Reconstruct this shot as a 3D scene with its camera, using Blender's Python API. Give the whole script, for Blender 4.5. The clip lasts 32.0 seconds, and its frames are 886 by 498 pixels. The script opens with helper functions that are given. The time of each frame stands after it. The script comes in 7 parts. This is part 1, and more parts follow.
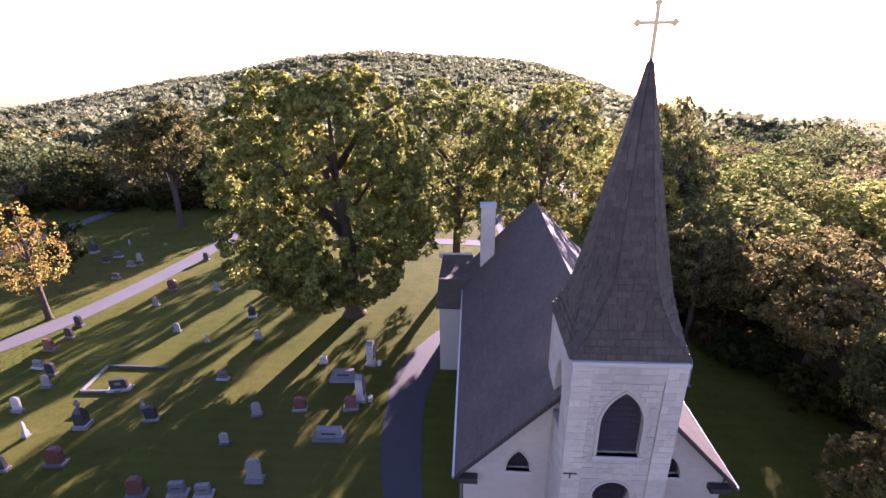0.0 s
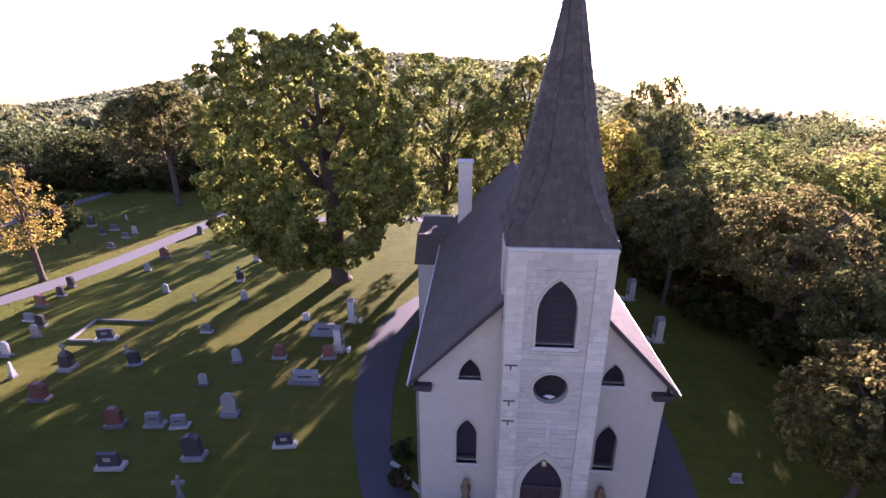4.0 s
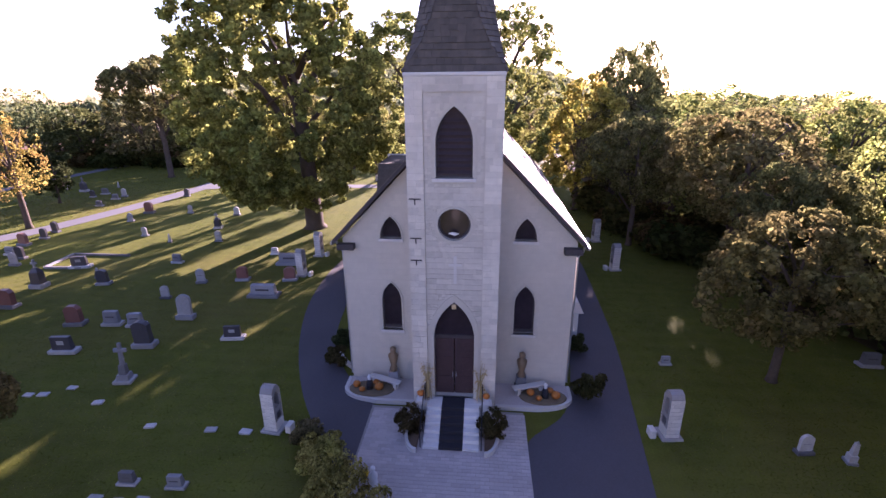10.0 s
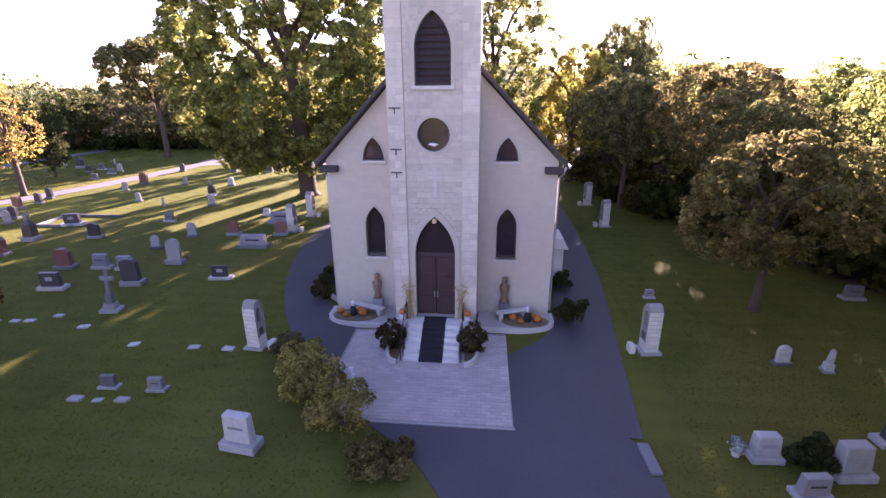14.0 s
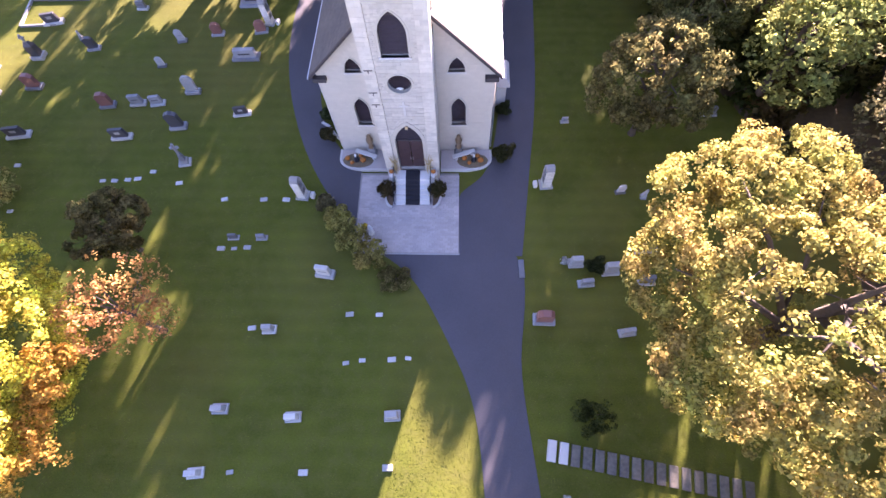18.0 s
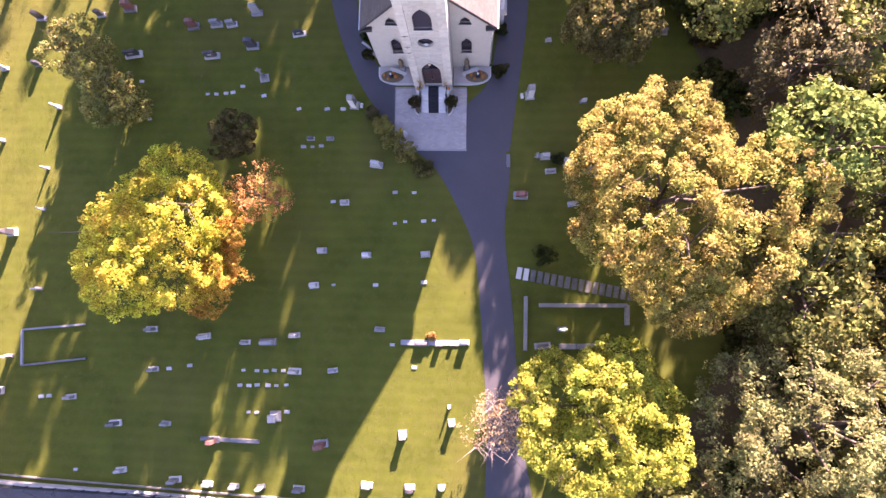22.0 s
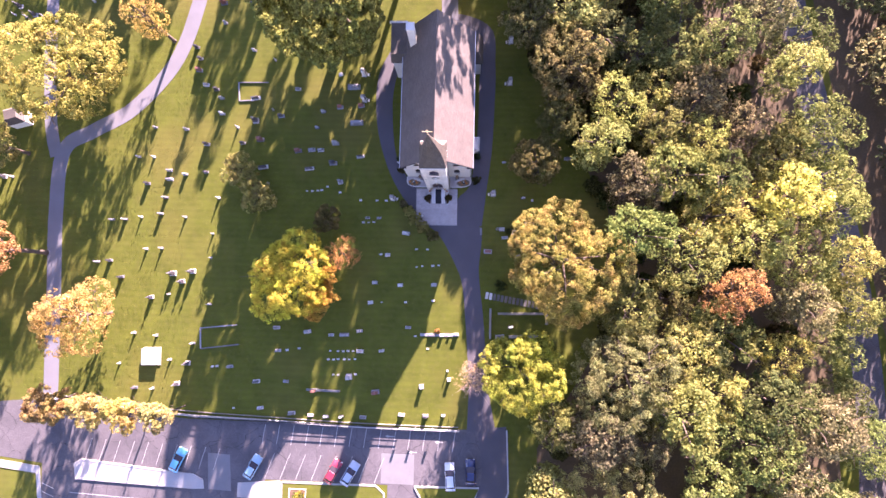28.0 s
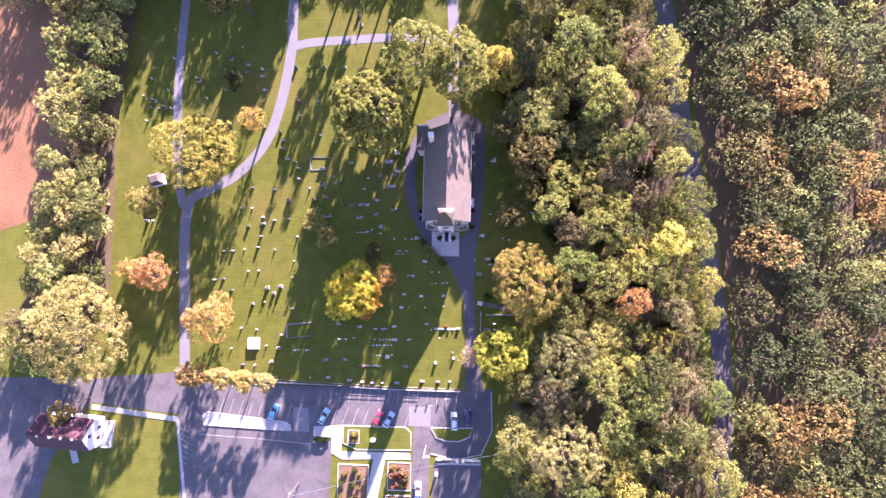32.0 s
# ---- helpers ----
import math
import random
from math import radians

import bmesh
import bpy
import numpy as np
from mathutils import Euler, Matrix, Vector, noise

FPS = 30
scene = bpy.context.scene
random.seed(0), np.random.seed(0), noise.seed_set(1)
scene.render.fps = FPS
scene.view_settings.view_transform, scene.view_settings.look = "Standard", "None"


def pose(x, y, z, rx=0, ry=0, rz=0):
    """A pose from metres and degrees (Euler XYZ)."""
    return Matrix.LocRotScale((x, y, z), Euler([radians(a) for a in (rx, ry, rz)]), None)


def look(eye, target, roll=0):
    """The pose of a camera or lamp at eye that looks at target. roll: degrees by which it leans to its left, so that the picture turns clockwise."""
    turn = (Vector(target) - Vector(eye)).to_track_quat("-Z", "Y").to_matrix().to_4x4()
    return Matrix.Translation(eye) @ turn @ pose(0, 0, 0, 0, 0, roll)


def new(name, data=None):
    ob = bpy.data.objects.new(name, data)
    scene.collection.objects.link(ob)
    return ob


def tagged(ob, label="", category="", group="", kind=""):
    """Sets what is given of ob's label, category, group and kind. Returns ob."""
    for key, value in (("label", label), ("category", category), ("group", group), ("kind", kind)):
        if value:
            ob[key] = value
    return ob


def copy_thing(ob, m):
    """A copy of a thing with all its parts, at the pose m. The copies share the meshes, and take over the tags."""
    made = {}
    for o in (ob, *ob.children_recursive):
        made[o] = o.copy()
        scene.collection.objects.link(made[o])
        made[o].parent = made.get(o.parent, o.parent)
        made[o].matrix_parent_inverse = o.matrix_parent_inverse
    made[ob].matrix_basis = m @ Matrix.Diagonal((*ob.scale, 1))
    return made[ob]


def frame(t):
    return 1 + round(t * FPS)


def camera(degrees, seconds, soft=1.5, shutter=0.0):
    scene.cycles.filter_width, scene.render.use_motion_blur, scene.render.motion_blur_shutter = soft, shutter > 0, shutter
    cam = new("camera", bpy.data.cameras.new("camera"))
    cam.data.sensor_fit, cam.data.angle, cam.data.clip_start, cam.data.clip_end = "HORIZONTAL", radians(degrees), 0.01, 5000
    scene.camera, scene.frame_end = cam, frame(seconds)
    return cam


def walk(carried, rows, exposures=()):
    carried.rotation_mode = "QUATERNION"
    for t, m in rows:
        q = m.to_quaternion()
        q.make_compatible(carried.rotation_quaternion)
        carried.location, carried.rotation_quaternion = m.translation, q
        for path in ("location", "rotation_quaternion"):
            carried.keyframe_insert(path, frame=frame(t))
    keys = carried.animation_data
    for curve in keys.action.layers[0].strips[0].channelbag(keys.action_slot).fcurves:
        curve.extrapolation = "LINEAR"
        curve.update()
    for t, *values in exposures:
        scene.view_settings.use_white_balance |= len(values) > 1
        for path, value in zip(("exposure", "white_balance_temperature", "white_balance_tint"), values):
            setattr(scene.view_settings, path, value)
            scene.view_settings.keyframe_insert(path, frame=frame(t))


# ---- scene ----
cam = camera(87.65, 32.0)
# seconds, place in metres, turn in degrees
ROWS = [
    (0.0, -5.73, -16.81, 26.20, 69.10, 0.64, 3.47),
    (0.5, -5.47, -17.13, 25.73, 68.89, 0.66, 3.39),
    (1.0, -5.12, -17.42, 25.35, 68.96, 0.81, 3.36),
    (1.5, -4.92, -17.75, 24.91, 69.07, 0.78, 3.32),
    (2.0, -4.63, -18.06, 24.47, 69.28, 0.86, 3.33),
    (2.5, -4.29, -18.32, 24.05, 69.60, 1.03, 3.31),
    (3.0, -3.94, -18.58, 23.54, 69.42, 0.63, 3.55),
    (3.5, -3.63, -18.83, 23.06, 69.52, 0.34, 3.93),
    (5.5, -2.12, -19.79, 20.72, 70.39, -0.01, 4.85),
    (6.0, -1.70, -20.05, 20.16, 70.90, -0.19, 5.04),
    (6.5, -1.26, -20.16, 19.64, 70.85, 0.34, 5.16),
    (7.0, -0.80, -20.34, 19.11, 70.66, 0.57, 5.09),
    (7.5, -0.39, -20.54, 18.64, 70.51, 0.33, 5.26),
    (8.0, -0.03, -20.80, 18.05, 70.54, 0.68, 5.46),
    (8.5, 0.33, -21.14, 17.61, 70.56, 0.50, 5.33),
    (9.0, 0.67, -21.51, 17.05, 70.52, 0.52, 5.27),
    (9.5, 1.04, -21.84, 16.46, 70.70, 0.45, 5.19),
    (10.0, 1.35, -22.19, 15.89, 70.81, 0.44, 5.24),
    (10.5, 1.57, -22.62, 15.25, 70.82, 0.47, 5.51),
    (11.0, 1.89, -22.89, 14.54, 70.95, 0.51, 5.59),
    (11.5, 2.17, -23.13, 13.88, 71.34, 0.76, 5.68),
    (12.0, 2.29, -23.34, 13.30, 72.02, 0.85, 5.79),
    (12.5, 2.42, -23.48, 12.67, 71.99, 0.50, 5.71),
    (13.0, 2.52, -23.46, 12.14, 71.87, 0.58, 5.66),
    (13.5, 2.50, -23.59, 11.88, 71.80, 0.39, 5.56),
    (14.0, 2.41, -23.60, 12.10, 70.90, 0.40, 5.35),
    (14.5, 2.05, -24.70, 12.85, 69.90, 0.60, 2.10),
    (15.0, 2.15, -24.00, 16.60, 55.40, 0.50, 1.25),
    (15.5, 2.40, -23.20, 19.90, 43.70, 0.50, 1.20),
    (17.5, 4.11, -23.51, 29.79, 28.78, 2.15, 2.12),
    (18.0, 3.83, -23.07, 31.36, 24.41, 1.87, 1.43),
    (18.5, 3.62, -22.90, 33.23, 20.09, 2.82, 1.20),
    (19.0, 3.53, -23.02, 35.22, 15.55, 3.36, 1.24),
    (19.5, 3.51, -23.55, 37.35, 8.61, 3.71, 1.31),
    (20.0, 3.93, -24.05, 39.79, 3.49, 4.74, 1.47),
    (20.5, 4.09, -24.27, 42.05, 3.41, 4.04, 1.08),
    (21.0, 4.09, -23.86, 44.42, 3.57, 3.89, 1.16),
    (21.5, 4.15, -23.75, 46.85, 3.74, 3.61, 1.28),
    (22.0, 4.24, -23.56, 49.36, 4.10, 3.24, 1.33),
    (22.5, 3.66, -23.81, 51.91, 4.24, 3.12, 1.22),
    (23.0, 3.33, -23.45, 54.56, 4.72, 2.95, 1.21),
    (23.5, 3.64, -23.65, 56.88, 4.59, 2.56, 1.45),
    (24.0, 3.82, -23.26, 59.56, 4.66, 2.30, 1.43),
    (24.5, 3.16, -22.84, 62.91, 4.57, 2.49, 1.59),
    (25.0, 3.20, -22.41, 66.63, 4.41, 2.51, 1.44),
    (25.5, 3.48, -22.12, 69.90, 4.43, 2.55, 1.41),
    (27.5, 4.94, -20.60, 84.10, 4.51, 3.16, 1.19),
    (28.0, 5.61, -20.55, 87.47, 4.43, 2.88, 1.28),
    (28.5, 5.04, -19.90, 90.94, 4.27, 2.81, 1.34),
    (29.0, 4.94, -19.17, 94.56, 4.10, 2.34, 1.31),
    (29.5, 3.78, -18.84, 98.94, 3.96, 2.18, 1.24),
    (30.0, 2.90, -18.81, 103.77, 3.78, 1.81, 1.09),
    (30.5, 2.24, -17.83, 109.05, 3.88, 1.44, 1.15),
    (31.0, 2.08, -17.27, 115.48, 3.84, 1.21, 1.19),
    (31.5, 1.89, -16.52, 124.01, 3.61, 1.54, 1.25),
    (32.0, 3.08, -15.34, 132.35, 3.51, 1.68, 1.32),
]
EXPOSURES = [(0.0, 2.4, 5800, 58), (6.0, 2.48, 5800, 58), (13.5, 3.0, 6050, 59), (15.0, 3.45, 6150, 60), (17.5, 3.65, 6100, 56), (19.0, 3.95, 5850, 34), (20.0, 3.62, 6450, 48), (25.0, 3.52, 6300, 55), (28.0, 3.4, 6050, 54), (32.0, 3.3, 5800, 54)]
walk(cam, [(t, pose(*p)) for t, *p in ROWS], EXPOSURES)

# ---- light ----
SUN_AZ, SUN_EL = radians(15.6), radians(15.5)
world = bpy.data.worlds.new("sky")
scene.world = world
world.use_nodes = True
wt = world.node_tree
sky = wt.nodes.new("ShaderNodeTexSky")
sky.sky_type, sky.sun_disc = "NISHITA", False
sky.sun_elevation, sky.sun_rotation = SUN_EL, SUN_AZ
sky.dust_density, sky.air_density, sky.ozone_density = 0.35, 1.0, 1.4
wt.nodes["Background"].inputs[1].default_value = 0.058
wt.links.new(sky.outputs[0], wt.nodes["Background"].inputs[0])
SUN_DIR = Vector((math.sin(SUN_AZ) * math.cos(SUN_EL), math.cos(SUN_AZ) * math.cos(SUN_EL), math.sin(SUN_EL)))
sun = new("sun", bpy.data.lights.new("sun", "SUN"))
sun.data.energy, sun.data.angle, sun.data.color = 5.0, radians(0.6), (1.0, 0.875, 0.69)
sun.matrix_world = look(SUN_DIR * 200, (0, 0, 0))


# ---- materials ----
def material(name, base, rough=0.8, metal=0.0, vary=0.15, fine=9.0, coarse=0.7, bump=0.15, random_tone=0.0, tint=None, spec=0.3, island=0.0):
    """A surface with grain at a fine and stains at a coarse scale, both in metres; random_tone shifts whole objects."""
    m = bpy.data.materials.new(name)
    m.use_nodes = True
    nt = m.node_tree
    n, l = nt.nodes, nt.links
    bs = n["Principled BSDF"]
    bs.inputs["Roughness"].default_value, bs.inputs["Metallic"].default_value = rough, metal
    bs.inputs["Specular IOR Level"].default_value = spec
    geo = n.new("ShaderNodeNewGeometry")
    a, b = n.new("ShaderNodeTexNoise"), n.new("ShaderNodeTexNoise")
    a.inputs["Scale"].default_value, b.inputs["Scale"].default_value = fine, coarse
    a.inputs["Detail"].default_value, b.inputs["Detail"].default_value = 6, 4
    for x in (a, b):
        l.new(geo.outputs["Position"], x.inputs["Vector"])
    dark = tuple(c * (1 - vary * 1.6) for c in base)
    light = tuple(min(1, c * (1 + vary * 1.3)) for c in (tint or base))
    mix = n.new("ShaderNodeMix")
    mix.data_type = "RGBA"
    mix.inputs["A"].default_value, mix.inputs["B"].default_value = (*dark, 1), (*light, 1)
    s = n.new("ShaderNodeMath")
    s.operation = "MULTIPLY_ADD"
    s.inputs[1].default_value, s.inputs[2].default_value = 1.3, -0.15
    av = n.new("ShaderNodeMath")
    av.operation = "ADD"
    h = n.new("ShaderNodeMath")
    h.operation = "MULTIPLY"
    h.inputs[1].default_value = 0.5
    l.new(a.outputs[0], av.inputs[0])
    l.new(b.outputs[0], av.inputs[1])
    l.new(av.outputs[0], h.inputs[0])
    l.new(h.outputs[0], s.inputs[0])
    l.new(s.outputs[0], mix.inputs["Factor"])
    col = mix.outputs["Result"]
    if random_tone:
        info, hsv, mr = n.new("ShaderNodeObjectInfo"), n.new("ShaderNodeHueSaturation"), n.new("ShaderNodeMapRange")
        mr.inputs[3].default_value, mr.inputs[4].default_value = 1 - random_tone, 1 + random_tone
        l.new(info.outputs["Random"], mr.inputs[0])
        l.new(mr.outputs[0], hsv.inputs["Value"])
        l.new(col, hsv.inputs["Color"])
        col = hsv.outputs[0]
    if island:
        hs, mp = n.new("ShaderNodeHueSaturation"), n.new("ShaderNodeMapRange")
        mp.inputs[3].default_value, mp.inputs[4].default_value = 1 - island, 1 + island
        l.new(geo.outputs["Random Per Island"], mp.inputs[0])
        l.new(mp.outputs[0], hs.inputs["Value"])
        l.new(col, hs.inputs["Color"])
        col = hs.outputs[0]
    l.new(col, bs.inputs["Base Color"])
    if bump:
        bp = n.new("ShaderNodeBump")
        bp.inputs["Strength"].default_value, bp.inputs["Distance"].default_value = bump, 0.05
        l.new(a.outputs[0], bp.inputs["Height"])
        l.new(bp.outputs[0], bs.inputs["Normal"])
    return m


def leaf_material(name, hue=0.022):
    """Leaves, thin and lit through; their colour is the tree's own, each clump a little off."""
    m = bpy.data.materials.new(name)
    m.use_nodes = True
    nt = m.node_tree
    n, l = nt.nodes, nt.links
    n.remove(n["Principled BSDF"])
    info, geo, hsv = n.new("ShaderNodeObjectInfo"), n.new("ShaderNodeNewGeometry"), n.new("ShaderNodeHueSaturation")
    noi = n.new("ShaderNodeTexNoise")
    noi.inputs["Scale"].default_value, noi.inputs["Detail"].default_value = 0.45, 4
    l.new(geo.outputs["Position"], noi.inputs["Vector"])
    v, h = n.new("ShaderNodeMapRange"), n.new("ShaderNodeMapRange")
    v.inputs[3].default_value, v.inputs[4].default_value = 0.48, 1.3
    h.inputs[1].default_value, h.inputs[2].default_value = 0.3, 0.7
    h.inputs[3].default_value, h.inputs[4].default_value = 0.5 - hue, 0.5 + hue
    l.new(geo.outputs["Random Per Island"], v.inputs[0])
    l.new(noi.outputs[0], h.inputs[0])
    clump, cr, times = n.new("ShaderNodeTexNoise"), n.new("ShaderNodeMapRange"), n.new("ShaderNodeMath")
    clump.inputs["Scale"].default_value, clump.inputs["Detail"].default_value = 1.1, 3
    l.new(geo.outputs["Position"], clump.inputs["Vector"])
    cr.inputs[1].default_value, cr.inputs[2].default_value = 0.34, 0.66
    cr.inputs[3].default_value, cr.inputs[4].default_value = 0.6, 1.4
    l.new(clump.outputs[0], cr.inputs[0])
    times.operation = "MULTIPLY"
    l.new(v.outputs[0], times.inputs[0])
    l.new(cr.outputs[0], times.inputs[1])
    l.new(times.outputs[0], hsv.inputs["Value"])
    l.new(h.outputs[0], hsv.inputs["Hue"])
    l.new(info.outputs["Color"], hsv.inputs["Color"])
    d, t, g = n.new("ShaderNodeBsdfDiffuse"), n.new("ShaderNodeBsdfTranslucent"), n.new("ShaderNodeBsdfGlossy")
    g.inputs["Roughness"].default_value = 0.45
    m1, m2 = n.new("ShaderNodeMixShader"), n.new("ShaderNodeMixShader")
    m1.inputs[0].default_value, m2.inputs[0].default_value = 0.56, 0.0
    l.new(hsv.outputs[0], d.inputs[0])
    l.new(hsv.outputs[0], t.inputs[0])
    l.new(d.outputs[0], m1.inputs[1])
    l.new(t.outputs[0], m1.inputs[2])
    l.new(m1.outputs[0], m2.inputs[1])
    l.new(g.outputs[0], m2.inputs[2])
    l.new(m2.outputs[0], n["Material Output"].inputs[0])
    return m


def grass_material():
    m = material("grass", (0.05, 0.066, 0.01), 0.9, vary=0.35, fine=11.0, coarse=0.3, bump=0.8, tint=(0.1, 0.112, 0.014), spec=0.1)
    nt = m.node_tree
    n, l = nt.nodes, nt.links
    bs = n["Principled BSDF"]
    old = bs.inputs["Base Color"].links[0].from_socket
    geo = n.new("ShaderNodeNewGeometry")
    wave = n.new("ShaderNodeTexWave")
    wave.inputs["Scale"].default_value, wave.inputs["Distortion"].default_value = 0.26, 1.2
    wave.inputs["Detail Scale"].default_value = 0.4
    wave.bands_direction = "Y"
    l.new(geo.outputs["Position"], wave.inputs["Vector"])
    patch = n.new("ShaderNodeTexNoise")
    patch.inputs["Scale"].default_value, patch.inputs["Detail"].default_value = 0.045, 5
    l.new(geo.outputs["Position"], patch.inputs["Vector"])
    ramp = n.new("ShaderNodeMapRange")
    ramp.inputs[1].default_value, ramp.inputs[2].default_value = 0.5, 0.75
    l.new(patch.outputs[0], ramp.inputs[0])
    dry = n.new("ShaderNodeMix")
    dry.data_type = "RGBA"
    dry.inputs["B"].default_value = (0.14, 0.118, 0.028, 1)
    l.new(ramp.outputs[0], dry.inputs["Factor"])
    l.new(old, dry.inputs["A"])
    stripe = n.new("ShaderNodeMapRange")
    stripe.inputs[3].default_value, stripe.inputs[4].default_value = 0.955, 1.05
    l.new(wave.outputs[1], stripe.inputs[0])
    hsv = n.new("ShaderNodeHueSaturation")
    l.new(stripe.outputs[0], hsv.inputs["Value"])
    l.new(dry.outputs["Result"], hsv.inputs["Color"])
    # worn, thin patches a step across
    worn, wr, wm = n.new("ShaderNodeTexNoise"), n.new("ShaderNodeMapRange"), n.new("ShaderNodeMix")
    worn.inputs["Scale"].default_value, worn.inputs["Detail"].default_value, worn.inputs["Roughness"].default_value = 1.1, 10, 0.8
    l.new(geo.outputs["Position"], worn.inputs["Vector"])
    wr.inputs[1].default_value, wr.inputs[2].default_value, wr.inputs[4].default_value = 0.46, 0.66, 0.85
    l.new(worn.outputs[0], wr.inputs[0])
    wm.data_type = "RGBA"
    wm.inputs["B"].default_value = (0.1, 0.1, 0.024, 1)
    l.new(wr.outputs[0], wm.inputs["Factor"])
    l.new(hsv.outputs[0], wm.inputs["A"])
    l.new(wm.outputs["Result"], bs.inputs["Base Color"])
    # blades shine against the sun
    bs.inputs["Sheen Weight"].default_value, bs.inputs["Sheen Roughness"].default_value = 0.05, 0.4
    bs.inputs["Sheen Tint"].default_value = (0.75, 0.8, 0.25, 1)
    bp = [x for x in n if x.type == "BUMP"][0]
    bp.inputs["Distance"].default_value, bp.inputs["Strength"].default_value = 0.03, 0.35
    return m


def glass_material(name, base, rough=0.08):
    m = material(name, base, rough, vary=0.3, fine=3.0, coarse=0.8, bump=0.02, spec=0.5)
    return m


GRASS = grass_material()
LIMESTONE = material("limestone", (0.53, 0.485, 0.405), 0.85, vary=0.17, fine=3.2, coarse=0.45, bump=0.9, random_tone=0.1, island=0.1)
LIME_CORE = material("limestone_wall", (0.50, 0.455, 0.375), 0.9, vary=0.09, fine=4, coarse=0.3, bump=0.12)
LIME_FACE = material("parged_stone", (0.53, 0.48, 0.395), 0.88, vary=0.11, fine=2.5, coarse=0.3, bump=0.2, island=0.02)
LIME_TRIM = material("dressed_stone", (0.56, 0.53, 0.48), 0.75, vary=0.08, fine=12, bump=0.1)
SHINGLE = material("roof_shingle", (0.063, 0.053, 0.044), 0.7, vary=0.3, fine=3.5, coarse=0.5, bump=0.3, tint=(0.1, 0.083, 0.066), random_tone=0.2, spec=0.3, island=0.22)
ASPHALT = material("asphalt", (0.083, 0.076, 0.082), 0.75, vary=0.2, fine=14, coarse=0.25, bump=0.25)
OLD_ASPHALT = material("worn_asphalt", (0.066, 0.062, 0.074), 0.85, vary=0.4, fine=5, coarse=0.2, bump=0.35, tint=(0.112, 0.102, 0.102))


def cracked(m, scale=0.22, width=0.012, dark=0.45):
    """Wandering cracks and sealed seams over an old road surface."""
    n, l = m.node_tree.nodes, m.node_tree.links
    bs = n["Principled BSDF"]
    old = bs.inputs["Base Color"].links[0].from_socket
    geo, noi, mixv, vor = n.new("ShaderNodeNewGeometry"), n.new("ShaderNodeTexNoise"), n.new("ShaderNodeVectorMath"), n.new("ShaderNodeTexVoronoi")
    noi.inputs["Scale"].default_value, noi.inputs["Detail"].default_value = 0.5, 6
    mixv.operation = "MULTIPLY_ADD"
    mixv.inputs[1].default_value = (2.2, 2.2, 0)
    l.new(geo.outputs["Position"], noi.inputs["Vector"])
    l.new(noi.outputs["Color"], mixv.inputs[0])
    l.new(geo.outputs["Position"], mixv.inputs[2])
    vor.feature = "DISTANCE_TO_EDGE"
    vor.inputs["Scale"].default_value = scale
    l.new(mixv.outputs[0], vor.inputs["Vector"])
    mr, hsv = n.new("ShaderNodeMapRange"), n.new("ShaderNodeHueSaturation")
    mr.inputs[2].default_value, mr.inputs[3].default_value = width, dark
    l.new(vor.outputs["Distance"], mr.inputs[0])
    l.new(mr.outputs[0], hsv.inputs["Value"])
    l.new(old, hsv.inputs["Color"])
    l.new(hsv.outputs[0], bs.inputs["Base Color"])


cracked(OLD_ASPHALT)
cracked(OLD_ASPHALT, 0.6, 0.02, 1.35)
LANE = material("gravel_lane", (0.15, 0.147, 0.155), 0.9, vary=0.15, fine=6, coarse=0.3, bump=0.3)
CONCRETE = material("concrete", (0.36, 0.345, 0.325), 0.85, vary=0.15, fine=8, coarse=0.4, bump=0.15)
PAVER = material("paver", (0.44, 0.385, 0.35), 0.85, vary=0.12, fine=10, bump=0.15, random_tone=0.08, island=0.1)
JOINT = material("sand_joint", (0.3, 0.27, 0.24), 0.95, vary=0.2, fine=20)
WHITE_STONE = material("white_step", (0.66, 0.63, 0.58), 0.8, vary=0.08, fine=9, bump=0.1)
CARPET = material("dark_mat", (0.03, 0.028, 0.032), 0.95, vary=0.2, fine=30, bump=0.3)
DOOR_WOOD = material("door_wood", (0.06, 0.034, 0.034), 0.55, vary=0.25, fine=8, coarse=1.0, bump=0.1)
GLASS = glass_material("dark_glass", (0.035, 0.025, 0.03))
LOUVER = material("belfry_louver", (0.055, 0.04, 0.045), 0.8, vary=0.2, fine=6)
DARK_TRIM = material("dark_trim", (0.06, 0.05, 0.05), 0.7, vary=0.2, fine=8)
METAL = material("galvanised", (0.55, 0.55, 0.55), 0.4, metal=0.8, vary=0.1, fine=8, bump=0.03)
IRON = material("black_iron", (0.02, 0.02, 0.022), 0.5, vary=0.2, fine=20, bump=0.05)
GOLD = material("gilded_cross", (0.75, 0.55, 0.30), 0.4, metal=0.4, vary=0.1, fine=10, bump=0.03)
BARK = material("bark", (0.10, 0.075, 0.055), 0.95, vary=0.35, fine=7, coarse=1.2, bump=0.8)
TWIG = material("bare_twig", (0.30, 0.24, 0.20), 0.9, vary=0.25, fine=6, bump=0.3)
LEAF = leaf_material("leaf")
TURNING_LEAF = leaf_material("turning_leaf", 0.035)
FIELD = material("dry_bean_field", (0.155, 0.072, 0.034), 0.95, vary=0.45, fine=1.6, coarse=0.06, bump=0.8, tint=(0.21, 0.105, 0.05))
GRANITE = material("grey_granite", (0.22, 0.215, 0.22), 0.55, vary=0.18, fine=14, coarse=1.6, bump=0.08, random_tone=0.45)
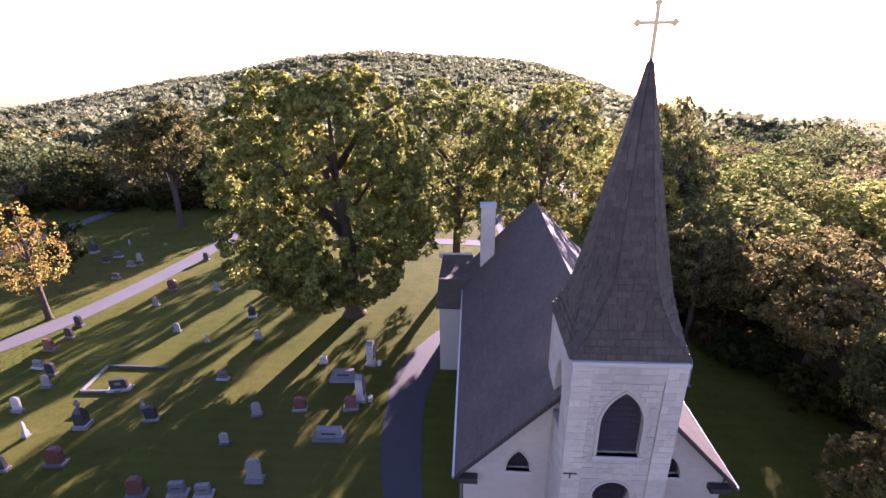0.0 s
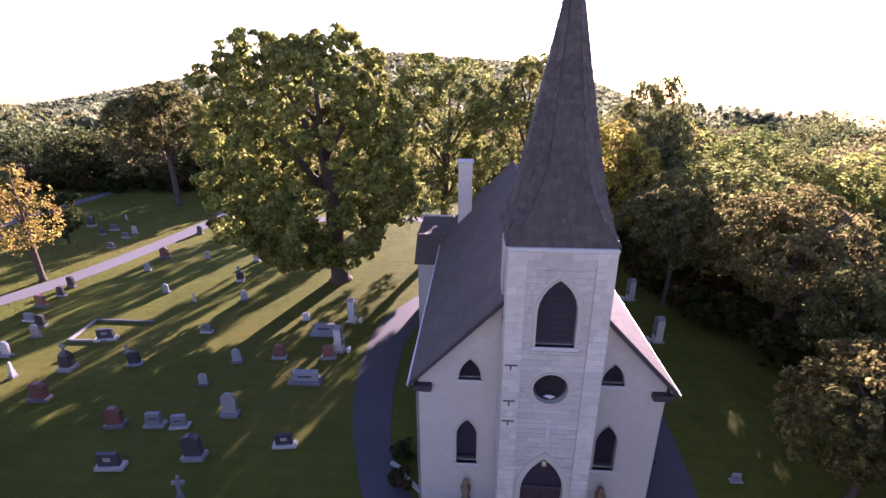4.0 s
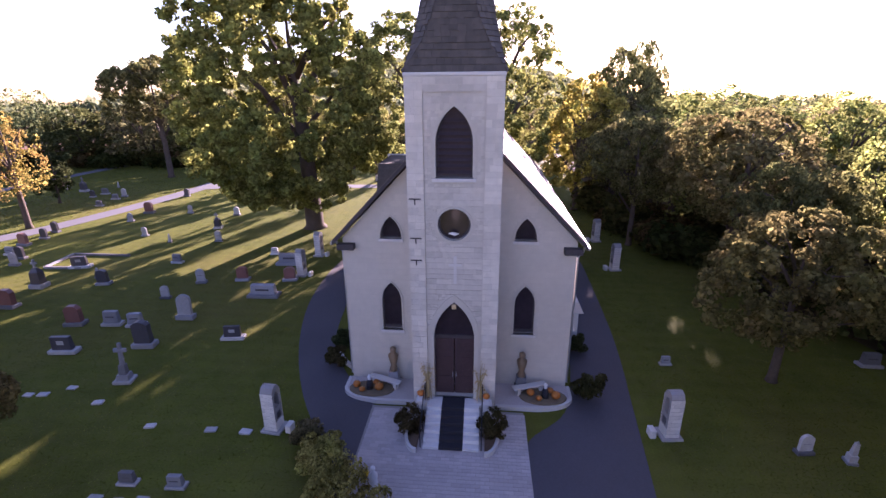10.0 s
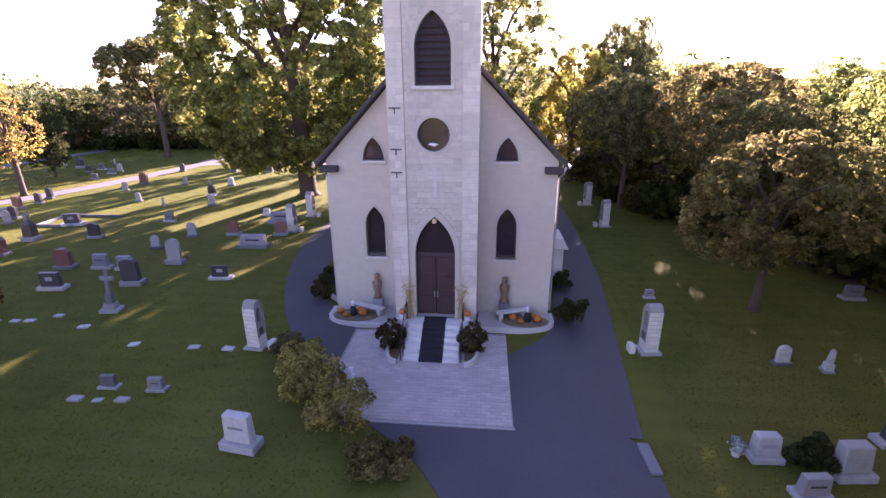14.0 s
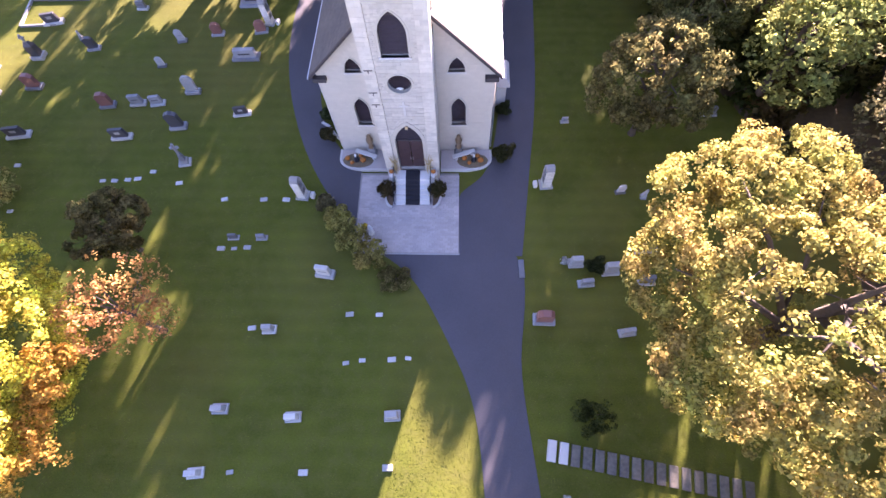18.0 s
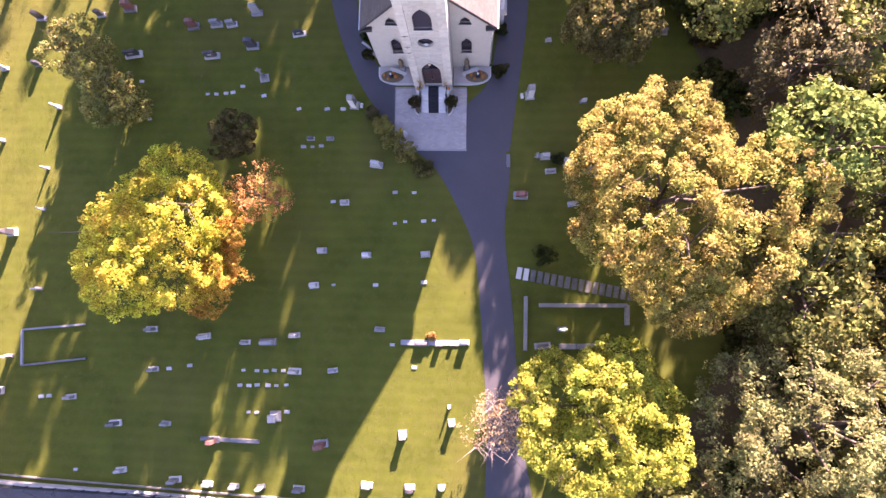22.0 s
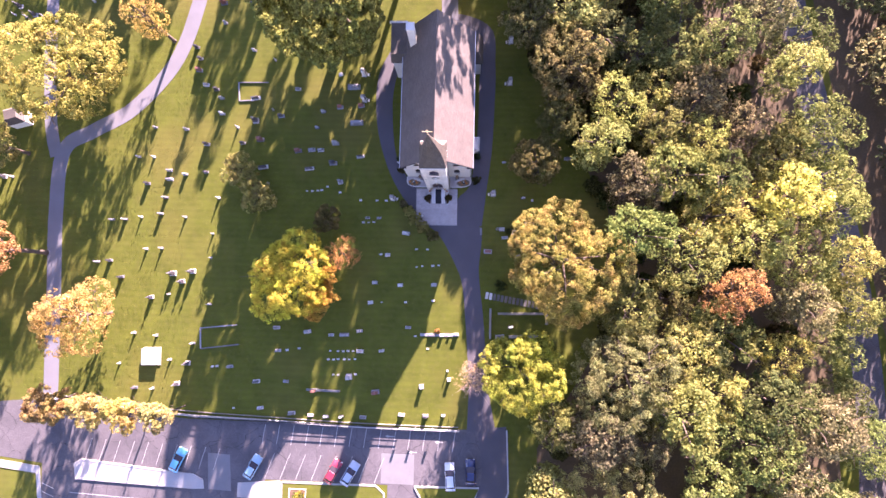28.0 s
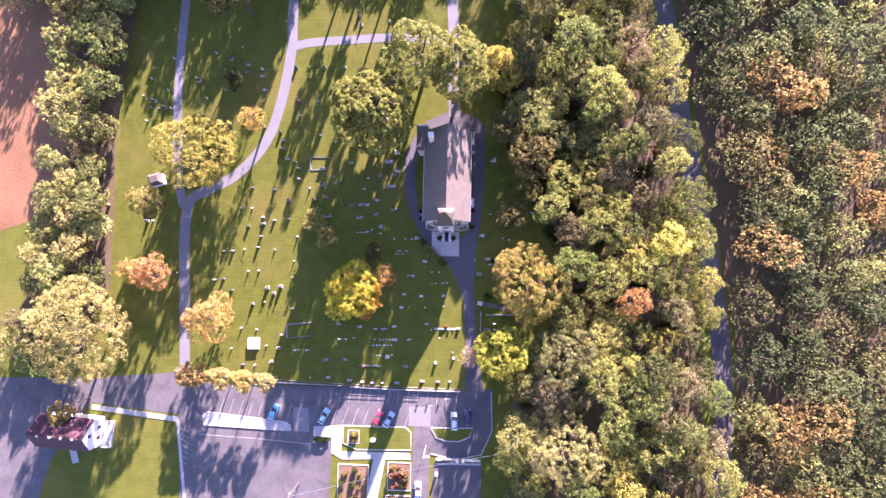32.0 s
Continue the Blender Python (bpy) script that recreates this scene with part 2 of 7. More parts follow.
MARBLE = material("white_marble", (0.42, 0.405, 0.385), 0.7, vary=0.2, fine=7, coarse=1.2, bump=0.15, random_tone=0.3)
DARK_GRANITE = material("dark_granite", (0.07, 0.065, 0.07), 0.3, vary=0.2, fine=30, coarse=2, bump=0.03, random_tone=0.3)
RED_GRANITE = material("red_granite", (0.22, 0.10, 0.08), 0.4, vary=0.2, fine=30, coarse=2, bump=0.03, random_tone=0.2)
FOREST_FLOOR = material("forest_floor", (0.105, 0.075, 0.04), 0.95, vary=0.4, fine=3, coarse=0.2, bump=0.6)
ROOF_TAN = material("roof_asphalt_shingle", (0.092, 0.076, 0.066), 0.75, vary=0.2, fine=5, coarse=0.4, bump=0.25, tint=(0.13, 0.104, 0.086), spec=0.35, island=0.09)
OLD_STONE = material("mossy_stone", (0.20, 0.185, 0.15), 0.9, vary=0.35, fine=6, coarse=0.8, bump=0.4, tint=(0.27, 0.25, 0.21), random_tone=0.15)
MORTAR = material("mortar", (0.30, 0.28, 0.26), 0.95, vary=0.15, fine=12, bump=0.2)
BRICK_WHITE = material("whitewashed_block", (0.62, 0.59, 0.53), 0.85, vary=0.12, fine=8, bump=0.25, random_tone=0.1)


# ---- mesh helpers ----
def mesh_of(bm, mats, smooth=False):
    me = bpy.data.meshes.new("mesh")
    bm.normal_update()
    bm.to_mesh(me)
    bm.free()
    for m in mats if isinstance(mats, (list, tuple)) else [mats]:
        me.materials.append(m)
    if smooth:
        me.shade_smooth()
    return me


def part(name, bm, mats, parent=None, label="", at=None, smooth=False):
    ob = new(name, mesh_of(bm, mats, smooth))
    if parent:
        ob.parent = parent
    if at:
        ob.matrix_local = at
    return tagged(ob, label)


def thing(name, label, category, at=None, group="", kind=""):
    ob = new(name)
    if at:
        ob.matrix_world = at
    return tagged(ob, label, category, group, kind)


def cube(bm, x0, x1, y0, y1, z0, z1, taper=0.0):
    a = taper
    v = [bm.verts.new(p) for p in ((x0, y0, z0), (x1, y0, z0), (x1, y1, z0), (x0, y1, z0),
                                   (x0 + a, y0 + a, z1), (x1 - a, y0 + a, z1), (x1 - a, y1 - a, z1), (x0 + a, y1 - a, z1))]
    for f in ((3, 2, 1, 0), (4, 5, 6, 7), (0, 1, 5, 4), (1, 2, 6, 5), (2, 3, 7, 6), (3, 0, 4, 7)):
        bm.faces.new([v[i] for i in f])
    return v


def block(x0, x1, y0, y1, z0, z1, taper=0.0, bevel=0.0):
    bm = bmesh.new()
    cube(bm, x0, x1, y0, y1, z0, z1, taper)
    if bevel:
        bmesh.ops.bevel(bm, geom=bm.edges[:], offset=bevel, segments=1, affect="EDGES")
    return bm


def prism(outline, depth, axis="y"):
    """A flat outline (u, v) pushed back by depth: u is x and v is z for axis y; u is x and v is y for axis z."""
    bm = bmesh.new()
    put = (lambda u, v, d: (u, d, v)) if axis == "y" else (lambda u, v, d: (u, v, d))
    a = [bm.verts.new(put(u, v, 0)) for u, v in outline]
    b = [bm.verts.new(put(u, v, depth)) for u, v in outline]
    bm.faces.new(a)
    bm.faces.new(b[::-1])
    for i in range(len(a)):
        j = (i + 1) % len(a)
        bm.faces.new((a[j], a[i], b[i], b[j]))
    bmesh.ops.recalc_face_normals(bm, faces=bm.faces)
    return bm


def holed(outline, holes, depth):
    """A wall of outline (x, z) with holes through it, pushed back along y by depth."""
    bm = bmesh.new()
    edges = []
    for loop in (outline, *holes):
        vs = [bm.verts.new((u, 0, v)) for u, v in loop]
        edges += [bm.edges.new((vs[i], vs[(i + 1) % len(vs)])) for i in range(len(vs))]
    bmesh.ops.triangle_fill(bm, use_beauty=True, edges=edges)
    got = bmesh.ops.extrude_face_region(bm, geom=bm.faces[:])
    bmesh.ops.translate(bm, vec=(0, depth, 0), verts=[v for v in got["geom"] if isinstance(v, bmesh.types.BMVert)])
    bmesh.ops.recalc_face_normals(bm, faces=bm.faces)
    return bm


def lancet(cx, z0, w, spring, apex, n=7):
    """A pointed arch of two arcs, from its sill up to its apex."""
    h, rise = w / 2, apex - spring
    r = (h * h + rise * rise) / (2 * h)
    end = math.asin(min(1.0, rise / r))
    pts = [(cx - h, z0), (cx + h, z0)]
    pts += [(cx + h - r + r * math.cos(end * i / n), spring + r * math.sin(end * i / n)) for i in range(n)]
    pts.append((cx, apex))
    pts += [(2 * cx - x, z) for x, z in pts[-2:1:-1]]
    return pts


def ring(inner, outer, depth):
    """A frame between two outlines with as many corners."""
    bm = bmesh.new()
    rows = [[bm.verts.new((u, y, v)) for u, v in loop] for loop, y in ((outer, 0), (outer, depth), (inner, depth), (inner, 0))]
    n = len(inner)
    for k in range(4):
        a, b = rows[k], rows[(k + 1) % 4]
        for i in range(n):
            j = (i + 1) % n
            bm.faces.new((a[i], a[j], b[j], b[i]))
    bmesh.ops.recalc_face_normals(bm, faces=bm.faces)
    return bm


def disc(cx, cz, r, n=20):
    return [(cx + r * math.cos(2 * math.pi * i / n), cz + r * math.sin(2 * math.pi * i / n)) for i in range(n)]


def tube(bm, pts, radii, seg=7):
    """A limb through pts, as thick as radii."""
    rows = []
    for i, p in enumerate(pts):
        d = (Vector(pts[min(i + 1, len(pts) - 1)]) - Vector(pts[max(i - 1, 0)])).normalized()
        s = d.orthogonal().normalized() if abs(d.z) < 0.95 else Vector((1, 0, 0))
        t = d.cross(s).normalized()
        s = t.cross(d)
        rows.append([bm.verts.new(Vector(p) + radii[i] * (math.cos(2 * math.pi * k / seg) * s + math.sin(2 * math.pi * k / seg) * t)) for k in range(seg)])
    for a, b in zip(rows, rows[1:]):
        for k in range(seg):
            bm.faces.new((a[k], a[(k + 1) % seg], b[(k + 1) % seg], b[k]))
    bm.faces.new(rows[0][::-1])
    bm.faces.new(rows[-1])


def from_arrays(verts, quads, mats, flat=False):
    me = bpy.data.meshes.new("mesh")
    me.from_pydata([], [], [])
    me.vertices.add(len(verts))
    me.vertices.foreach_set("co", np.asarray(verts, np.float32).ravel())
    me.loops.add(quads.size)
    me.loops.foreach_set("vertex_index", quads.astype(np.int32).ravel())
    me.polygons.add(len(quads))
    me.polygons.foreach_set("loop_start", np.arange(len(quads), dtype=np.int32) * 4)
    me.update(calc_edges=True)
    for m in mats:
        me.materials.append(m)
    if flat:
        me.shade_flat()
    return me


def strip(name, left, right, z, mat, label, category, kind="structure", thick=0.25):
    """A road or path between two edges with as many points each."""
    bm = bmesh.new()
    tops = [(bm.verts.new((*a, z)), bm.verts.new((*b, z))) for a, b in zip(left, right)]
    lows = [(bm.verts.new((*a, z - thick)), bm.verts.new((*b, z - thick))) for a, b in zip(left, right)]
    for i in range(len(tops) - 1):
        bm.faces.new((tops[i][0], tops[i][1], tops[i + 1][1], tops[i + 1][0]))
        bm.faces.new((tops[i][0], tops[i + 1][0], lows[i + 1][0], lows[i][0]))
        bm.faces.new((tops[i][1], lows[i][1], lows[i + 1][1], tops[i + 1][1]))
    bmesh.ops.recalc_face_normals(bm, faces=bm.faces)
    ob = part(name, bm, mat)
    return tagged(ob, label, category, kind=kind)


def smooth_line(pts, n=8):
    """A curve through pts, closer spaced."""
    p = [Vector(q) for q in (pts[0], *pts, pts[-1])]
    out = []
    for i in range(1, len(p) - 2):
        for k in range(n):
            t = k / n
            a, b, c, d = p[i - 1:i + 3]
            out.append(tuple(0.5 * (2 * b + (c - a) * t + (2 * a - 5 * b + 4 * c - d) * t * t + (3 * b - a - 3 * c + d) * t ** 3)))
    out.append(tuple(p[-2]))
    return out


LANES = []


def lane(name, line, width, z, mat, label, category):
    """A path of even width along a line."""
    pts = smooth_line(line)
    LANES.append((pts, width))
    left, right = [], []
    for i, p in enumerate(pts):
        d = Vector(pts[min(i + 1, len(pts) - 1)]) - Vector(pts[max(i - 1, 0)])
        nrm = Vector((-d.y, d.x)).normalized() * width / 2
        left.append((p[0] + nrm.x, p[1] + nrm.y))
        right.append((p[0] - nrm.x, p[1] - nrm.y))
    return strip(name, left, right, z, mat, label, category)


def kerb(parent, line, width, z0, z1, mat, name="kerb"):
    """A low wall or kerb along a line, under a parent."""
    bm = bmesh.new()
    rows = []
    for i, p in enumerate(line):
        d = Vector(line[min(i + 1, len(line) - 1)]) - Vector(line[max(i - 1, 0)])
        nrm = Vector((-d.y, d.x)).normalized() * width / 2
        rows.append([bm.verts.new(q) for q in ((p[0] + nrm.x, p[1] + nrm.y, z0), (p[0] + nrm.x, p[1] + nrm.y, z1), (p[0] - nrm.x, p[1] - nrm.y, z1), (p[0] - nrm.x, p[1] - nrm.y, z0))])
    for a, b in zip(rows, rows[1:]):
        for k in range(3):
            bm.faces.new((a[k], a[k + 1], b[k + 1], b[k]))
    bm.faces.new(rows[0][::-1])
    bm.faces.new(rows[-1])
    bmesh.ops.recalc_face_normals(bm, faces=bm.faces)
    return part(name, bm, mat, parent)


# ---- ground ----
RIDGE_AZ = [-180, -70, -46, -37, -27, -21, -12, -2, 7, 14, 18, 24, 30, 44, 70, 180]
RIDGE_Z = [-40, -42, -22, -4, 16, 30, 40, 31, 20, -4, -25, -52, -75, -110, -110, -60]


def ground_z(x, y):
    """The churchyard is level; the land round it falls away, and wooded hills rise behind the church."""
    x, y = np.asarray(x, float), np.asarray(y, float)
    r = np.hypot(x, y)
    az = np.degrees(np.arctan2(x, y))
    far = np.interp(az, RIDGE_AZ, RIDGE_Z)
    s = np.clip((r - 150) / 500, 0, 1)
    s = s * s * (3 - 2 * s)
    z = far * s
    out = np.clip((r - 780) / 1500, 0, 1)
    z = z * (1 - out) + out * -46
    z = z - 0.078 * np.maximum(r - 950, 0)
    e = np.clip((x - 84) / 90, 0, 1)
    z = z - 13 * e * e * (3 - 2 * e) * np.clip((420 - r) / 250, 0, 1)
    z = z + np.clip((r - 250) / 300, 0, 1) * 5 * np.sin(x * 0.013 + 1) * np.sin(y * 0.011)
    return z


def ground():
    u = np.linspace(-1, 1, 131)
    g = 190 * u + 4300 * np.sign(u) * np.abs(u) ** 5
    xx, yy = np.meshgrid(g, g)
    v = np.stack([xx.ravel(), yy.ravel(), ground_z(xx, yy).ravel()], 1)
    n = len(g)
    i = (np.arange(n - 1)[:, None] * n + np.arange(n - 1)[None, :]).ravel()
    q = np.stack([i, i + 1, i + n + 1, i + n], 1)
    me = from_arrays(v, q, [GRASS])
    me.shade_smooth()
    tagged(new("ground", me), "mown green churchyard lawn, yellowing in dry patches", "ground", kind="structure")


ground()

# ---- roads and paths ----
DRIVE_L = smooth_line([(-7.2, 29.5), (-10.0, 25.5), (-12.4, 20.0), (-12.6, 12.4), (-11.2, 5.2), (-8.3, -1.8), (-3.9, -7.8), (0.2, -11.2), (3.2, -16.3), (4.8, -20.5), (5.5, -26.8), (6.0, -33.0), (6.4, -39.0), (6.2, -47.5)])
DRIVE_R = smooth_line([(-5.5, 27.5), (-7.6, 24.0), (-9.2, 18.0), (-9.4, 12.0), (-8.4, 4.2), (-5.8, -0.5), (-3.2, -3.0), (1.0, -6.0), (7.9, -9.5), (7.9, -18.0), (8.8, -26.0), (9.4, -33.0), (9.9, -39.0), (11.5, -47.5)])
strip("drive", DRIVE_L, DRIVE_R, 0.03, ASPHALT, "dark asphalt drive curving past the church to the car park", "drive")
strip("drive_loop", smooth_line([(3.3, -9.4), (3.5, -4.6), (6.0, -1.2), (7.2, 8.0), (7.4, 18.0), (6.8, 24.0), (0.0, 27.0), (-5.8, 27.2)]),
      smooth_line([(8.3, -9.4), (9.2, -2.0), (10.0, 5.0), (10.4, 13.0), (10.5, 22.0), (9.4, 30.0), (1.0, 33.0), (-7.0, 29.8)]), 0.036, ASPHALT, "asphalt loop of the drive round the church", "drive")
lane("lane", [(-47.5, 75), (-47.5, 60), (-47.6, 50), (-50, 35), (-54, 23), (-62, 13.5), (-70, 8.8), (-76, 4.6), (-76.6, -8), (-75.6, -24), (-74.4, -44.5)], 3.0, 0.03, LANE, "pale grey gravel lane through the graves", "lane")
lane("lane_branch", [(-77.5, 3.5), (-79.5, 12), (-81, 32), (-81, 50), (-80, 75)], 2.6, 0.034, LANE, "pale grey gravel lane along the hedge", "lane")
lane("cross_lane", [(-47.2, 52), (-42, 53.4), (-30, 54.4), (-16, 55.2), (-4, 54.4), (0.5, 51)], 2.6, 0.038, LANE, "pale grey gravel cross lane", "lane")
lane("back_lane", [(1.5, 31.5), (1.0, 45), (0.6, 60), (-1, 80)], 3.2, 0.042, LANE, "pale gravel lane behind the church", "lane")
lane("road", [(52, 130), (62, 67), (66.7, 33.5), (72, 4), (75.7, -18), (77.6, -40), (77.4, -60), (75, -90), (70, -130)], 5.2, 0.03, OLD_ASPHALT, "worn grey two-lane road through the woods", "road")

lot = bmesh.new()
LOT = [(-140, -47.6), (-101, -46.7), (-77, -44.4), (-62, -45.8), (-46.9, -47.1), (-22.9, -47.2), (6, -47.2), (13.4, -46.4), (13.8, -58), (10.5, -64.5), (3.5, -66.0), (-3.5, -64.6), (-3.5, -110), (-8.2, -110), (-8.2, -57.6), (-31.2, -57.6), (-31.2, -110), (-72.5, -110), (-75, -56.4), (-101, -53.6), (-112, -70), (-122, -110), (-140, -110)]
f = lot.faces.new([lot.verts.new((x, y, 0.02)) for x, y in LOT])
if f.normal.z < 0:
    f.normal_flip()
lot.normal_update()
bmesh.ops.recalc_face_normals(lot, faces=lot.faces)
for f in lot.faces:
    if f.normal.z < 0:
        f.normal_flip()
bmesh.ops.triangulate(lot, faces=lot.faces[:])
tagged(part("parking_lot", lot, OLD_ASPHALT), "worn patched asphalt car park with faded stall lines", "parking lot", kind="structure")
strip("lot_loop", smooth_line([(8.2, -46.9), (8.9, -52), (8.9, -56.4), (7.4, -59.8), (3.8, -61.6), (-2.6, -61.6)]), smooth_line([(13.2, -46.7), (13.6, -52), (13.5, -57), (10.2, -64.0), (3.6, -65.6), (-2.6, -64.6)]), 0.028, ASPHALT, "newer dark asphalt loop at the end of the car park", "parking lot")
fm = bmesh.new()
f = fm.faces.new([fm.verts.new((x, y, 0.03)) for x, y in ((-119, 0), (-113, 30), (-113, 120), (-147, 145), (-220, 100), (-200, -14), (-136, -6))])
tagged(part("field", fm, FIELD), "reddish brown field of dry crop stubble", "field", kind="structure")
for o in ([(19, -75), (73, -78), (70, 0), (58, 70), (46, 130), (14, 130), (19, 60), (21, 24), (26, 6), (32, -6), (31, -30), (19, -50)], [(82, -100), (160, -100), (150, 130), (56, 130), (65, 70), (73, 20), (81, -30)], [(-112, 66), (-118, 8), (-126, -42), (-106, -40), (-98, -20), (-99, 30), (-95, 66)]):
    ff = bmesh.new()
    ff.faces.new([ff.verts.new((x, y, 0.012)) for x, y in o])
    tagged(part("forest_floor", ff, FOREST_FLOOR), "dark leaf-littered floor of the woods", "forest floor", kind="structure")

# ---- church ----
church = thing("church", "cream limestone church with a shingled gable roof and steeple", "church")
HW, EAVE, RIDGE, LEN = 5.98, 8.15, 15.0, 24.0
FOOT, FOOT_Z = 6.38, 8.34  # outer foot of the roof slopes
TW, TF, TTOP = 2.02, -2.55, 16.35
BASE = 0.0
WIN = [(lancet(s * 3.53, 3.4, 1.06, 5.15, 6.2)) for s in (-1, 1)]
UP = [(lancet(s * 3.42, 8.65, 1.1, 8.72, 9.82)) for s in (-1, 1)]
front = part("front_wall", holed([(-HW, BASE), (HW, BASE), (HW, EAVE + 0.5), (0, RIDGE - 0.12), (-HW, EAVE + 0.5)], WIN + UP, 0.5), LIME_CORE, church)
DOOR = lancet(0, 1.1, 1.95, 4.45, 6.4, 9)
BELF = lancet(0, 12.25, 1.58, 13.75, 15.2, 9)
OCULUS = disc(0, 10.17, 0.74, 24)
TFRONT = [(-TW, 0.0), (TW, 0.0), (TW, TTOP), (-TW, TTOP)]
part("tower_front", holed(TFRONT, [DOOR, OCULUS, BELF], 0.45), LIME_CORE, church, at=pose(0, TF, 0))
for s in (-1, 1):
    w = holed([(TF + 0.45, 0.0), (TF + 4.0, 0.0), (TF + 4.0, TTOP), (TF + 0.45, TTOP)], [lancet(TF + 2.0, 12.25, 1.3, 13.75, 15.2, 9)], 0.45)
    part("tower_side", w, LIME_CORE, church, at=Matrix.Rotation(radians(90), 4, "Z") @ Matrix.Translation((0, -TW if s > 0 else TW - 0.45, 0)))
part("tower_back", holed([(-TW, 0.0), (TW, 0.0), (TW, TTOP), (-TW, TTOP)], [], 0.4), LIME_CORE, church, at=pose(0, TF + 4.0, 0))
part("belfry_floor", block(-TW + 0.3, TW - 0.3, TF + 0.4, TF + 4.0, 11.6, 11.8), DARK_TRIM, church)
# side and back walls with lancet windows
SIDE_WIN = [lancet(y, 3.2, 1.2, 5.6, 6.7) for y in (3.2, 7.2, 11.2, 15.2, 19.2)]
for s in (-1, 1):
    part("side_wall", holed([(0.5, BASE), (LEN, BASE), (LEN, EAVE + 0.48), (0.5, EAVE + 0.48)], SIDE_WIN, 0.5), LIME_CORE, church,
         at=Matrix.Rotation(radians(90), 4, "Z") @ Matrix.Translation((0, -HW if s > 0 else HW - 0.5, 0)))
part("back_wall", holed([(-HW, BASE), (HW, BASE), (HW, EAVE + 0.5), (0, RIDGE - 0.12), (-HW, EAVE + 0.5)], [], 0.5), LIME_CORE, church, at=pose(0, LEN - 0.5, 0))
# roof: two thick slopes that jut over the walls
for s in (-1, 1):
    bm = bmesh.new()
    sec = [(s * FOOT, FOOT_Z), (0, RIDGE), (0, RIDGE + 0.28), (s * FOOT, FOOT_Z + 0.28)]
    a = [bm.verts.new((x, -0.4, z)) for x, z in sec]
    b = [bm.verts.new((x, LEN + 0.4, z)) for x, z in sec]
    bm.faces.new(a)
    bm.faces.new(b)
    for i in range(4):
        bm.faces.new((a[i], a[(i + 1) % 4], b[(i + 1) % 4], b[i]))
    bmesh.ops.recalc_face_normals(bm, faces=bm.faces)
    part("roof", bm, ROOF_TAN, church, "dark grey asphalt-shingled roof slope")
    # verge board and the boxed end of the eave
    bm = prism([(s * (FOOT + 0.02), FOOT_Z + 0.03), (s * (FOOT + 0.02), FOOT_Z + 0.22), (0, RIDGE + 0.2), (0, RIDGE + 0.0)], 0.07)
    part("verge_board", bm, DARK_TRIM, church, at=pose(0, -0.48, 0))
    part("eave_return", block(min(s * 5.3, s * 6.2), max(s * 5.3, s * 6.2), -0.42, -0.003, EAVE - 0.08, EAVE + 0.24, bevel=0.03), DARK_TRIM, church)
    part("gutter", block(min(s * (FOOT + 0.003), s * (FOOT + 0.13)), max(s * (FOOT + 0.003), s * (FOOT + 0.13)), -0.4, LEN + 0.4, FOOT_Z + 0.02, FOOT_Z + 0.16), METAL, church)
    bm = bmesh.new()
    tube(bm, [(s * 6.44, 0.3, FOOT_Z + 0.05), (s * 6.3, 0.3, FOOT_Z - 0.35), (s * 6.1, 0.3, FOOT_Z - 0.6), (s * 6.1, 0.3, 0.3)], [0.06] * 4, 6)
    part("downpipe", bm, METAL, church)
# tower cornice, set-back corner piers and spire
part("cornice", block(-TW - 0.06, TW + 0.06, TF - 0.1, TF + 4.5, TTOP, TTOP + 0.16, bevel=0.03), LIME_TRIM, church, "white painted cornice below the spire")
for s in (-1, 1):
    part("corner_pier", block(min(s * 1.3, s * 2.05), max(s * 1.3, s * 2.05), TF - 0.07, TF - 0.002, 0.0, TTOP), LIME_CORE, church)
part("tower_band", block(-1.3, 1.3, TF - 0.07, TF - 0.002, 15.75, TTOP), LIME_CORE, church)
SP0, SPT, SPY = TTOP + 0.16, 26.65, TF + 2.2
bm = bmesh.new()
levels = [(SP0, 2.14, 2.1), (SP0 + 0.5, 1.98, 1.75), (SP0 + 1.1, 1.82, 1.35), (SP0 + 2.0, 1.62, 0.95), (SP0 + 3.2, 1.4, 0.64), (SPT, 0.03, 0.012)]
rows = [[bm.verts.new((a, SPY + b, z)) for a, b in ((-c, -h), (c, -h), (h, -c), (h, c), (c, h), (-c, h), (-h, c), (-h, -c))] for z, h, c in levels]
for a, b in zip(rows, rows[1:]):
    for k in range(8):
        bm.faces.new((a[k], a[(k + 1) % 8], b[(k + 1) % 8], b[k]))
bm.faces.new(rows[0][::-1])
bm.faces.new(rows[-1])
spire = part("spire", bm, SHINGLE, church, "tall dark brown shingled spire")
bm = bmesh.new()
cube(bm, -0.055, 0.055, -0.04, 0.04, 0, 1.6)
cube(bm, -0.55, 0.55, -0.035, 0.035, 1.0, 1.1)
for cx, cz in ((-0.58, 1.05), (0.58, 1.05), (0, 1.62)):
    for k in range(3):
        a = [bm.verts.new((cx + 0.13 * math.cos(math.pi / 2 * i), y, cz + 0.13 * math.sin(math.pi / 2 * i))) for y in (-0.03, 0.03) for i in range(4)]
        bm.faces.new(a[:4])
        bm.faces.new(a[4:][::-1])
        for i in range(4):
            bm.faces.new((a[i], a[(i + 1) % 4], a[4 + (i + 1) % 4], a[4 + i]))
        break
bmesh.ops.recalc_face_normals(bm, faces=bm.faces)
part("spire_cross", bm, GOLD, church, "gilded cross with pointed arm ends", at=pose(0, SPY, SPT - 0.1))
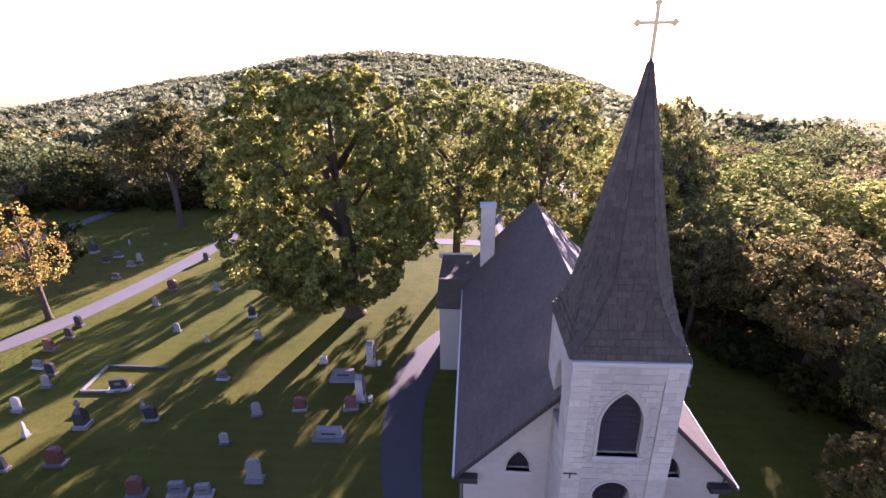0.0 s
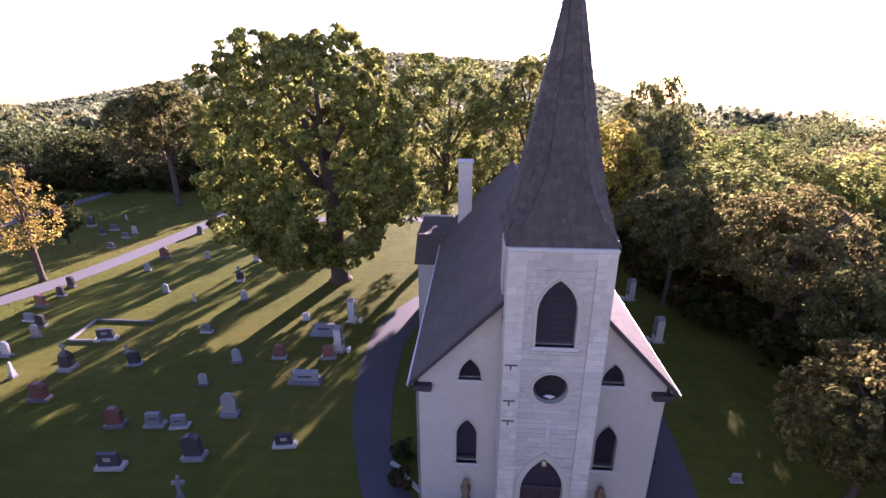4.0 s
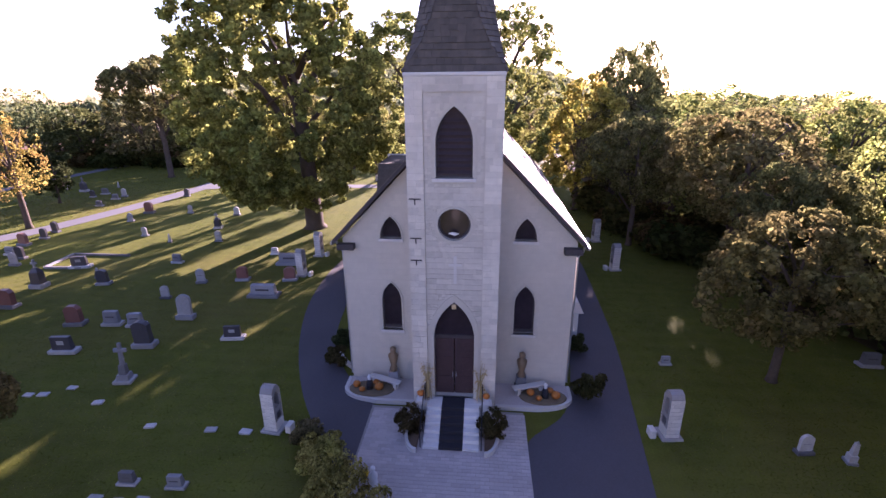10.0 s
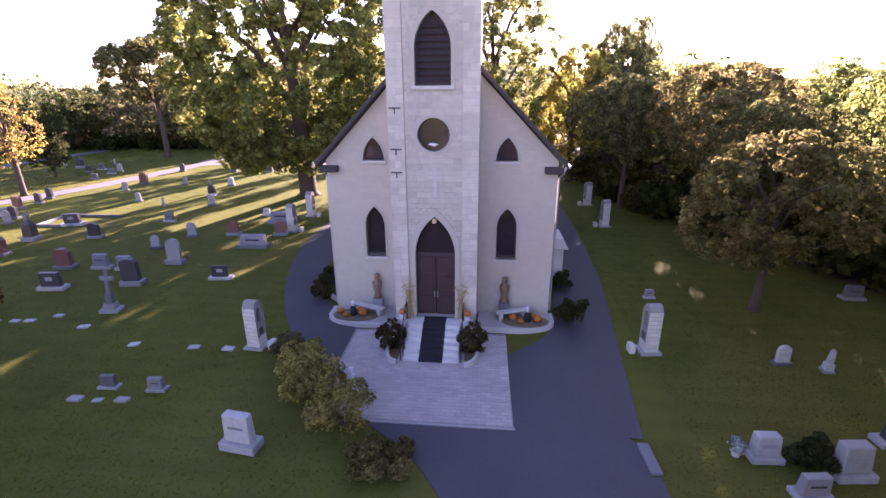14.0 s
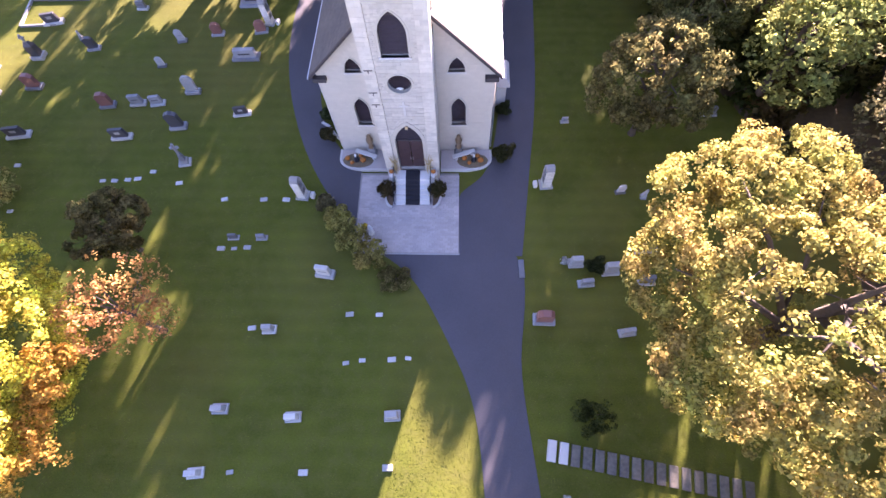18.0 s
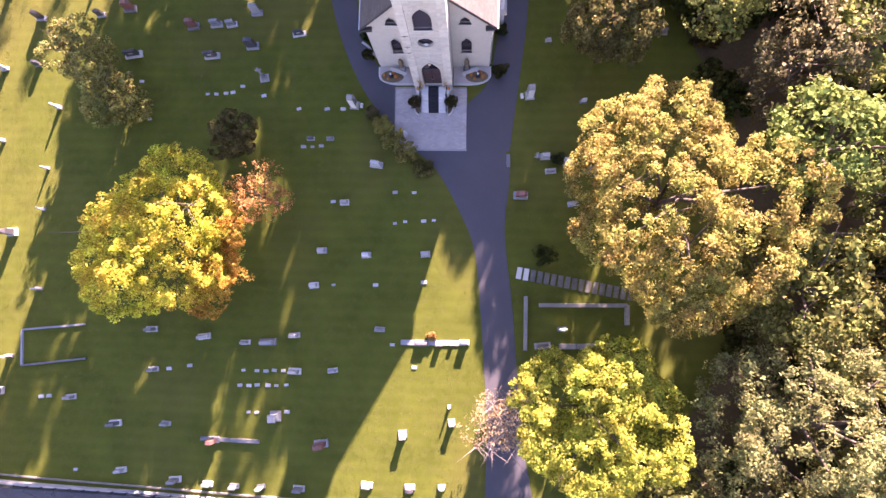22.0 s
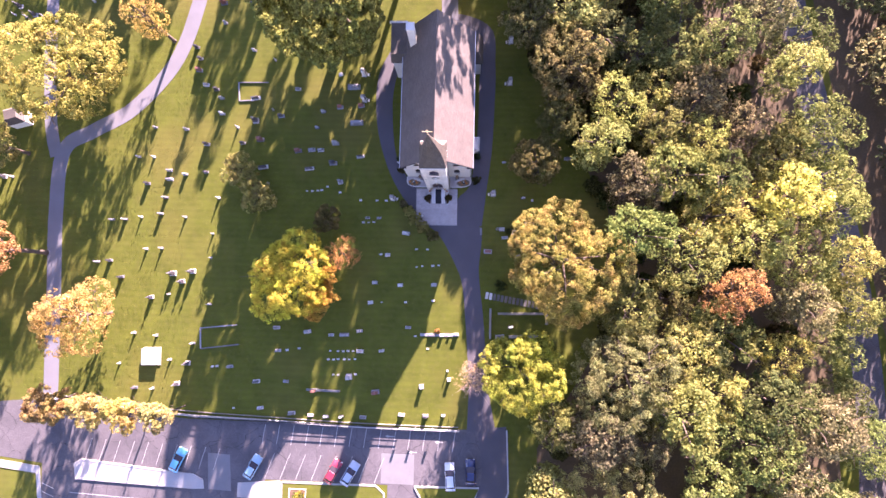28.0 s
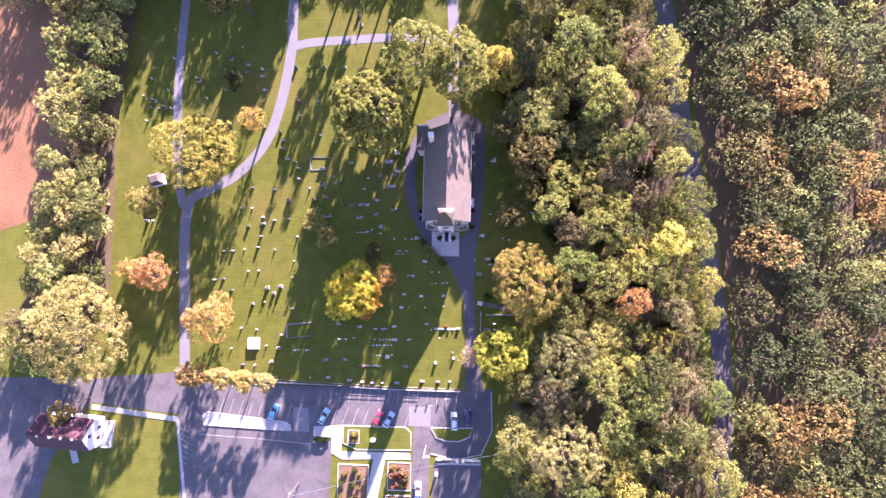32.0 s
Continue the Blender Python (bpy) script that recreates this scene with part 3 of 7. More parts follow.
# chimney behind, sacristy on the far corner
part("chimney", block(-4.9, -3.7, 20.6, 21.8, 9.0, 15.6, bevel=0.02), LIMESTONE, church, "pale brick chimney stack")
part("chimney_cap", block(-5.0, -3.6, 20.5, 21.9, 15.6, 15.8, bevel=0.03), LIME_TRIM, church)
part("sacristy_wall", block(-8.5, -6.0, 19.8, 25.5, 0, 6.6), LIME_CORE, church)
part("sacristy_roof", block(-8.8, -5.2, 19.5, 25.8, 6.6, 9.4, taper=0.3), SHINGLE, church)
part("sacristy_parapet", block(-8.85, -5.6, 25.5, 25.85, 9.1, 9.5), LIME_TRIM, church)
part("sacristy_wall", block(6.0, 7.6, 20.5, 25.0, 0, 4.6), LIME_CORE, church)
part("sacristy_roof", block(5.9, 7.9, 20.2, 25.3, 4.6, 7.6, taper=0.8), SHINGLE, church)


def window(name, outline, y, glass, frame_w=0.1, sill=None, mull=0):
    """A glazed opening with its stone frame, sill and bars."""
    cx = sum(p[0] for p in outline) / len(outline)
    cz = sum(p[1] for p in outline) / len(outline)
    grow = [(cx + (u - cx) * 1.16, cz + (v - cz) * 1.1) for u, v in outline]
    shrink = [(cx + (u - cx) * 0.88, cz + (v - cz) * 0.92) for u, v in outline]
    w = part(name, ring(outline, grow, 0.1), LIME_CORE, church, at=pose(0, y - 0.06, 0))
    part("window_frame", ring(shrink, [(cx + (u - cx) * 0.995, cz + (v - cz) * 0.995) for u, v in outline], 0.08), DARK_TRIM, w, at=pose(0, 0.28, 0))
    part("pane", prism(outline, 0.02), glass, w, at=pose(0, 0.36, 0))
    if sill:
        x0, x1, z = sill
        part("window_sill", block(x0, x1, -0.06, 0.2, z - 0.16, z, bevel=0.015), LIME_TRIM, w)
    return w


for o in WIN:
    window("lancet_window", o, 0, GLASS, sill=(o[0][0] - 0.12, o[1][0] + 0.12, 3.4))
for o in UP:
    window("gable_window", o, 0, GLASS, sill=(o[0][0] - 0.1, o[1][0] + 0.1, 8.65))
window("rose_window", OCULUS, TF, GLASS)
belfry = window("belfry_opening", BELF, TF, LOUVER, sill=(-0.95, 0.95, 12.25))
for k in range(9):
    z = 12.4 + 0.27 * k
    hw = 0.74 if z < 13.75 else 0.74 * max(0.05, 1 - ((z - 13.75) / 1.42) ** 1.6)
    bm = block(-hw, hw, 0, 0.2, 0, 0.03)
    part("louver", bm, LOUVER, belfry, at=pose(0, 0.2, z, 35))
for s in (-1, 1):
    for k, y in enumerate((3.2, 7.2, 11.2, 15.2, 19.2)):
        o = SIDE_WIN[k]
        part("side_window", prism(o, 0.03), GLASS, church, at=Matrix.Rotation(radians(90), 4, "Z") @ Matrix.Translation((0, -s * (HW - 0.25), 0)))
# door: pointed surround, tympanum, two leaves
door = part("church_door", ring(DOOR, [(x * 1.22, 1.1 + (z - 1.1) * 1.07) for x, z in DOOR], 0.12), LIME_CORE, church, "dark red double door in a pointed arch", at=pose(0, TF - 0.06, 0))
part("tympanum", prism([(x * 0.99, z) for x, z in DOOR if z > 4.4], 0.06), GLASS, door, at=pose(0, 0.36, 0))
part("transom", block(-0.97, 0.97, 0.3, 0.4, 4.32, 4.5), DARK_TRIM, door)
for s in (-1, 1):
    leaf = part("door_leaf", block(min(s * 0.02, s * 0.96), max(s * 0.02, s * 0.96), 0.36, 0.44, 1.12, 4.32, bevel=0.01), DOOR_WOOD, door)
    for z in (1.4, 2.5, 3.5):
        part("door_panel", block(min(s * 0.16, s * 0.82), max(s * 0.16, s * 0.82), 0.335, 0.358, z, z + 0.75, bevel=0.008), DOOR_WOOD, leaf)
    part("door_handle", block(min(s * 0.06, s * 0.1), max(s * 0.06, s * 0.1), 0.29, 0.335, 2.1, 2.4), METAL, leaf)

# ---- trees ----
def crown_arrays(seed, rx, rz, n, leaf, lobes=18, low=-0.75, tuft=0.8, cover=0.92):
    """Leaf tufts, tuft metres thick, on the skin of the boughs that make up a crown round (0, 0, 0)."""
    rng = np.random.default_rng(seed)
    d = rng.normal(size=(lobes, 3))
    d /= np.linalg.norm(d, axis=1, keepdims=True)
    d[:, 2] = np.maximum(d[:, 2], low)
    c = d * (0.40 + 0.34 * rng.random((lobes, 1)))
    c[0] = (0, 0, 0.1)
    rad = 0.17 + 0.25 * rng.random(lobes)
    rad[0] = 0.5
    size = np.array((rx, rx, rz))
    m = max(24, int(9.0 * (rx * rx + rx * rz) * cover / (tuft * tuft * 3.1)))
    k = rng.choice(lobes, m * 4, p=rad ** 2 / (rad ** 2).sum())
    u = rng.normal(size=(m * 4, 3))
    u[:, 2] += 0.25
    u /= np.linalg.norm(u, axis=1, keepdims=True)
    q = c[k] + u * rad[k][:, None] * (0.88 + 0.16 * rng.random((m * 4, 1)))
    keep = np.ones(len(q), bool)
    for j in range(lobes):
        keep &= np.linalg.norm(q - c[j], axis=1) > rad[j] * 0.8
    q, u = q[keep][:m] * size, u[keep][:m]
    t = rng.integers(0, len(q), n)
    w = rng.normal(size=(n, 3)) + u[t] * 0.7 + (0, 0, 0.25)
    w /= np.linalg.norm(w, axis=1, keepdims=True)
    tr = tuft * (0.6 + 0.6 * rng.random(len(q)))
    p = q[t] + w * (tr[t] * (0.55 + 0.45 * rng.random(n)))[:, None] * (1, 1, 0.8)
    return p, w, leaf * (0.6 + 0.8 * rng.random(n)), rng


def leaf_quads(p, u, size, rng):
    """A small bent blade at each place p, facing about u."""
    n = len(p)
    nrm = u + rng.normal(size=(n, 3)) * 0.55
    nrm /= np.linalg.norm(nrm, axis=1, keepdims=True)
    a = np.cross(nrm, rng.normal(size=(n, 3)))
    a /= np.linalg.norm(a, axis=1, keepdims=True) + 1e-9
    b = np.cross(nrm, a)
    s = size[:, None]
    v = np.stack([p - a * s * 0.6, p - b * s * 0.42 + nrm * s * 0.1, p + a * s * 0.6, p + b * s * 0.42 + nrm * s * 0.1], 1).reshape(-1, 3)
    return v, np.arange(4 * n).reshape(-1, 4)


def crown_mesh(seed, rx, rz, n, leaf, lobes=18, low=-0.75, tuft=0.8, mat=None, cover=0.92):
    p, u, s, rng = crown_arrays(seed, rx, rz, n, leaf, lobes, low, tuft, cover)
    v, q = leaf_quads(p, u, s, rng)
    return from_arrays(v, q, [mat or LEAF])


def trunk_mesh(seed, height, crown_z, rx, thick, limbs=7, twigs=0, mat=None):
    """A tapered trunk with rising limbs that fork."""
    rng = random.Random(seed)
    bm = bmesh.new()
    lean = rng.uniform(-0.03, 0.03) * height
    top = height * 0.86
    tube(bm, [(0, 0, -0.2), (0, 0, 0.35), (lean * 0.3, 0, height * 0.3), (lean, lean * 0.5, height * 0.55), (lean * 1.2, lean, top)],
         [thick * 1.7, thick * 1.1, thick * 0.85, thick * 0.5, thick * 0.08], 9)
    for i in range(limbs):
        a = 2 * math.pi * (i + rng.random() * 0.6) / limbs
        z0 = height * (0.22 + 0.4 * rng.random())
        r = rx * (0.5 + 0.35 * rng.random())
        z1 = z0 + height * (0.16 + 0.22 * rng.random())
        p0, p2 = Vector((lean * 0.6, lean * 0.3, z0)), Vector((r * math.cos(a), r * math.sin(a), z1))
        p1 = p0.lerp(p2, 0.5) + Vector((0, 0, height * 0.05))
        tube(bm, [p0, p1, p2], [thick * 0.45, thick * 0.28, thick * 0.06], 6)
        for k in range(2 + twigs):
            q = p0.lerp(p2, 0.35 + 0.5 * rng.random())
            e = q + Vector((rng.uniform(-1, 1), rng.uniform(-1, 1), rng.uniform(0.2, 0.9))) * rx * (0.3 if not twigs else 0.45)
            tube(bm, [q, q.lerp(e, 0.5) + Vector((0, 0, 0.1)), e], [thick * 0.2, thick * 0.12, thick * 0.03], 5)
    return mesh_of(bm, mat or BARK, True)


TREE_MESH = {}


def tree(name, x, y, height, rx, colour, label, seed=0, leaf=0.34, n=9000, crown_h=None, thick=None, group="", lobes=18, turn=0.0, share=None, low=-0.75, category="tree", tuft=0.8, mat=None, off=(0, 0, 0), cover=0.92):
    """A tree of its own colour: a trunk with limbs, and a crown of leaf clumps."""
    key = share or (seed, height, rx, n)
    rz = (crown_h or height * 0.72) / 2
    if key not in TREE_MESH:
        TREE_MESH[key] = (trunk_mesh(seed, height, height - rz, rx, thick or 0.022 * height, 7), crown_mesh(seed, rx - tuft * 0.5, rz - tuft * 0.4, n, leaf, lobes, low, tuft, mat, cover), height - rz * 1.0, height, rx)
    tm, cm, cz, h0, r0 = TREE_MESH[key]
    z = float(ground_z(x, y))
    e = thing(name, label, category, Matrix.Translation((x, y, z)) @ Matrix.Rotation(turn, 4, "Z") @ Matrix.Diagonal((rx / r0, rx / r0, height / h0, 1)), group)
    t = new("trunk", tm)
    c = new("crown", cm)
    t.parent = c.parent = e
    c.location = (off[0], off[1], cz + off[2])
    c.color = (*colour, 1)
    return e


GREEN, DEEP, OLIVE = (0.125, 0.145, 0.05), (0.075, 0.09, 0.035), (0.22, 0.19, 0.085)
ORANGE, PALE = (0.46, 0.24, 0.10), (0.40, 0.33, 0.13)

# round the church
TREE_MESH[(20, 15, 7.2, 11000)] = (trunk_mesh(20, 15, 9.6, 7.2, 0.33, 7), crown_mesh(20, 6.9, 5.1, 15000, 0.27, 34, -0.8, 0.75), 9.6, 15, 7.2)
tree("tree", 22.6, 18, 15, 7.2, (0.25, 0.215, 0.08), "olive-brown tree at the edge of the woods", 20, 0.22, 11000, share=(20, 15, 7.2, 11000))
giant = tree("tree", -19.2, 30.3, 28.0, 11.8, (0.29, 0.3, 0.08), "huge spreading green tree beside the church", 1, 0.33, 88000, 25.5, 1.0, lobes=80, tuft=0.75, low=-0.9, off=(-0.6, -4.0, 0), cover=1.0)
for k, (x, y, z, r) in enumerate(((-6.6, -2.6, 6.6, 4.6), (-2.5, -6.5, 7.0, 4.2), (5.5, 2.5, 9.0, 4.6), (-9.0, 1.0, 10.0, 4.4))):
    c = new("bough", crown_mesh(70 + k, r, r * 0.85, 9000, 0.3, 22, -0.9, 0.7))
    c.parent, c.location, c.color = giant, (x, y, z), (0.29, 0.3, 0.08, 1)
tree("tree", -7.8, 42, 27, 10.2, (0.27, 0.285, 0.085), "tall green tree behind the church", 2, 0.3, 36000, 23, 0.55, lobes=52, tuft=0.85, low=-0.95, cover=0.82)
tree("tree", 3.2, 39.5, 26.5, 8.6, (0.28, 0.29, 0.085), "tall yellowing green tree behind the church", 3, 0.3, 30000, 23, 0.55, lobes=52, tuft=0.85, low=-0.95, cover=0.82)
tree("tree", 16.6, 26.0, 14.4, 5.8, (0.21, 0.2, 0.075), "olive-green tree behind the church drive", 20, 0.34, 11000, share=(20, 15, 7.2, 11000), turn=1)
# the next two are added up-sun, tall enough to keep sunlight off the drive
tree("tree", 20.5, 45, 20, 5.2, (0.22, 0.22, 0.08), "green tree at the edge of the woods", 20, 0.34, 11000, share=(20, 15, 7.2, 11000), turn=4)
tree("tree", 24, 58, 24, 6, (0.25, 0.25, 0.09), "green tree at the edge of the woods", 20, 0.34, 11000, share=(20, 15, 7.2, 11000), turn=5)
tree("tree", 13.6, 41, 18.5, 6.6, (0.46, 0.40, 0.09), "yellowing tree behind the church", 4, 0.32, 15000, 17, tuft=0.85, lobes=26, low=-0.9)
maple = tree("tree", -25.6, -19.6, 12.8, 8.8, (0.62, 0.56, 0.075), "golden yellow maple with an orange side", 5, 0.16, 60000, 11.8, 0.28, lobes=52, tuft=0.7, mat=TURNING_LEAF)
for k, (x, y, z, r) in enumerate(((6.0, -3.6, 5.6, 2.6), (3.6, -6.2, 4.6, 2.3), (6.8, 0.4, 6.0, 1.8))):
    c = new("bough", crown_mesh(50 + k, r, r * 0.8, 4200, 0.16, 14, -0.8, 0.45))
    c.parent, c.location, c.color = maple, (x, y, z), (0.60, 0.36, 0.07, 1)
    tagged(c, "orange-turned bough of the maple")
c = new("bough", crown_mesh(55, 4.2, 2.6, 9000, 0.16, 22, -0.8, 0.5, TURNING_LEAF))
c.parent, c.location, c.color = maple, (-0.6, 0.2, 9.6), (0.62, 0.54, 0.075, 1)
tree("tree", -17.0, -15.4, 8.5, 3.6, (0.55, 0.29, 0.10), "small thin orange maple", 6, 0.16, 3000, 7.4, 0.16, tuft=0.5, lobes=22)
tree("tree", 22.0, -15.9, 16.0, 11.0, (0.385, 0.325, 0.09), "broad bronze-gold oak beside the steps", 7, 0.17, 88000, 12.6, 0.5, lobes=58, tuft=0.75, low=-0.9, mat=TURNING_LEAF)
tree("tree", 15.3, -34.8, 14.8, 7.8, (0.42, 0.43, 0.07), "bright yellow-green tree at the car park", 8, 0.18, 52000, 13.0, 0.3, lobes=34, tuft=0.75)
tree("tree", -69, 16.5, 15, 12.6, (0.40, 0.36, 0.09), "wide yellow-green tree at the fork of the lanes", 9, 0.27, 34000, 12, 0.45, lobes=50, tuft=0.8)
tree("tree", -54.5, 27.5, 15, 3.9, (0.46, 0.34, 0.09), "half-bare orange-brown tree beside the lane", 10, 0.22, 2900, 12.5, lobes=24, tuft=0.6)
tree("tree", -62.4, 40.2, 8, 3.2, DEEP, "small dark green tree beside the lane", 22, 0.26, 4500, 7.6, tuft=0.6)
tree("tree", -83.4, 4.0, 14, 5.4, (0.36, 0.32, 0.10), "small yellow-green tree by the hedge", 11, 0.32, 5000)
tree("tree", -63.6, -27.6, 15.5, 7.6, (0.53, 0.37, 0.12), "thinning orange maple beside the lane", 12, 0.22, 14000, 13, lobes=30, tuft=0.6)
tree("tree", -85.4, -15.8, 14, 4.0, (0.48, 0.32, 0.10), "small orange tree beside the hedge", 13, 0.3, 3500)
tree("tree", -77.8, -16, 18, 5.4, (0.46, 0.27, 0.11), "small orange tree beside the lane", 14, 0.3, 5500)
for x, y, r, c in ((-70.1, -43.6, 3.9, (0.36, 0.25, 0.10)), (-65.6, -43.6, 3.6, (0.40, 0.28, 0.10)), (-60.5, -44.2, 3.9, (0.52, 0.42, 0.15)), (-54.2, -44.8, 3.9, (0.55, 0.44, 0.13)), (-48.2, -45.0, 3.3, (0.5, 0.42, 0.16))):
    tree("tree", x + 0.7, y + 0.3, 10.6, r, c, "low rounded pale yellow tree at the car park wall", 15, 0.22, 7500, 5.4, 0.13, group="trees at the car park wall", share="wall", turn=x, tuft=0.6)
tree("tree", -96, -31.3, 21, 15.5, (0.40, 0.36, 0.13), "large pale yellow-green tree at the hedge", 16, 0.3, 34000, 14, lobes=60, tuft=0.9)
tree("conifer", -33.8, -4.6, 7.6, 3.6, (0.33, 0.31, 0.1), "dull brownish evergreen among the graves", 17, 0.17, 12000, 7.6, 0.16, category="conifer", tuft=0.5, lobes=30, low=-0.95)
tree("conifer", -37.2, -0.2, 8.2, 3.6, (0.34, 0.31, 0.1), "brownish evergreen with a golden tip among the graves", 21, 0.17, 10000, 8.0, 0.14, category="conifer", tuft=0.5, lobes=30, low=-0.95)
tree("conifer", -20.6, -9.2, 6.2, 3.0, (0.2, 0.165, 0.06), "dark brownish evergreen beside the maples", 18, 0.17, 14000, 4.8, 0.14, category="conifer", tuft=0.5)
tree("tree", 17.8, 1.8, 10.5, 4.9, (0.21, 0.185, 0.065), "small olive-green tree beside the drive", 19, 0.22, 15000, 8.6, lobes=40, tuft=0.6)
tree("tree", 21.5, 9, 12, 4.5, (0.18, 0.18, 0.06), "green tree at the edge of the woods", 20, 0.34, 11000, share=(20, 15, 7.2, 11000), turn=2)

tree("tree", 31.8, -34.4, 17, 10.2, (0.27, 0.27, 0.105), "broad dull green tree below the steps", 23, 0.2, 42000, 15.5, 0.4, lobes=36, tuft=0.85)
tree("tree", 31.3, -58.7, 17, 11.5, (0.47, 0.44, 0.17), "broad pale yellow tree beside the car park", 24, 0.2, 42000, 15.5, 0.4, lobes=36, tuft=0.85)

# a thin tree that has lost its leaves, by the car park
bare = thing("tree", "bare grey-pink tree beside the drive", "tree", pose(7.4, -36.6, 0))
t = new("trunk", trunk_mesh(33, 8.8, 5, 4.4, 0.14, 14, 8, TWIG))
t.parent = bare
c = new("crown", crown_mesh(34, 3.4, 2.8, 1700, 0.15, tuft=0.5))
c.parent, c.location, c.color = bare, (0, 0, 5.4), (0.46, 0.33, 0.17, 1)

# the woods, tree by tree, by the road and along the hedge
WOOD = [((0.195, 0.22, 0.065), 5), ((0.28, 0.29, 0.085), 6), ((0.145, 0.16, 0.055), 3), ((0.37, 0.37, 0.1), 4), ((0.3, 0.265, 0.12), 3), ((0.48, 0.45, 0.11), 3), ((0.245, 0.22, 0.105), 4), ((0.44, 0.26, 0.09), 1)]
WOOD = [c for c, k in WOOD for _ in range(k)]
rng = random.Random(5)


def inside(x, y, poly):
    hit = False
    for (ax, ay), (bx, by) in zip(poly, poly[1:] + poly[:1]):
        if (ay > y) != (by > y) and x < (bx - ax) * (y - ay) / (by - ay) + ax:
            hit = not hit
    return hit


def wood(poly, gap, heights, n, leaf, label, group, palette, shares=4, avoid=(), deep=13.5, joined=False):
    """Trees set apart by gap inside an outline, no two alike."""
    xs, ys = [p[0] for p in poly], [p[1] for p in poly]
    put = []
    for _ in range(6000):
        x, y = rng.uniform(min(xs), max(xs)), rng.uniform(min(ys), max(ys))
        if not inside(x, y, poly) or any((x - a) ** 2 + (y - b) ** 2 < gap * gap for a, b in put) or any((x - a) ** 2 + (y - b) ** 2 < r * r for a, b, r in avoid):
            continue
        put.append((x, y))
        if joined:
            continue
        k = rng.randrange(shares)
        h = rng.uniform(*heights)
        c = rng.choice(palette)
        tone = rng.uniform(0.75, 1.25)
        c = tuple(v * tone * rng.uniform(0.95, 1.06) for v in c)
        tree("tree", x, y, h, gap * rng.uniform(0.7, 1.12), c, label, 100 + k, leaf, n, deep, 0.28, group, 30, rng.uniform(0, 6.28), share=("wood", k, n), low=-0.8, tuft=0.95)

    if joined:
        joined_wood(put, gap, heights, n, leaf, label, palette)


def joined_wood(put, gap, heights, n, leaf, label, palette):
    """A far wood whose trees nobody could count, joined by their tint."""
    g = np.random.default_rng(31)
    tints = [(0.15, 0.18, 0.075), (0.27, 0.28, 0.1), (0.11, 0.135, 0.06), (0.22, 0.205, 0.085), (0.18, 0.2, 0.08), (0.36, 0.26, 0.1)]
    for k, tint in enumerate(tints):
        vs, qs, base = [], [], 0
        p, u, s, r2 = crown_arrays(140 + k, 1.0, 1.0, n, leaf / gap, 26, -0.8, 0.75 / gap)
        for x, y in put[k::6]:
            h, r, c = rng.uniform(*heights), gap * rng.uniform(0.7, 1.12), rng.uniform(0, 6.28)
            q = p @ np.array([[math.cos(c), math.sin(c), 0], [-math.sin(c), math.cos(c), 0], [0, 0, 1]])
            v, f = leaf_quads(q * (r, r, h * 0.46) + (x, y, float(ground_z(x, y)) + h * 0.54), u, s * gap, g)
            vs.append(v)
            qs.append(f + base)
            base += len(v)
        bm = bmesh.new()
        for x, y in put[k::6]:
            z = float(ground_z(x, y))
            tube(bm, [(x, y, z - 0.2), (x + 0.2, y, z + 5), (x, y + 0.3, z + heights[0])], [0.34, 0.24, 0.06], 6)
        tagged(part("wood_trunks", bm, BARK), label, "woods", kind="stuff")
        ob = new("wood", from_arrays(np.concatenate(vs), np.concatenate(qs), [LEAF]))
        ob.color = (*tint, 1)
        tagged(ob, label, "woods", kind="stuff")


wood([(28, -4), (34, -8), (29, -24), (24, -27), (22.5, -38), (17, -51), (20, -96), (71, -96), (72, -60), (70.5, -30), (66, 5), (61, 35), (54, 68), (42, 98), (13, 98), (17, 60), (19, 50), (18, 26), (26, 12)], 6.6, (10.5, 16.5), 5600, 0.29, "broad tree of the mixed autumn woods", "woods beside the churchyard", WOOD, shares=7, avoid=[(29.6, -2.2, 5.2), (22.0, -16.0, 12.5), (15.3, -35, 9.5), (22.6, 17, 6), (31.8, -34.2, 9.5), (31.3, -58.7, 11), (18, -49.5, 6), (24.6, -48.5, 4.5)])
wood([(82.5, -96), (83, -20), (75, 30), (67.5, 70), (59, 110), (150, 120), (158, -96)], 8.0, (9, 14), 1900, 0.5, "mixed autumn woods beyond the road", "woods beyond the road", WOOD + [ORANGE, (0.45, 0.36, 0.1)], shares=3, joined=True)
wood([(-113, 62), (-112, 8), (-117, -14), (-124, -42), (-108, -40), (-99, -20), (-100, 30), (-96, 66)], 6.0, (7, 12), 3200, 0.34, "tree of the hedgerow along the field", "hedgerow trees", [(0.44, 0.41, 0.14), (0.34, 0.35, 0.12), (0.30, 0.26, 0.11), (0.22, 0.25, 0.08), (0.38, 0.37, 0.13)], shares=3, deep=9.5)
wood([(-92, 74), (-84, 112), (-44, 112), (-44, 84), (-52, 74)], 8.6, (13, 17), 3800, 0.45, "tall tree at the far end of the churchyard", "trees at the far end", [GREEN, OLIVE, (0.26, 0.25, 0.09)], shares=3, deep=16)
wood([(-40, 92), (-40, 112), (12, 114), (12, 92)], 9.0, (8, 11), 3000, 0.4, "low tree at the far end of the churchyard", "trees at the far end", [GREEN, OLIVE, (0.3, 0.27, 0.1), PALE], shares=2, deep=9)


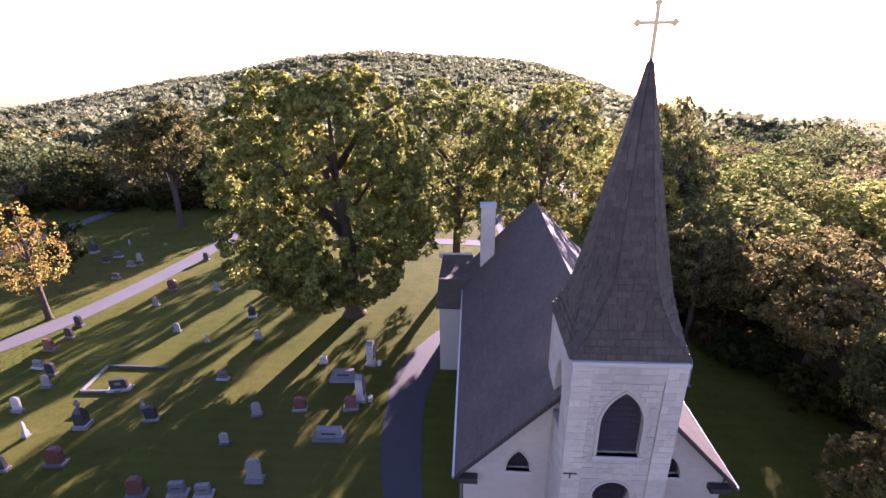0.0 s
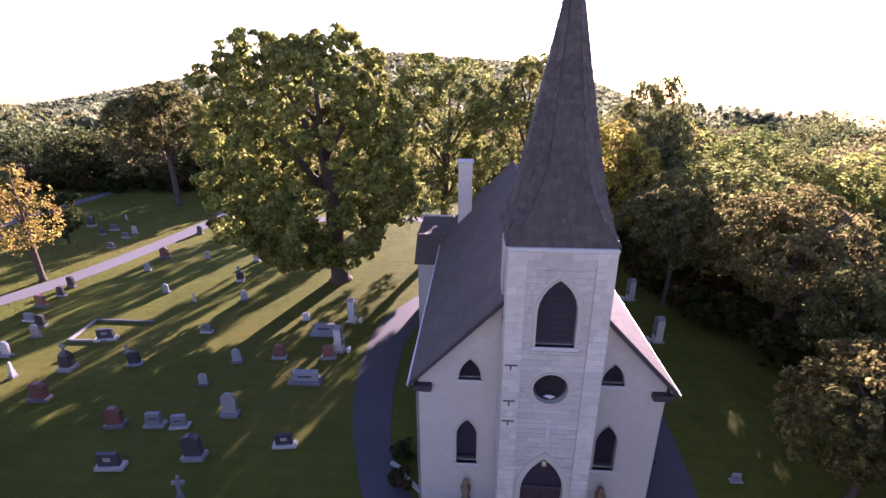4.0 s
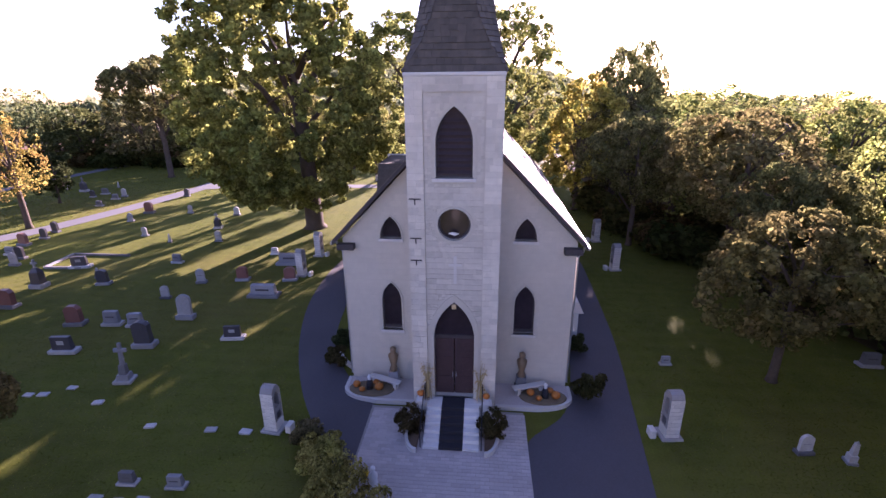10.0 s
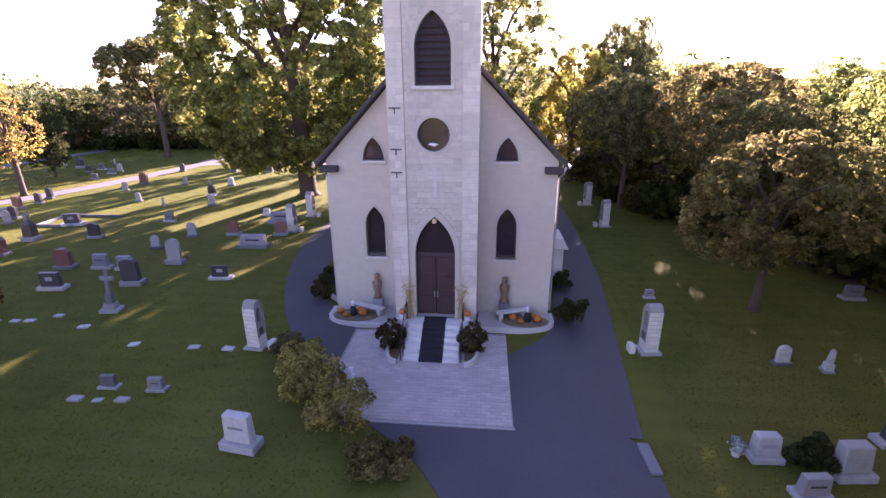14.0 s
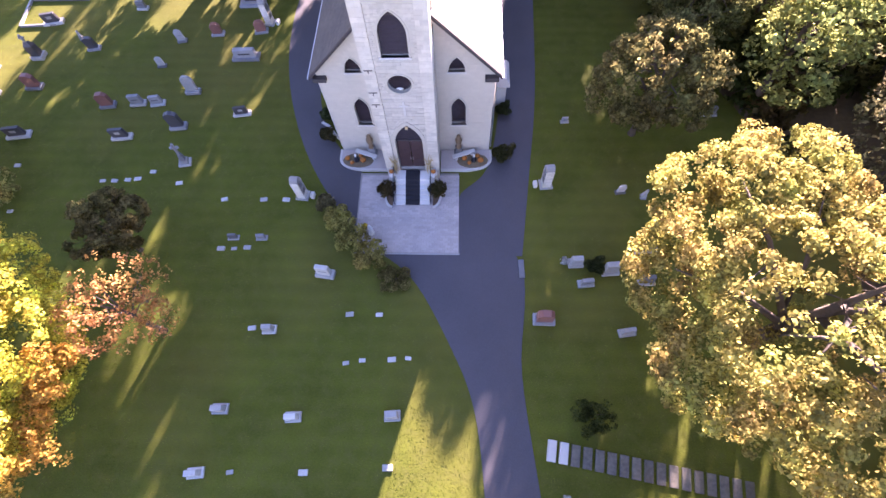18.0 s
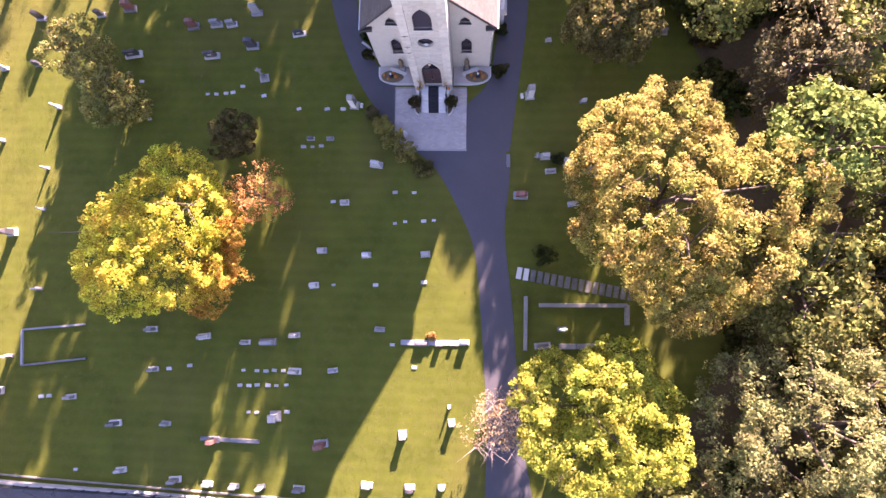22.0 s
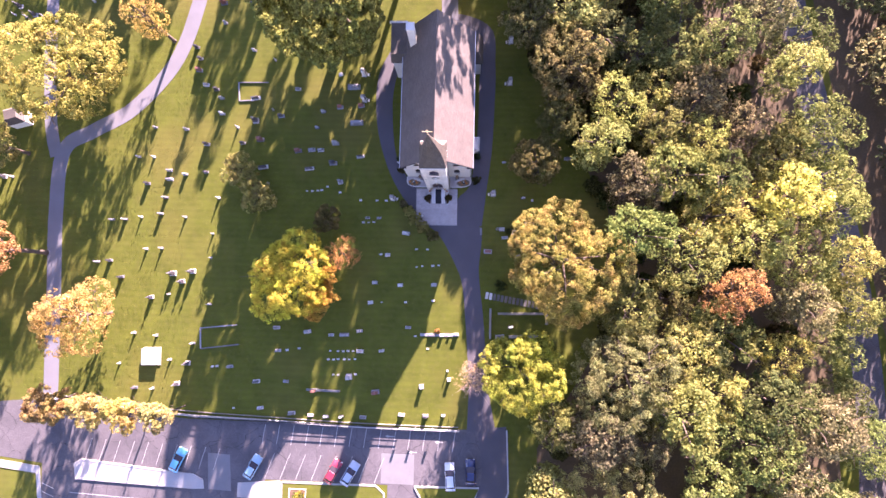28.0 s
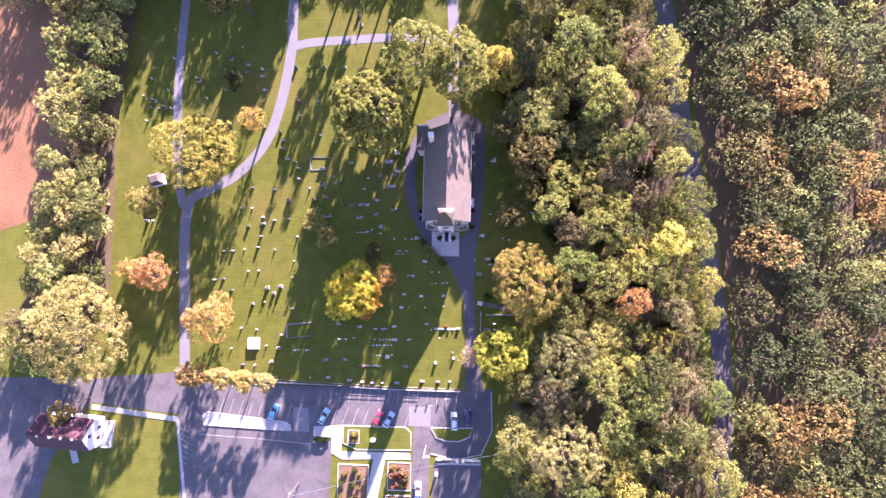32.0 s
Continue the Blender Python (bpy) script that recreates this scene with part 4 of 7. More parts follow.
for k, (x, y) in enumerate(((-33, 70), (-26.5, 74), (-20, 67), (-12.5, 74), (-44, 84), (-52, 88))):
    tree("tree", x, y, 21.5 + 3 * math.sin(k * 2.3) ** 2, 3.3 + 0.8 * math.sin(k * 1.9), (0.27, 0.26, 0.085), "tall slender tree in the row behind the graves", 120, 0.32, 5200, 20, 0.34, "row behind the graves", 26, k * 1.7, share="row", tuft=0.7)

wood([(-128, 66), (-96, 67), (-92, 76), (-84, 110), (-120, 122)], 7.5, (11, 16), 1500, 0.5, "dense hedge woods at the far corner", "woods at the corner", WOOD, joined=True)


# low growth between the trunks
def undergrowth(poly, n, label):
    for _ in range(n * 4):
        xs, ys = [p[0] for p in poly], [p[1] for p in poly]
        x, y = rng.uniform(min(xs), max(xs)), rng.uniform(min(ys), max(ys))
        if not inside(x, y, poly):
            continue
        n -= 1
        if n < 0:
            return
        if "under" not in TREE_MESH:
            TREE_MESH["under"] = crown_mesh(90, 1.8, 1.3, 480, 0.42, 12, -0.3, 0.6)
        k = rng.uniform(0.8, 1.7)
        e = thing("bush", label, "bush", Matrix.Translation((x, y, float(ground_z(x, y)))) @ Matrix.Rotation(x, 4, "Z") @ Matrix.Diagonal((k, k, k, 1)), "undergrowth of the woods")
        f = new("foliage", TREE_MESH["under"])
        f.parent, f.location = e, (0, 0, 0.9)
        c = rng.choice(((0.07, 0.085, 0.025), (0.1, 0.1, 0.03), (0.12, 0.09, 0.035)))
        f.color = (*c, 1)


undergrowth([(20, -50), (60, -90), (68, -30), (60, 30), (40, 98), (14, 98), (19, 30), (27, 8), (33, -20)], 130, "dark low bush under the trees")
undergrowth([(14, 40), (17, 26), (24, 12), (28, -2), (34, -9), (32, 0), (28, 15), (21, 30), (18, 42)], 46, "tangled bush along the edge of the woods")
undergrowth([(-100, 68), (-95, 82), (-44, 82), (-47, 74), (-90, 70)], 60, "low bush at the far end of the churchyard")
undergrowth([(-85, 76), (-82, 108), (8, 112), (8, 84)], 50, "low bush at the far end of the churchyard")


# far woods on the hills, one joined canopy
def far_woods():
    g = np.random.default_rng(11)
    vs, qs, base = [], [], 0
    proto = []
    for k in range(4):
        p, u, s, r2 = crown_arrays(200 + k, 4.8, 5.0, 250, 1.65, 14, -0.2, 1.5)
        keep = p[:, 2] > -3.5
        proto.append((p[keep], u[keep], s[keep]))
    r = 110 + 760 * g.random(4600) ** 0.72
    a = np.radians(-62 + 112 * g.random(4600))
    x, y = r * np.sin(a), r * np.cos(a)
    # keep the graveyard, the field and the road clear
    ok = ~((np.abs(x + 20) < 70) & (y < 105)) & ~((x > 10) & (x < 155) & (y < 118)) & ~((x < -85) & (y < 75)) & ~((x < -115) & (x > -230) & (y < 150))
    x, y = x[ok], y[ok]
    z = ground_z(x, y)
    for i in range(len(x)):
        p, u, s = proto[i % 4]
        far = np.hypot(x[i], y[i])
        step = 2 if far < 300 else 3 if far < 480 else 5
        k = (0.8 + 0.5 * g.random()) * (1.0 if far < 480 else 1.35)
        ca, sa = math.cos(i), math.sin(i)
        q = p[::step] @ np.array([[ca, sa, 0], [-sa, ca, 0], [0, 0, 1]]) * k + (x[i], y[i], z[i] + 8.5)
        v, f = leaf_quads(q, u[::step], s[::step] * {2: 1.2, 3: 1.45, 5: 1.9}[step], g)
        vs.append(v)
        qs.append(f + base)
        base += len(v)
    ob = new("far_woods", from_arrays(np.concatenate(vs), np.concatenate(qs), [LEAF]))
    # paler and greyer than the near trees: distance haze put into the leaf colour
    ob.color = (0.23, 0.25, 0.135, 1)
    tagged(ob, "wooded hills behind the church turning to autumn, paled as by haze", "woods", kind="stuff")


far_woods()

# ---- forecourt of the church ----
GRAVEL_BED = material("mulch_bed", (0.16, 0.10, 0.06), 0.95, vary=0.4, fine=12, bump=0.6)
DRY_TURF = material("dry_turf", (0.20, 0.15, 0.09), 0.95, vary=0.35, fine=14, coarse=2, bump=0.6)
PUMPKIN = material("pumpkin_skin", (0.46, 0.15, 0.025), 0.5, vary=0.15, fine=8, bump=0.1)
STRAW = material("corn_stalk", (0.42, 0.31, 0.14), 0.9, vary=0.3, fine=10, bump=0.3)
BRONZE_PAINT = material("gilded_bust", (0.25, 0.17, 0.10), 0.5, metal=0.3, vary=0.2, fine=10)
WHITE_PAINT = material("white_paint", (0.72, 0.71, 0.68), 0.6, vary=0.08, fine=4, coarse=0.6, bump=0.05)
DARK_CLOTH = material("dark_cloth", (0.03, 0.03, 0.035), 0.9, vary=0.2, fine=15)

steps = thing("front_steps", "white stone steps with a black runner before the church door", "steps", pose(0, 0, 0))
for k in range(6):
    z1 = 1.1 - 0.18 * k
    y0, y1 = TF - 0.55 - 0.34 * (k + 1), TF - 0.55 - 0.34 * k
    part("step", block(-1.3, 1.3, y0, y1, 0, z1, bevel=0.012), WHITE_STONE, steps)
    part("runner", block(-0.56, 0.56, y0 - 0.012, y1 - 0.0125, max(0.01, z1 - 0.18), z1 + 0.012), CARPET, steps)
part("landing", block(-1.9, 1.9, TF - 0.55, TF - 0.004, 0, 1.1, bevel=0.012), WHITE_STONE, steps)
part("landing_runner", block(-0.56, 0.56, TF - 0.58, TF - 0.05, 1.1, 1.112), CARPET, steps)
for s in (-1, 1):
    rail = thing("handrail", "black iron handrail beside the church steps", "handrail", pose(s * 1.42, 0, 0), group="handrails of the steps")
    bm = bmesh.new()
    tube(bm, [(0, TF - 0.3, 2.05), (0, TF - 0.9, 1.95), (0, -5.05, 0.95), (0, -5.3, 0.8)], [0.025] * 4, 6)
    part("rail", bm, IRON, rail)
    for y, z0, z1 in ((TF - 0.35, 1.1, 2.03), (-4.05, 0.05, 1.42), (-5.05, 0.04, 0.95)):
        bm = bmesh.new()
        tube(bm, [(0, y, z0), (0, y, z1)], [0.022, 0.022], 6)
        part("post", bm, IRON, rail)
    cheek = thing("cheek_wall", "low white stone cheek wall of the steps", "wall", pose(s * 1.62, 0, 0), group="cheek walls of the steps")
    part("wall", block(-0.14, 0.14, TF - 0.95, TF - 0.01, 0, 1.45, bevel=0.02), WHITE_STONE, cheek)
    # bed with a clipped shrub beside the steps
    bed = thing("planter", "rounded stone planter beside the steps", "planter", pose(s * 2.12, -4.15, 0), group="planters beside the steps")
    ln = [(s * 0.62 * math.sin(a) * 1.0 - s * 0.55, -1.25 * math.cos(a)) for a in [math.pi * i / 12 for i in range(13)]]
    kerb(bed, ln, 0.14, 0.0, 0.3, LIME_TRIM, "rim")
    bm = prism([(u, v) for u, v in ln], 0.18, "z")
    part("soil", bm, GRAVEL_BED, bed)
    sh = thing("shrub", "round clipped evergreen shrub in the planter", "shrub", pose(s * 1.98, -4.2, 0.15), group="shrubs beside the steps")
    c = new("foliage", crown_mesh(60, 0.64, 0.74, 4600, 0.075, 30, -0.9, 0.2, None, 1.5))
    c.parent, c.location, c.color = sh, (0, 0, 0.78), (0.11, 0.085, 0.035, 1)
    bm = bmesh.new()
    tube(bm, [(0, 0, 0), (0, 0, 0.5)], [0.05, 0.03], 6)
    part("stem", bm, BARK, sh)


def pumpkin(x, y, z, r):
    e = thing("pumpkin", "round orange pumpkin set out by the church door", "pumpkin", pose(x, y, z, 0, 0, x * 70), group="pumpkins")
    bm = bmesh.new()
    bmesh.ops.create_uvsphere(bm, u_segments=20, v_segments=9, radius=r)
    for v in bm.verts:
        a = math.atan2(v.co.y, v.co.x)
        k = 1 - 0.09 * abs(math.sin(5 * a))
        v.co = (v.co.x * k, v.co.y * k, v.co.z * 0.78 + r * 0.76)
    part("flesh", bm, PUMPKIN, e, smooth=True)
    bm = bmesh.new()
    tube(bm, [(0, 0, r * 1.4), (0.02, 0, r * 1.6), (0.06, 0.01, r * 1.75)], [0.04, 0.03, 0.025], 6)
    part("stalk", bm, STRAW, e)


for s in (-1, 1):
    # raised terrace with a rounded end
    ter = thing("terrace", "raised limestone terrace with a rounded flower bed", "terrace", pose(0, 0, 0), group="terraces beside the tower")
    out = [(s * 2.1, -0.01), (s * 2.1, -1.95)] + [(s * (3.9 + 2.22 * math.sin(a)), -0.95 - 1.0 * math.cos(a)) for a in [math.pi * i / 24 for i in range(13)]] + [(s * 6.12, -0.01)]
    part("paving", prism(out, 0.24, "z"), PAVER, ter)
    kerb(ter, out[1:], 0.16, 0.0, 0.255, LIME_TRIM, "rim")
    bedl = [(s * (4.65 + 1.25 * math.cos(a)), -1.12 + 0.68 * math.sin(a)) for a in [2 * math.pi * i / 18 for i in range(18)]]
    part("flower_bed", prism(bedl, 0.08, "z"), DRY_TURF, ter, at=pose(0, 0, 0.245))
    bench = thing("bench", "white stone slab bench on the terrace", "bench", pose(s * 3.95, -0.72, 0.24, 0, 0, s * 20), group="benches")
    part("seat", block(-0.95, 0.95, -0.19, 0.19, 0.38, 0.48, bevel=0.02), LIME_TRIM, bench)
    for q in (-0.65, 0.65):
        part("leg", block(q - 0.09, q + 0.09, -0.15, 0.15, 0, 0.38), LIME_TRIM, bench)
    ped = thing("pedestal", "grey stone pedestal below the lancet window", "pedestal", pose(s * 3.53, -0.34, 0.24), group="pedestals")
    part("plinth", block(-0.36, 0.36, -0.3, 0.3, 0, 0.14, bevel=0.02), GRANITE, ped)
    part("shaft", block(-0.28, 0.28, -0.24, 0.24, 0.14, 0.78, taper=0.02), GRANITE, ped)
    bm = bmesh.new()
    tube(bm, [(0, 0, 0), (0, 0, 0.1), (0, 0, 0.3), (0, 0, 0.62), (0, 0, 0.86), (0, 0, 1.0), (0, 0.0, 1.12), (0, 0, 1.24), (0, 0, 1.32)], [0.2, 0.2, 0.13, 0.22, 0.25, 0.1, 0.15, 0.15, 0.05], 12)
    st = part("statue", bm, BRONZE_PAINT, at=pose(s * 3.53, -0.34, 1.02) @ Matrix.Scale(1.12, 4), smooth=True)
    tagged(st, "gilded devotional statue on a stone pedestal", "statue", "statues")
    # a stuffed harvest doll among pumpkins
    bm = bmesh.new()
    tube(bm, [(0, 0, 0), (0, 0, 0.35), (0, 0, 0.62), (0, 0, 0.7), (0, 0, 0.82), (0, 0, 0.95)], [0.22, 0.2, 0.1, 0.07, 0.13, 0.05], 10)
    for f in bm.faces:
        f.material_index = int(f.calc_center_median().z > 0.66 or f.calc_center_median().z < 0.12)
    dl = part("harvest_doll", bm, [DARK_CLOTH, WHITE_PAINT], at=pose(s * 4.75, -1.15, 0.325) @ Matrix.Scale(0.9, 4), smooth=True)
    tagged(dl, "stuffed harvest doll seated among pumpkins", "doll", "harvest dolls")
    for dx, dy, r in ((-0.75, 0.1, 0.19), (0.55, -0.15, 0.22), (0.3, 0.45, 0.17), (-0.35, -0.45, 0.15)):
        pumpkin(s * 4.75 + dx, -1.1 + dy * 0.75, 0.325, r * 1.15)
    pumpkin(s * 1.62, TF - 0.5, 1.45, 0.19)
    # corn stalks tied beside the door
    stalk = thing("corn_stalks", "bundle of dry corn stalks tied beside the door", "corn stalks", pose(s * 1.28, TF - 0.26, 1.1), group="corn stalks")
    r3 = random.Random(7 + s)
    for k in range(9):
        a = r3.uniform(0, 6.28)
        bm = bmesh.new()
        tx, ty, h = 0.22 * math.cos(a), 0.12 * math.sin(a), r3.uniform(1.7, 2.3)
        tube(bm, [(tx * 0.8, ty, 0), (tx * 0.3, ty * 0.3, h * 0.55), (tx * 1.6, ty - 0.02, h)], [0.022, 0.016, 0.006], 5)
        for j in range(4):
            z = h * (0.3 + 0.17 * j)
            q = a + j * 2.1
            v = [bm.verts.new(p) for p in ((tx * 0.4, ty * 0.4, z), (tx * 0.4 + 0.18 * math.cos(q), ty * 0.4 + 0.1 * math.sin(q), z + 0.14), (tx * 0.4 + 0.34 * math.cos(q), ty * 0.4 + 0.18 * math.sin(q), z - 0.1), (tx * 0.4 + 0.17 * math.cos(q), ty * 0.4 + 0.12 * math.sin(q), z + 0.08))]
            bm.faces.new(v)
        part("stalk", bm, STRAW, stalk)
for z in (9.5, 8.45, 11.3):
    part("masonry_anchor", block(-1.98, -1.45, TF - 0.105, TF - 0.09, z, z + 0.06), DARK_TRIM, church)
    part("masonry_anchor", block(-1.75, -1.69, TF - 0.104, TF - 0.091, z - 0.22, z), DARK_TRIM, church)
# lamp over the door, relief cross and date bar
lamp = part("door_ornament", block(-0.1, 0.1, -0.2, -0.06, 6.1, 6.32, bevel=0.03), GOLD, church, "small gilded ornament over the door", at=pose(0, TF, 0))
part("relief_cross", block(-0.07, 0.07, -0.05, -0.004, 7.35, 8.7), LIME_TRIM, church, at=pose(0.05, TF, 0))
part("relief_cross_arm", block(-0.3, 0.3, -0.045, -0.004, 8.2, 8.33), LIME_TRIM, church, at=pose(0.05, TF, 0))
for k in range(4):
    part("date_bar", block(-0.27 + 0.14 * k, -0.18 + 0.14 * k, -0.012, -0.003, 6.78, 6.98), DARK_TRIM, church, at=pose(0.03, TF, 0))
# buttresses and side porch
for s in (-1, 1):
    for y in (9.2, 13.2, 17.2):
        part("buttress", block(min(s * 5.98, s * 6.5), max(s * 5.98, s * 6.5), y - 0.3, y + 0.3, 0, 5.4), LIME_CORE, church)
part("side_porch", block(5.98, 7.4, 4.7, 6.9, 0, 2.5), WHITE_PAINT, church, "white painted side porch")
part("side_porch_roof", block(5.98, 7.65, 4.45, 7.15, 2.5, 3.1, taper=0.3), LIME_TRIM, church)

# pale edging of the bed along the nave
ed = thing("bed_edging", "pale stone edging of the bed along the church wall", "edging", pose(0, 0, 0))
kerb(ed, smooth_line([(-6.1, 0.9), (-6.9, 1.6), (-7.5, 2.4), (-8.2, 2.9)], 5), 0.22, 0, 0.2, LIME_TRIM, "edging")

# hedge bushes along the forecourt, flower statue, shrubs at the walls
for x, y, r, h, c in ((-6.6, -5.3, 0.9, 1.4, OLIVE), (-5.4, -6.7, 1.4, 1.9, (0.36, 0.31, 0.09)), (-4.3, -8.3, 1.45, 2.0, (0.34, 0.30, 0.085)), (-2.8, -9.7, 1.45, 1.9, (0.33, 0.28, 0.08)), (-0.9, -11.3, 1.3, 0.7, (0.24, 0.2, 0.07)), (0.4, -29.3, 0.5, 0.6, (0.40, 0.22, 0.07)),
                     (-7.3, 1.2, 0.8, 1.5, (0.09, 0.075, 0.03)), (-7.5, 3.4, 0.8, 1.4, DEEP), (7.2, -0.6, 1.0, 1.5, (0.09, 0.08, 0.03)), (12.0, -20.4, 1.35, 2.2, (0.07, 0.085, 0.025)), (13.5, -10.2, 0.8, 1.1, (0.07, 0.08, 0.03)), (7.3, 4.0, 0.7, 1.2, DEEP)):
    e = thing("bush", "low leafy bush among the graves" if y < -12 or x > 8 else "dense reddish-green bush beside the forecourt" if y < -4 else "dark green bush at the church wall", "bush", pose(x, y, 0), group="bushes")
    c2 = new("foliage", crown_mesh(61, r - 0.15, h / 2 - 0.1, 3600, 0.11, 14, -0.9, 0.3))
    c2.parent, c2.location, c2.color = e, (0, 0, h / 2), (*c, 1)
    for k in range(4):
        bm = bmesh.new()
        tube(bm, [(0, 0, 0), (r * 0.4 * math.cos(k * 1.6), r * 0.4 * math.sin(k * 1.6), h * 0.7)], [0.04, 0.015], 5)
        part("stem", bm, BARK, e)
bm = bmesh.new()
tube(bm, [(0, 0, 0), (0, 0, 0.2), (0, 0, 0.55), (0, 0, 0.8), (0, 0, 0.92), (0, 0, 1.05)], [0.24, 0.2, 0.16, 0.19, 0.07, 0.1], 12)
bmesh.ops.create_uvsphere(bm, u_segments=10, v_segments=6, radius=0.11, matrix=Matrix.Translation((0, 0, 1.12)))
tagged(part("garden_statue", bm, WHITE_PAINT, at=pose(-3.0, -7.6, 0.06), smooth=True), "white garden statue at the edge of the pavers", "statue")
fl = thing("flower_pot", "pot of yellow flowers beside the statue", "flower pot", pose(-3.5, -7.2, 0.06))
bm = bmesh.new()
tube(bm, [(0, 0, 0), (0, 0, 0.25)], [0.14, 0.19], 10)
part("pot", bm, LIME_TRIM, fl)
c = new("blossom", crown_mesh(62, 0.25, 0.15, 500, 0.07, tuft=0.1))
c.parent, c.location, c.color = fl, (0, 0, 0.38), (0.6, 0.45, 0.04, 1)


def station(x, y, turn, h=2.55):
    """A block-built shrine with an arched niche."""
    e = thing("wayside_shrine", "whitewashed block shrine with an arched niche", "shrine", pose(x, y, 0, 0, 0, turn), group="wayside shrines")
    part("footing", block(-0.62, 0.62, -0.5, 0.5, 0, 0.12), CONCRETE, e)
    niche = lancet(0, 1.35, 0.5, 1.85, 2.2, 5)
    part("front", holed([(-0.45, 0.12), (0.45, 0.12), (0.45, h - 0.3), (0.28, h - 0.08), (0, h), (-0.28, h - 0.08), (-0.45, h - 0.3)], [niche], 0.22), MORTAR, e, at=pose(0, -0.32, 0))
    part("back", prism([(-0.45, 0.12), (0.45, 0.12), (0.45, h - 0.3), (0.28, h - 0.08), (0, h), (-0.28, h - 0.08), (-0.45, h - 0.3)], 0.4), MORTAR, e, at=pose(0, -0.1, 0))
    part("kneeler", block(-0.32, 0.32, -0.98, -0.7, 0, 0.42, bevel=0.02), BRICK_WHITE, e, "whitewashed kneeling block")
    part("niche_back", block(-0.24, 0.24, -0.108, -0.102, 1.36, 2.18), DARK_TRIM, e)
    part("front_course", block(-0.44, 0.44, -0.335, -0.321, 0.14, 0.62), BRICK_WHITE, e)
    part("plaque", block(-0.2, 0.2, -0.345, -0.322, 0.75, 1.1), DARK_GRANITE, e)
    for k in range(10):
        z = 0.14 + k * 0.21
        m = 0.13 if k % 2 else -0.16
        for q in (-1, 1):
            for a, b in ((-0.33, m - 0.008), (m + 0.008, 0.31)):
                part("block", block(min(q * 0.452, q * 0.475), max(q * 0.452, q * 0.475), a, b, z, z + 0.183), BRICK_WHITE, e)
    e.matrix_world = e.matrix_world @ Matrix.Diagonal((0.74, 1, 1, 1))


for x, y, a in ((-8.8, -4.3, 84), (10.4, -3.2, -84), (-15.0, 15.2, 82), (-15.2, 20.4, 82), (13.3, 18.6, -82), (13.4, 27, -78)):
    station(x, y, a)

# ---- graves ----
STONE = {}
rg = random.Random(21)


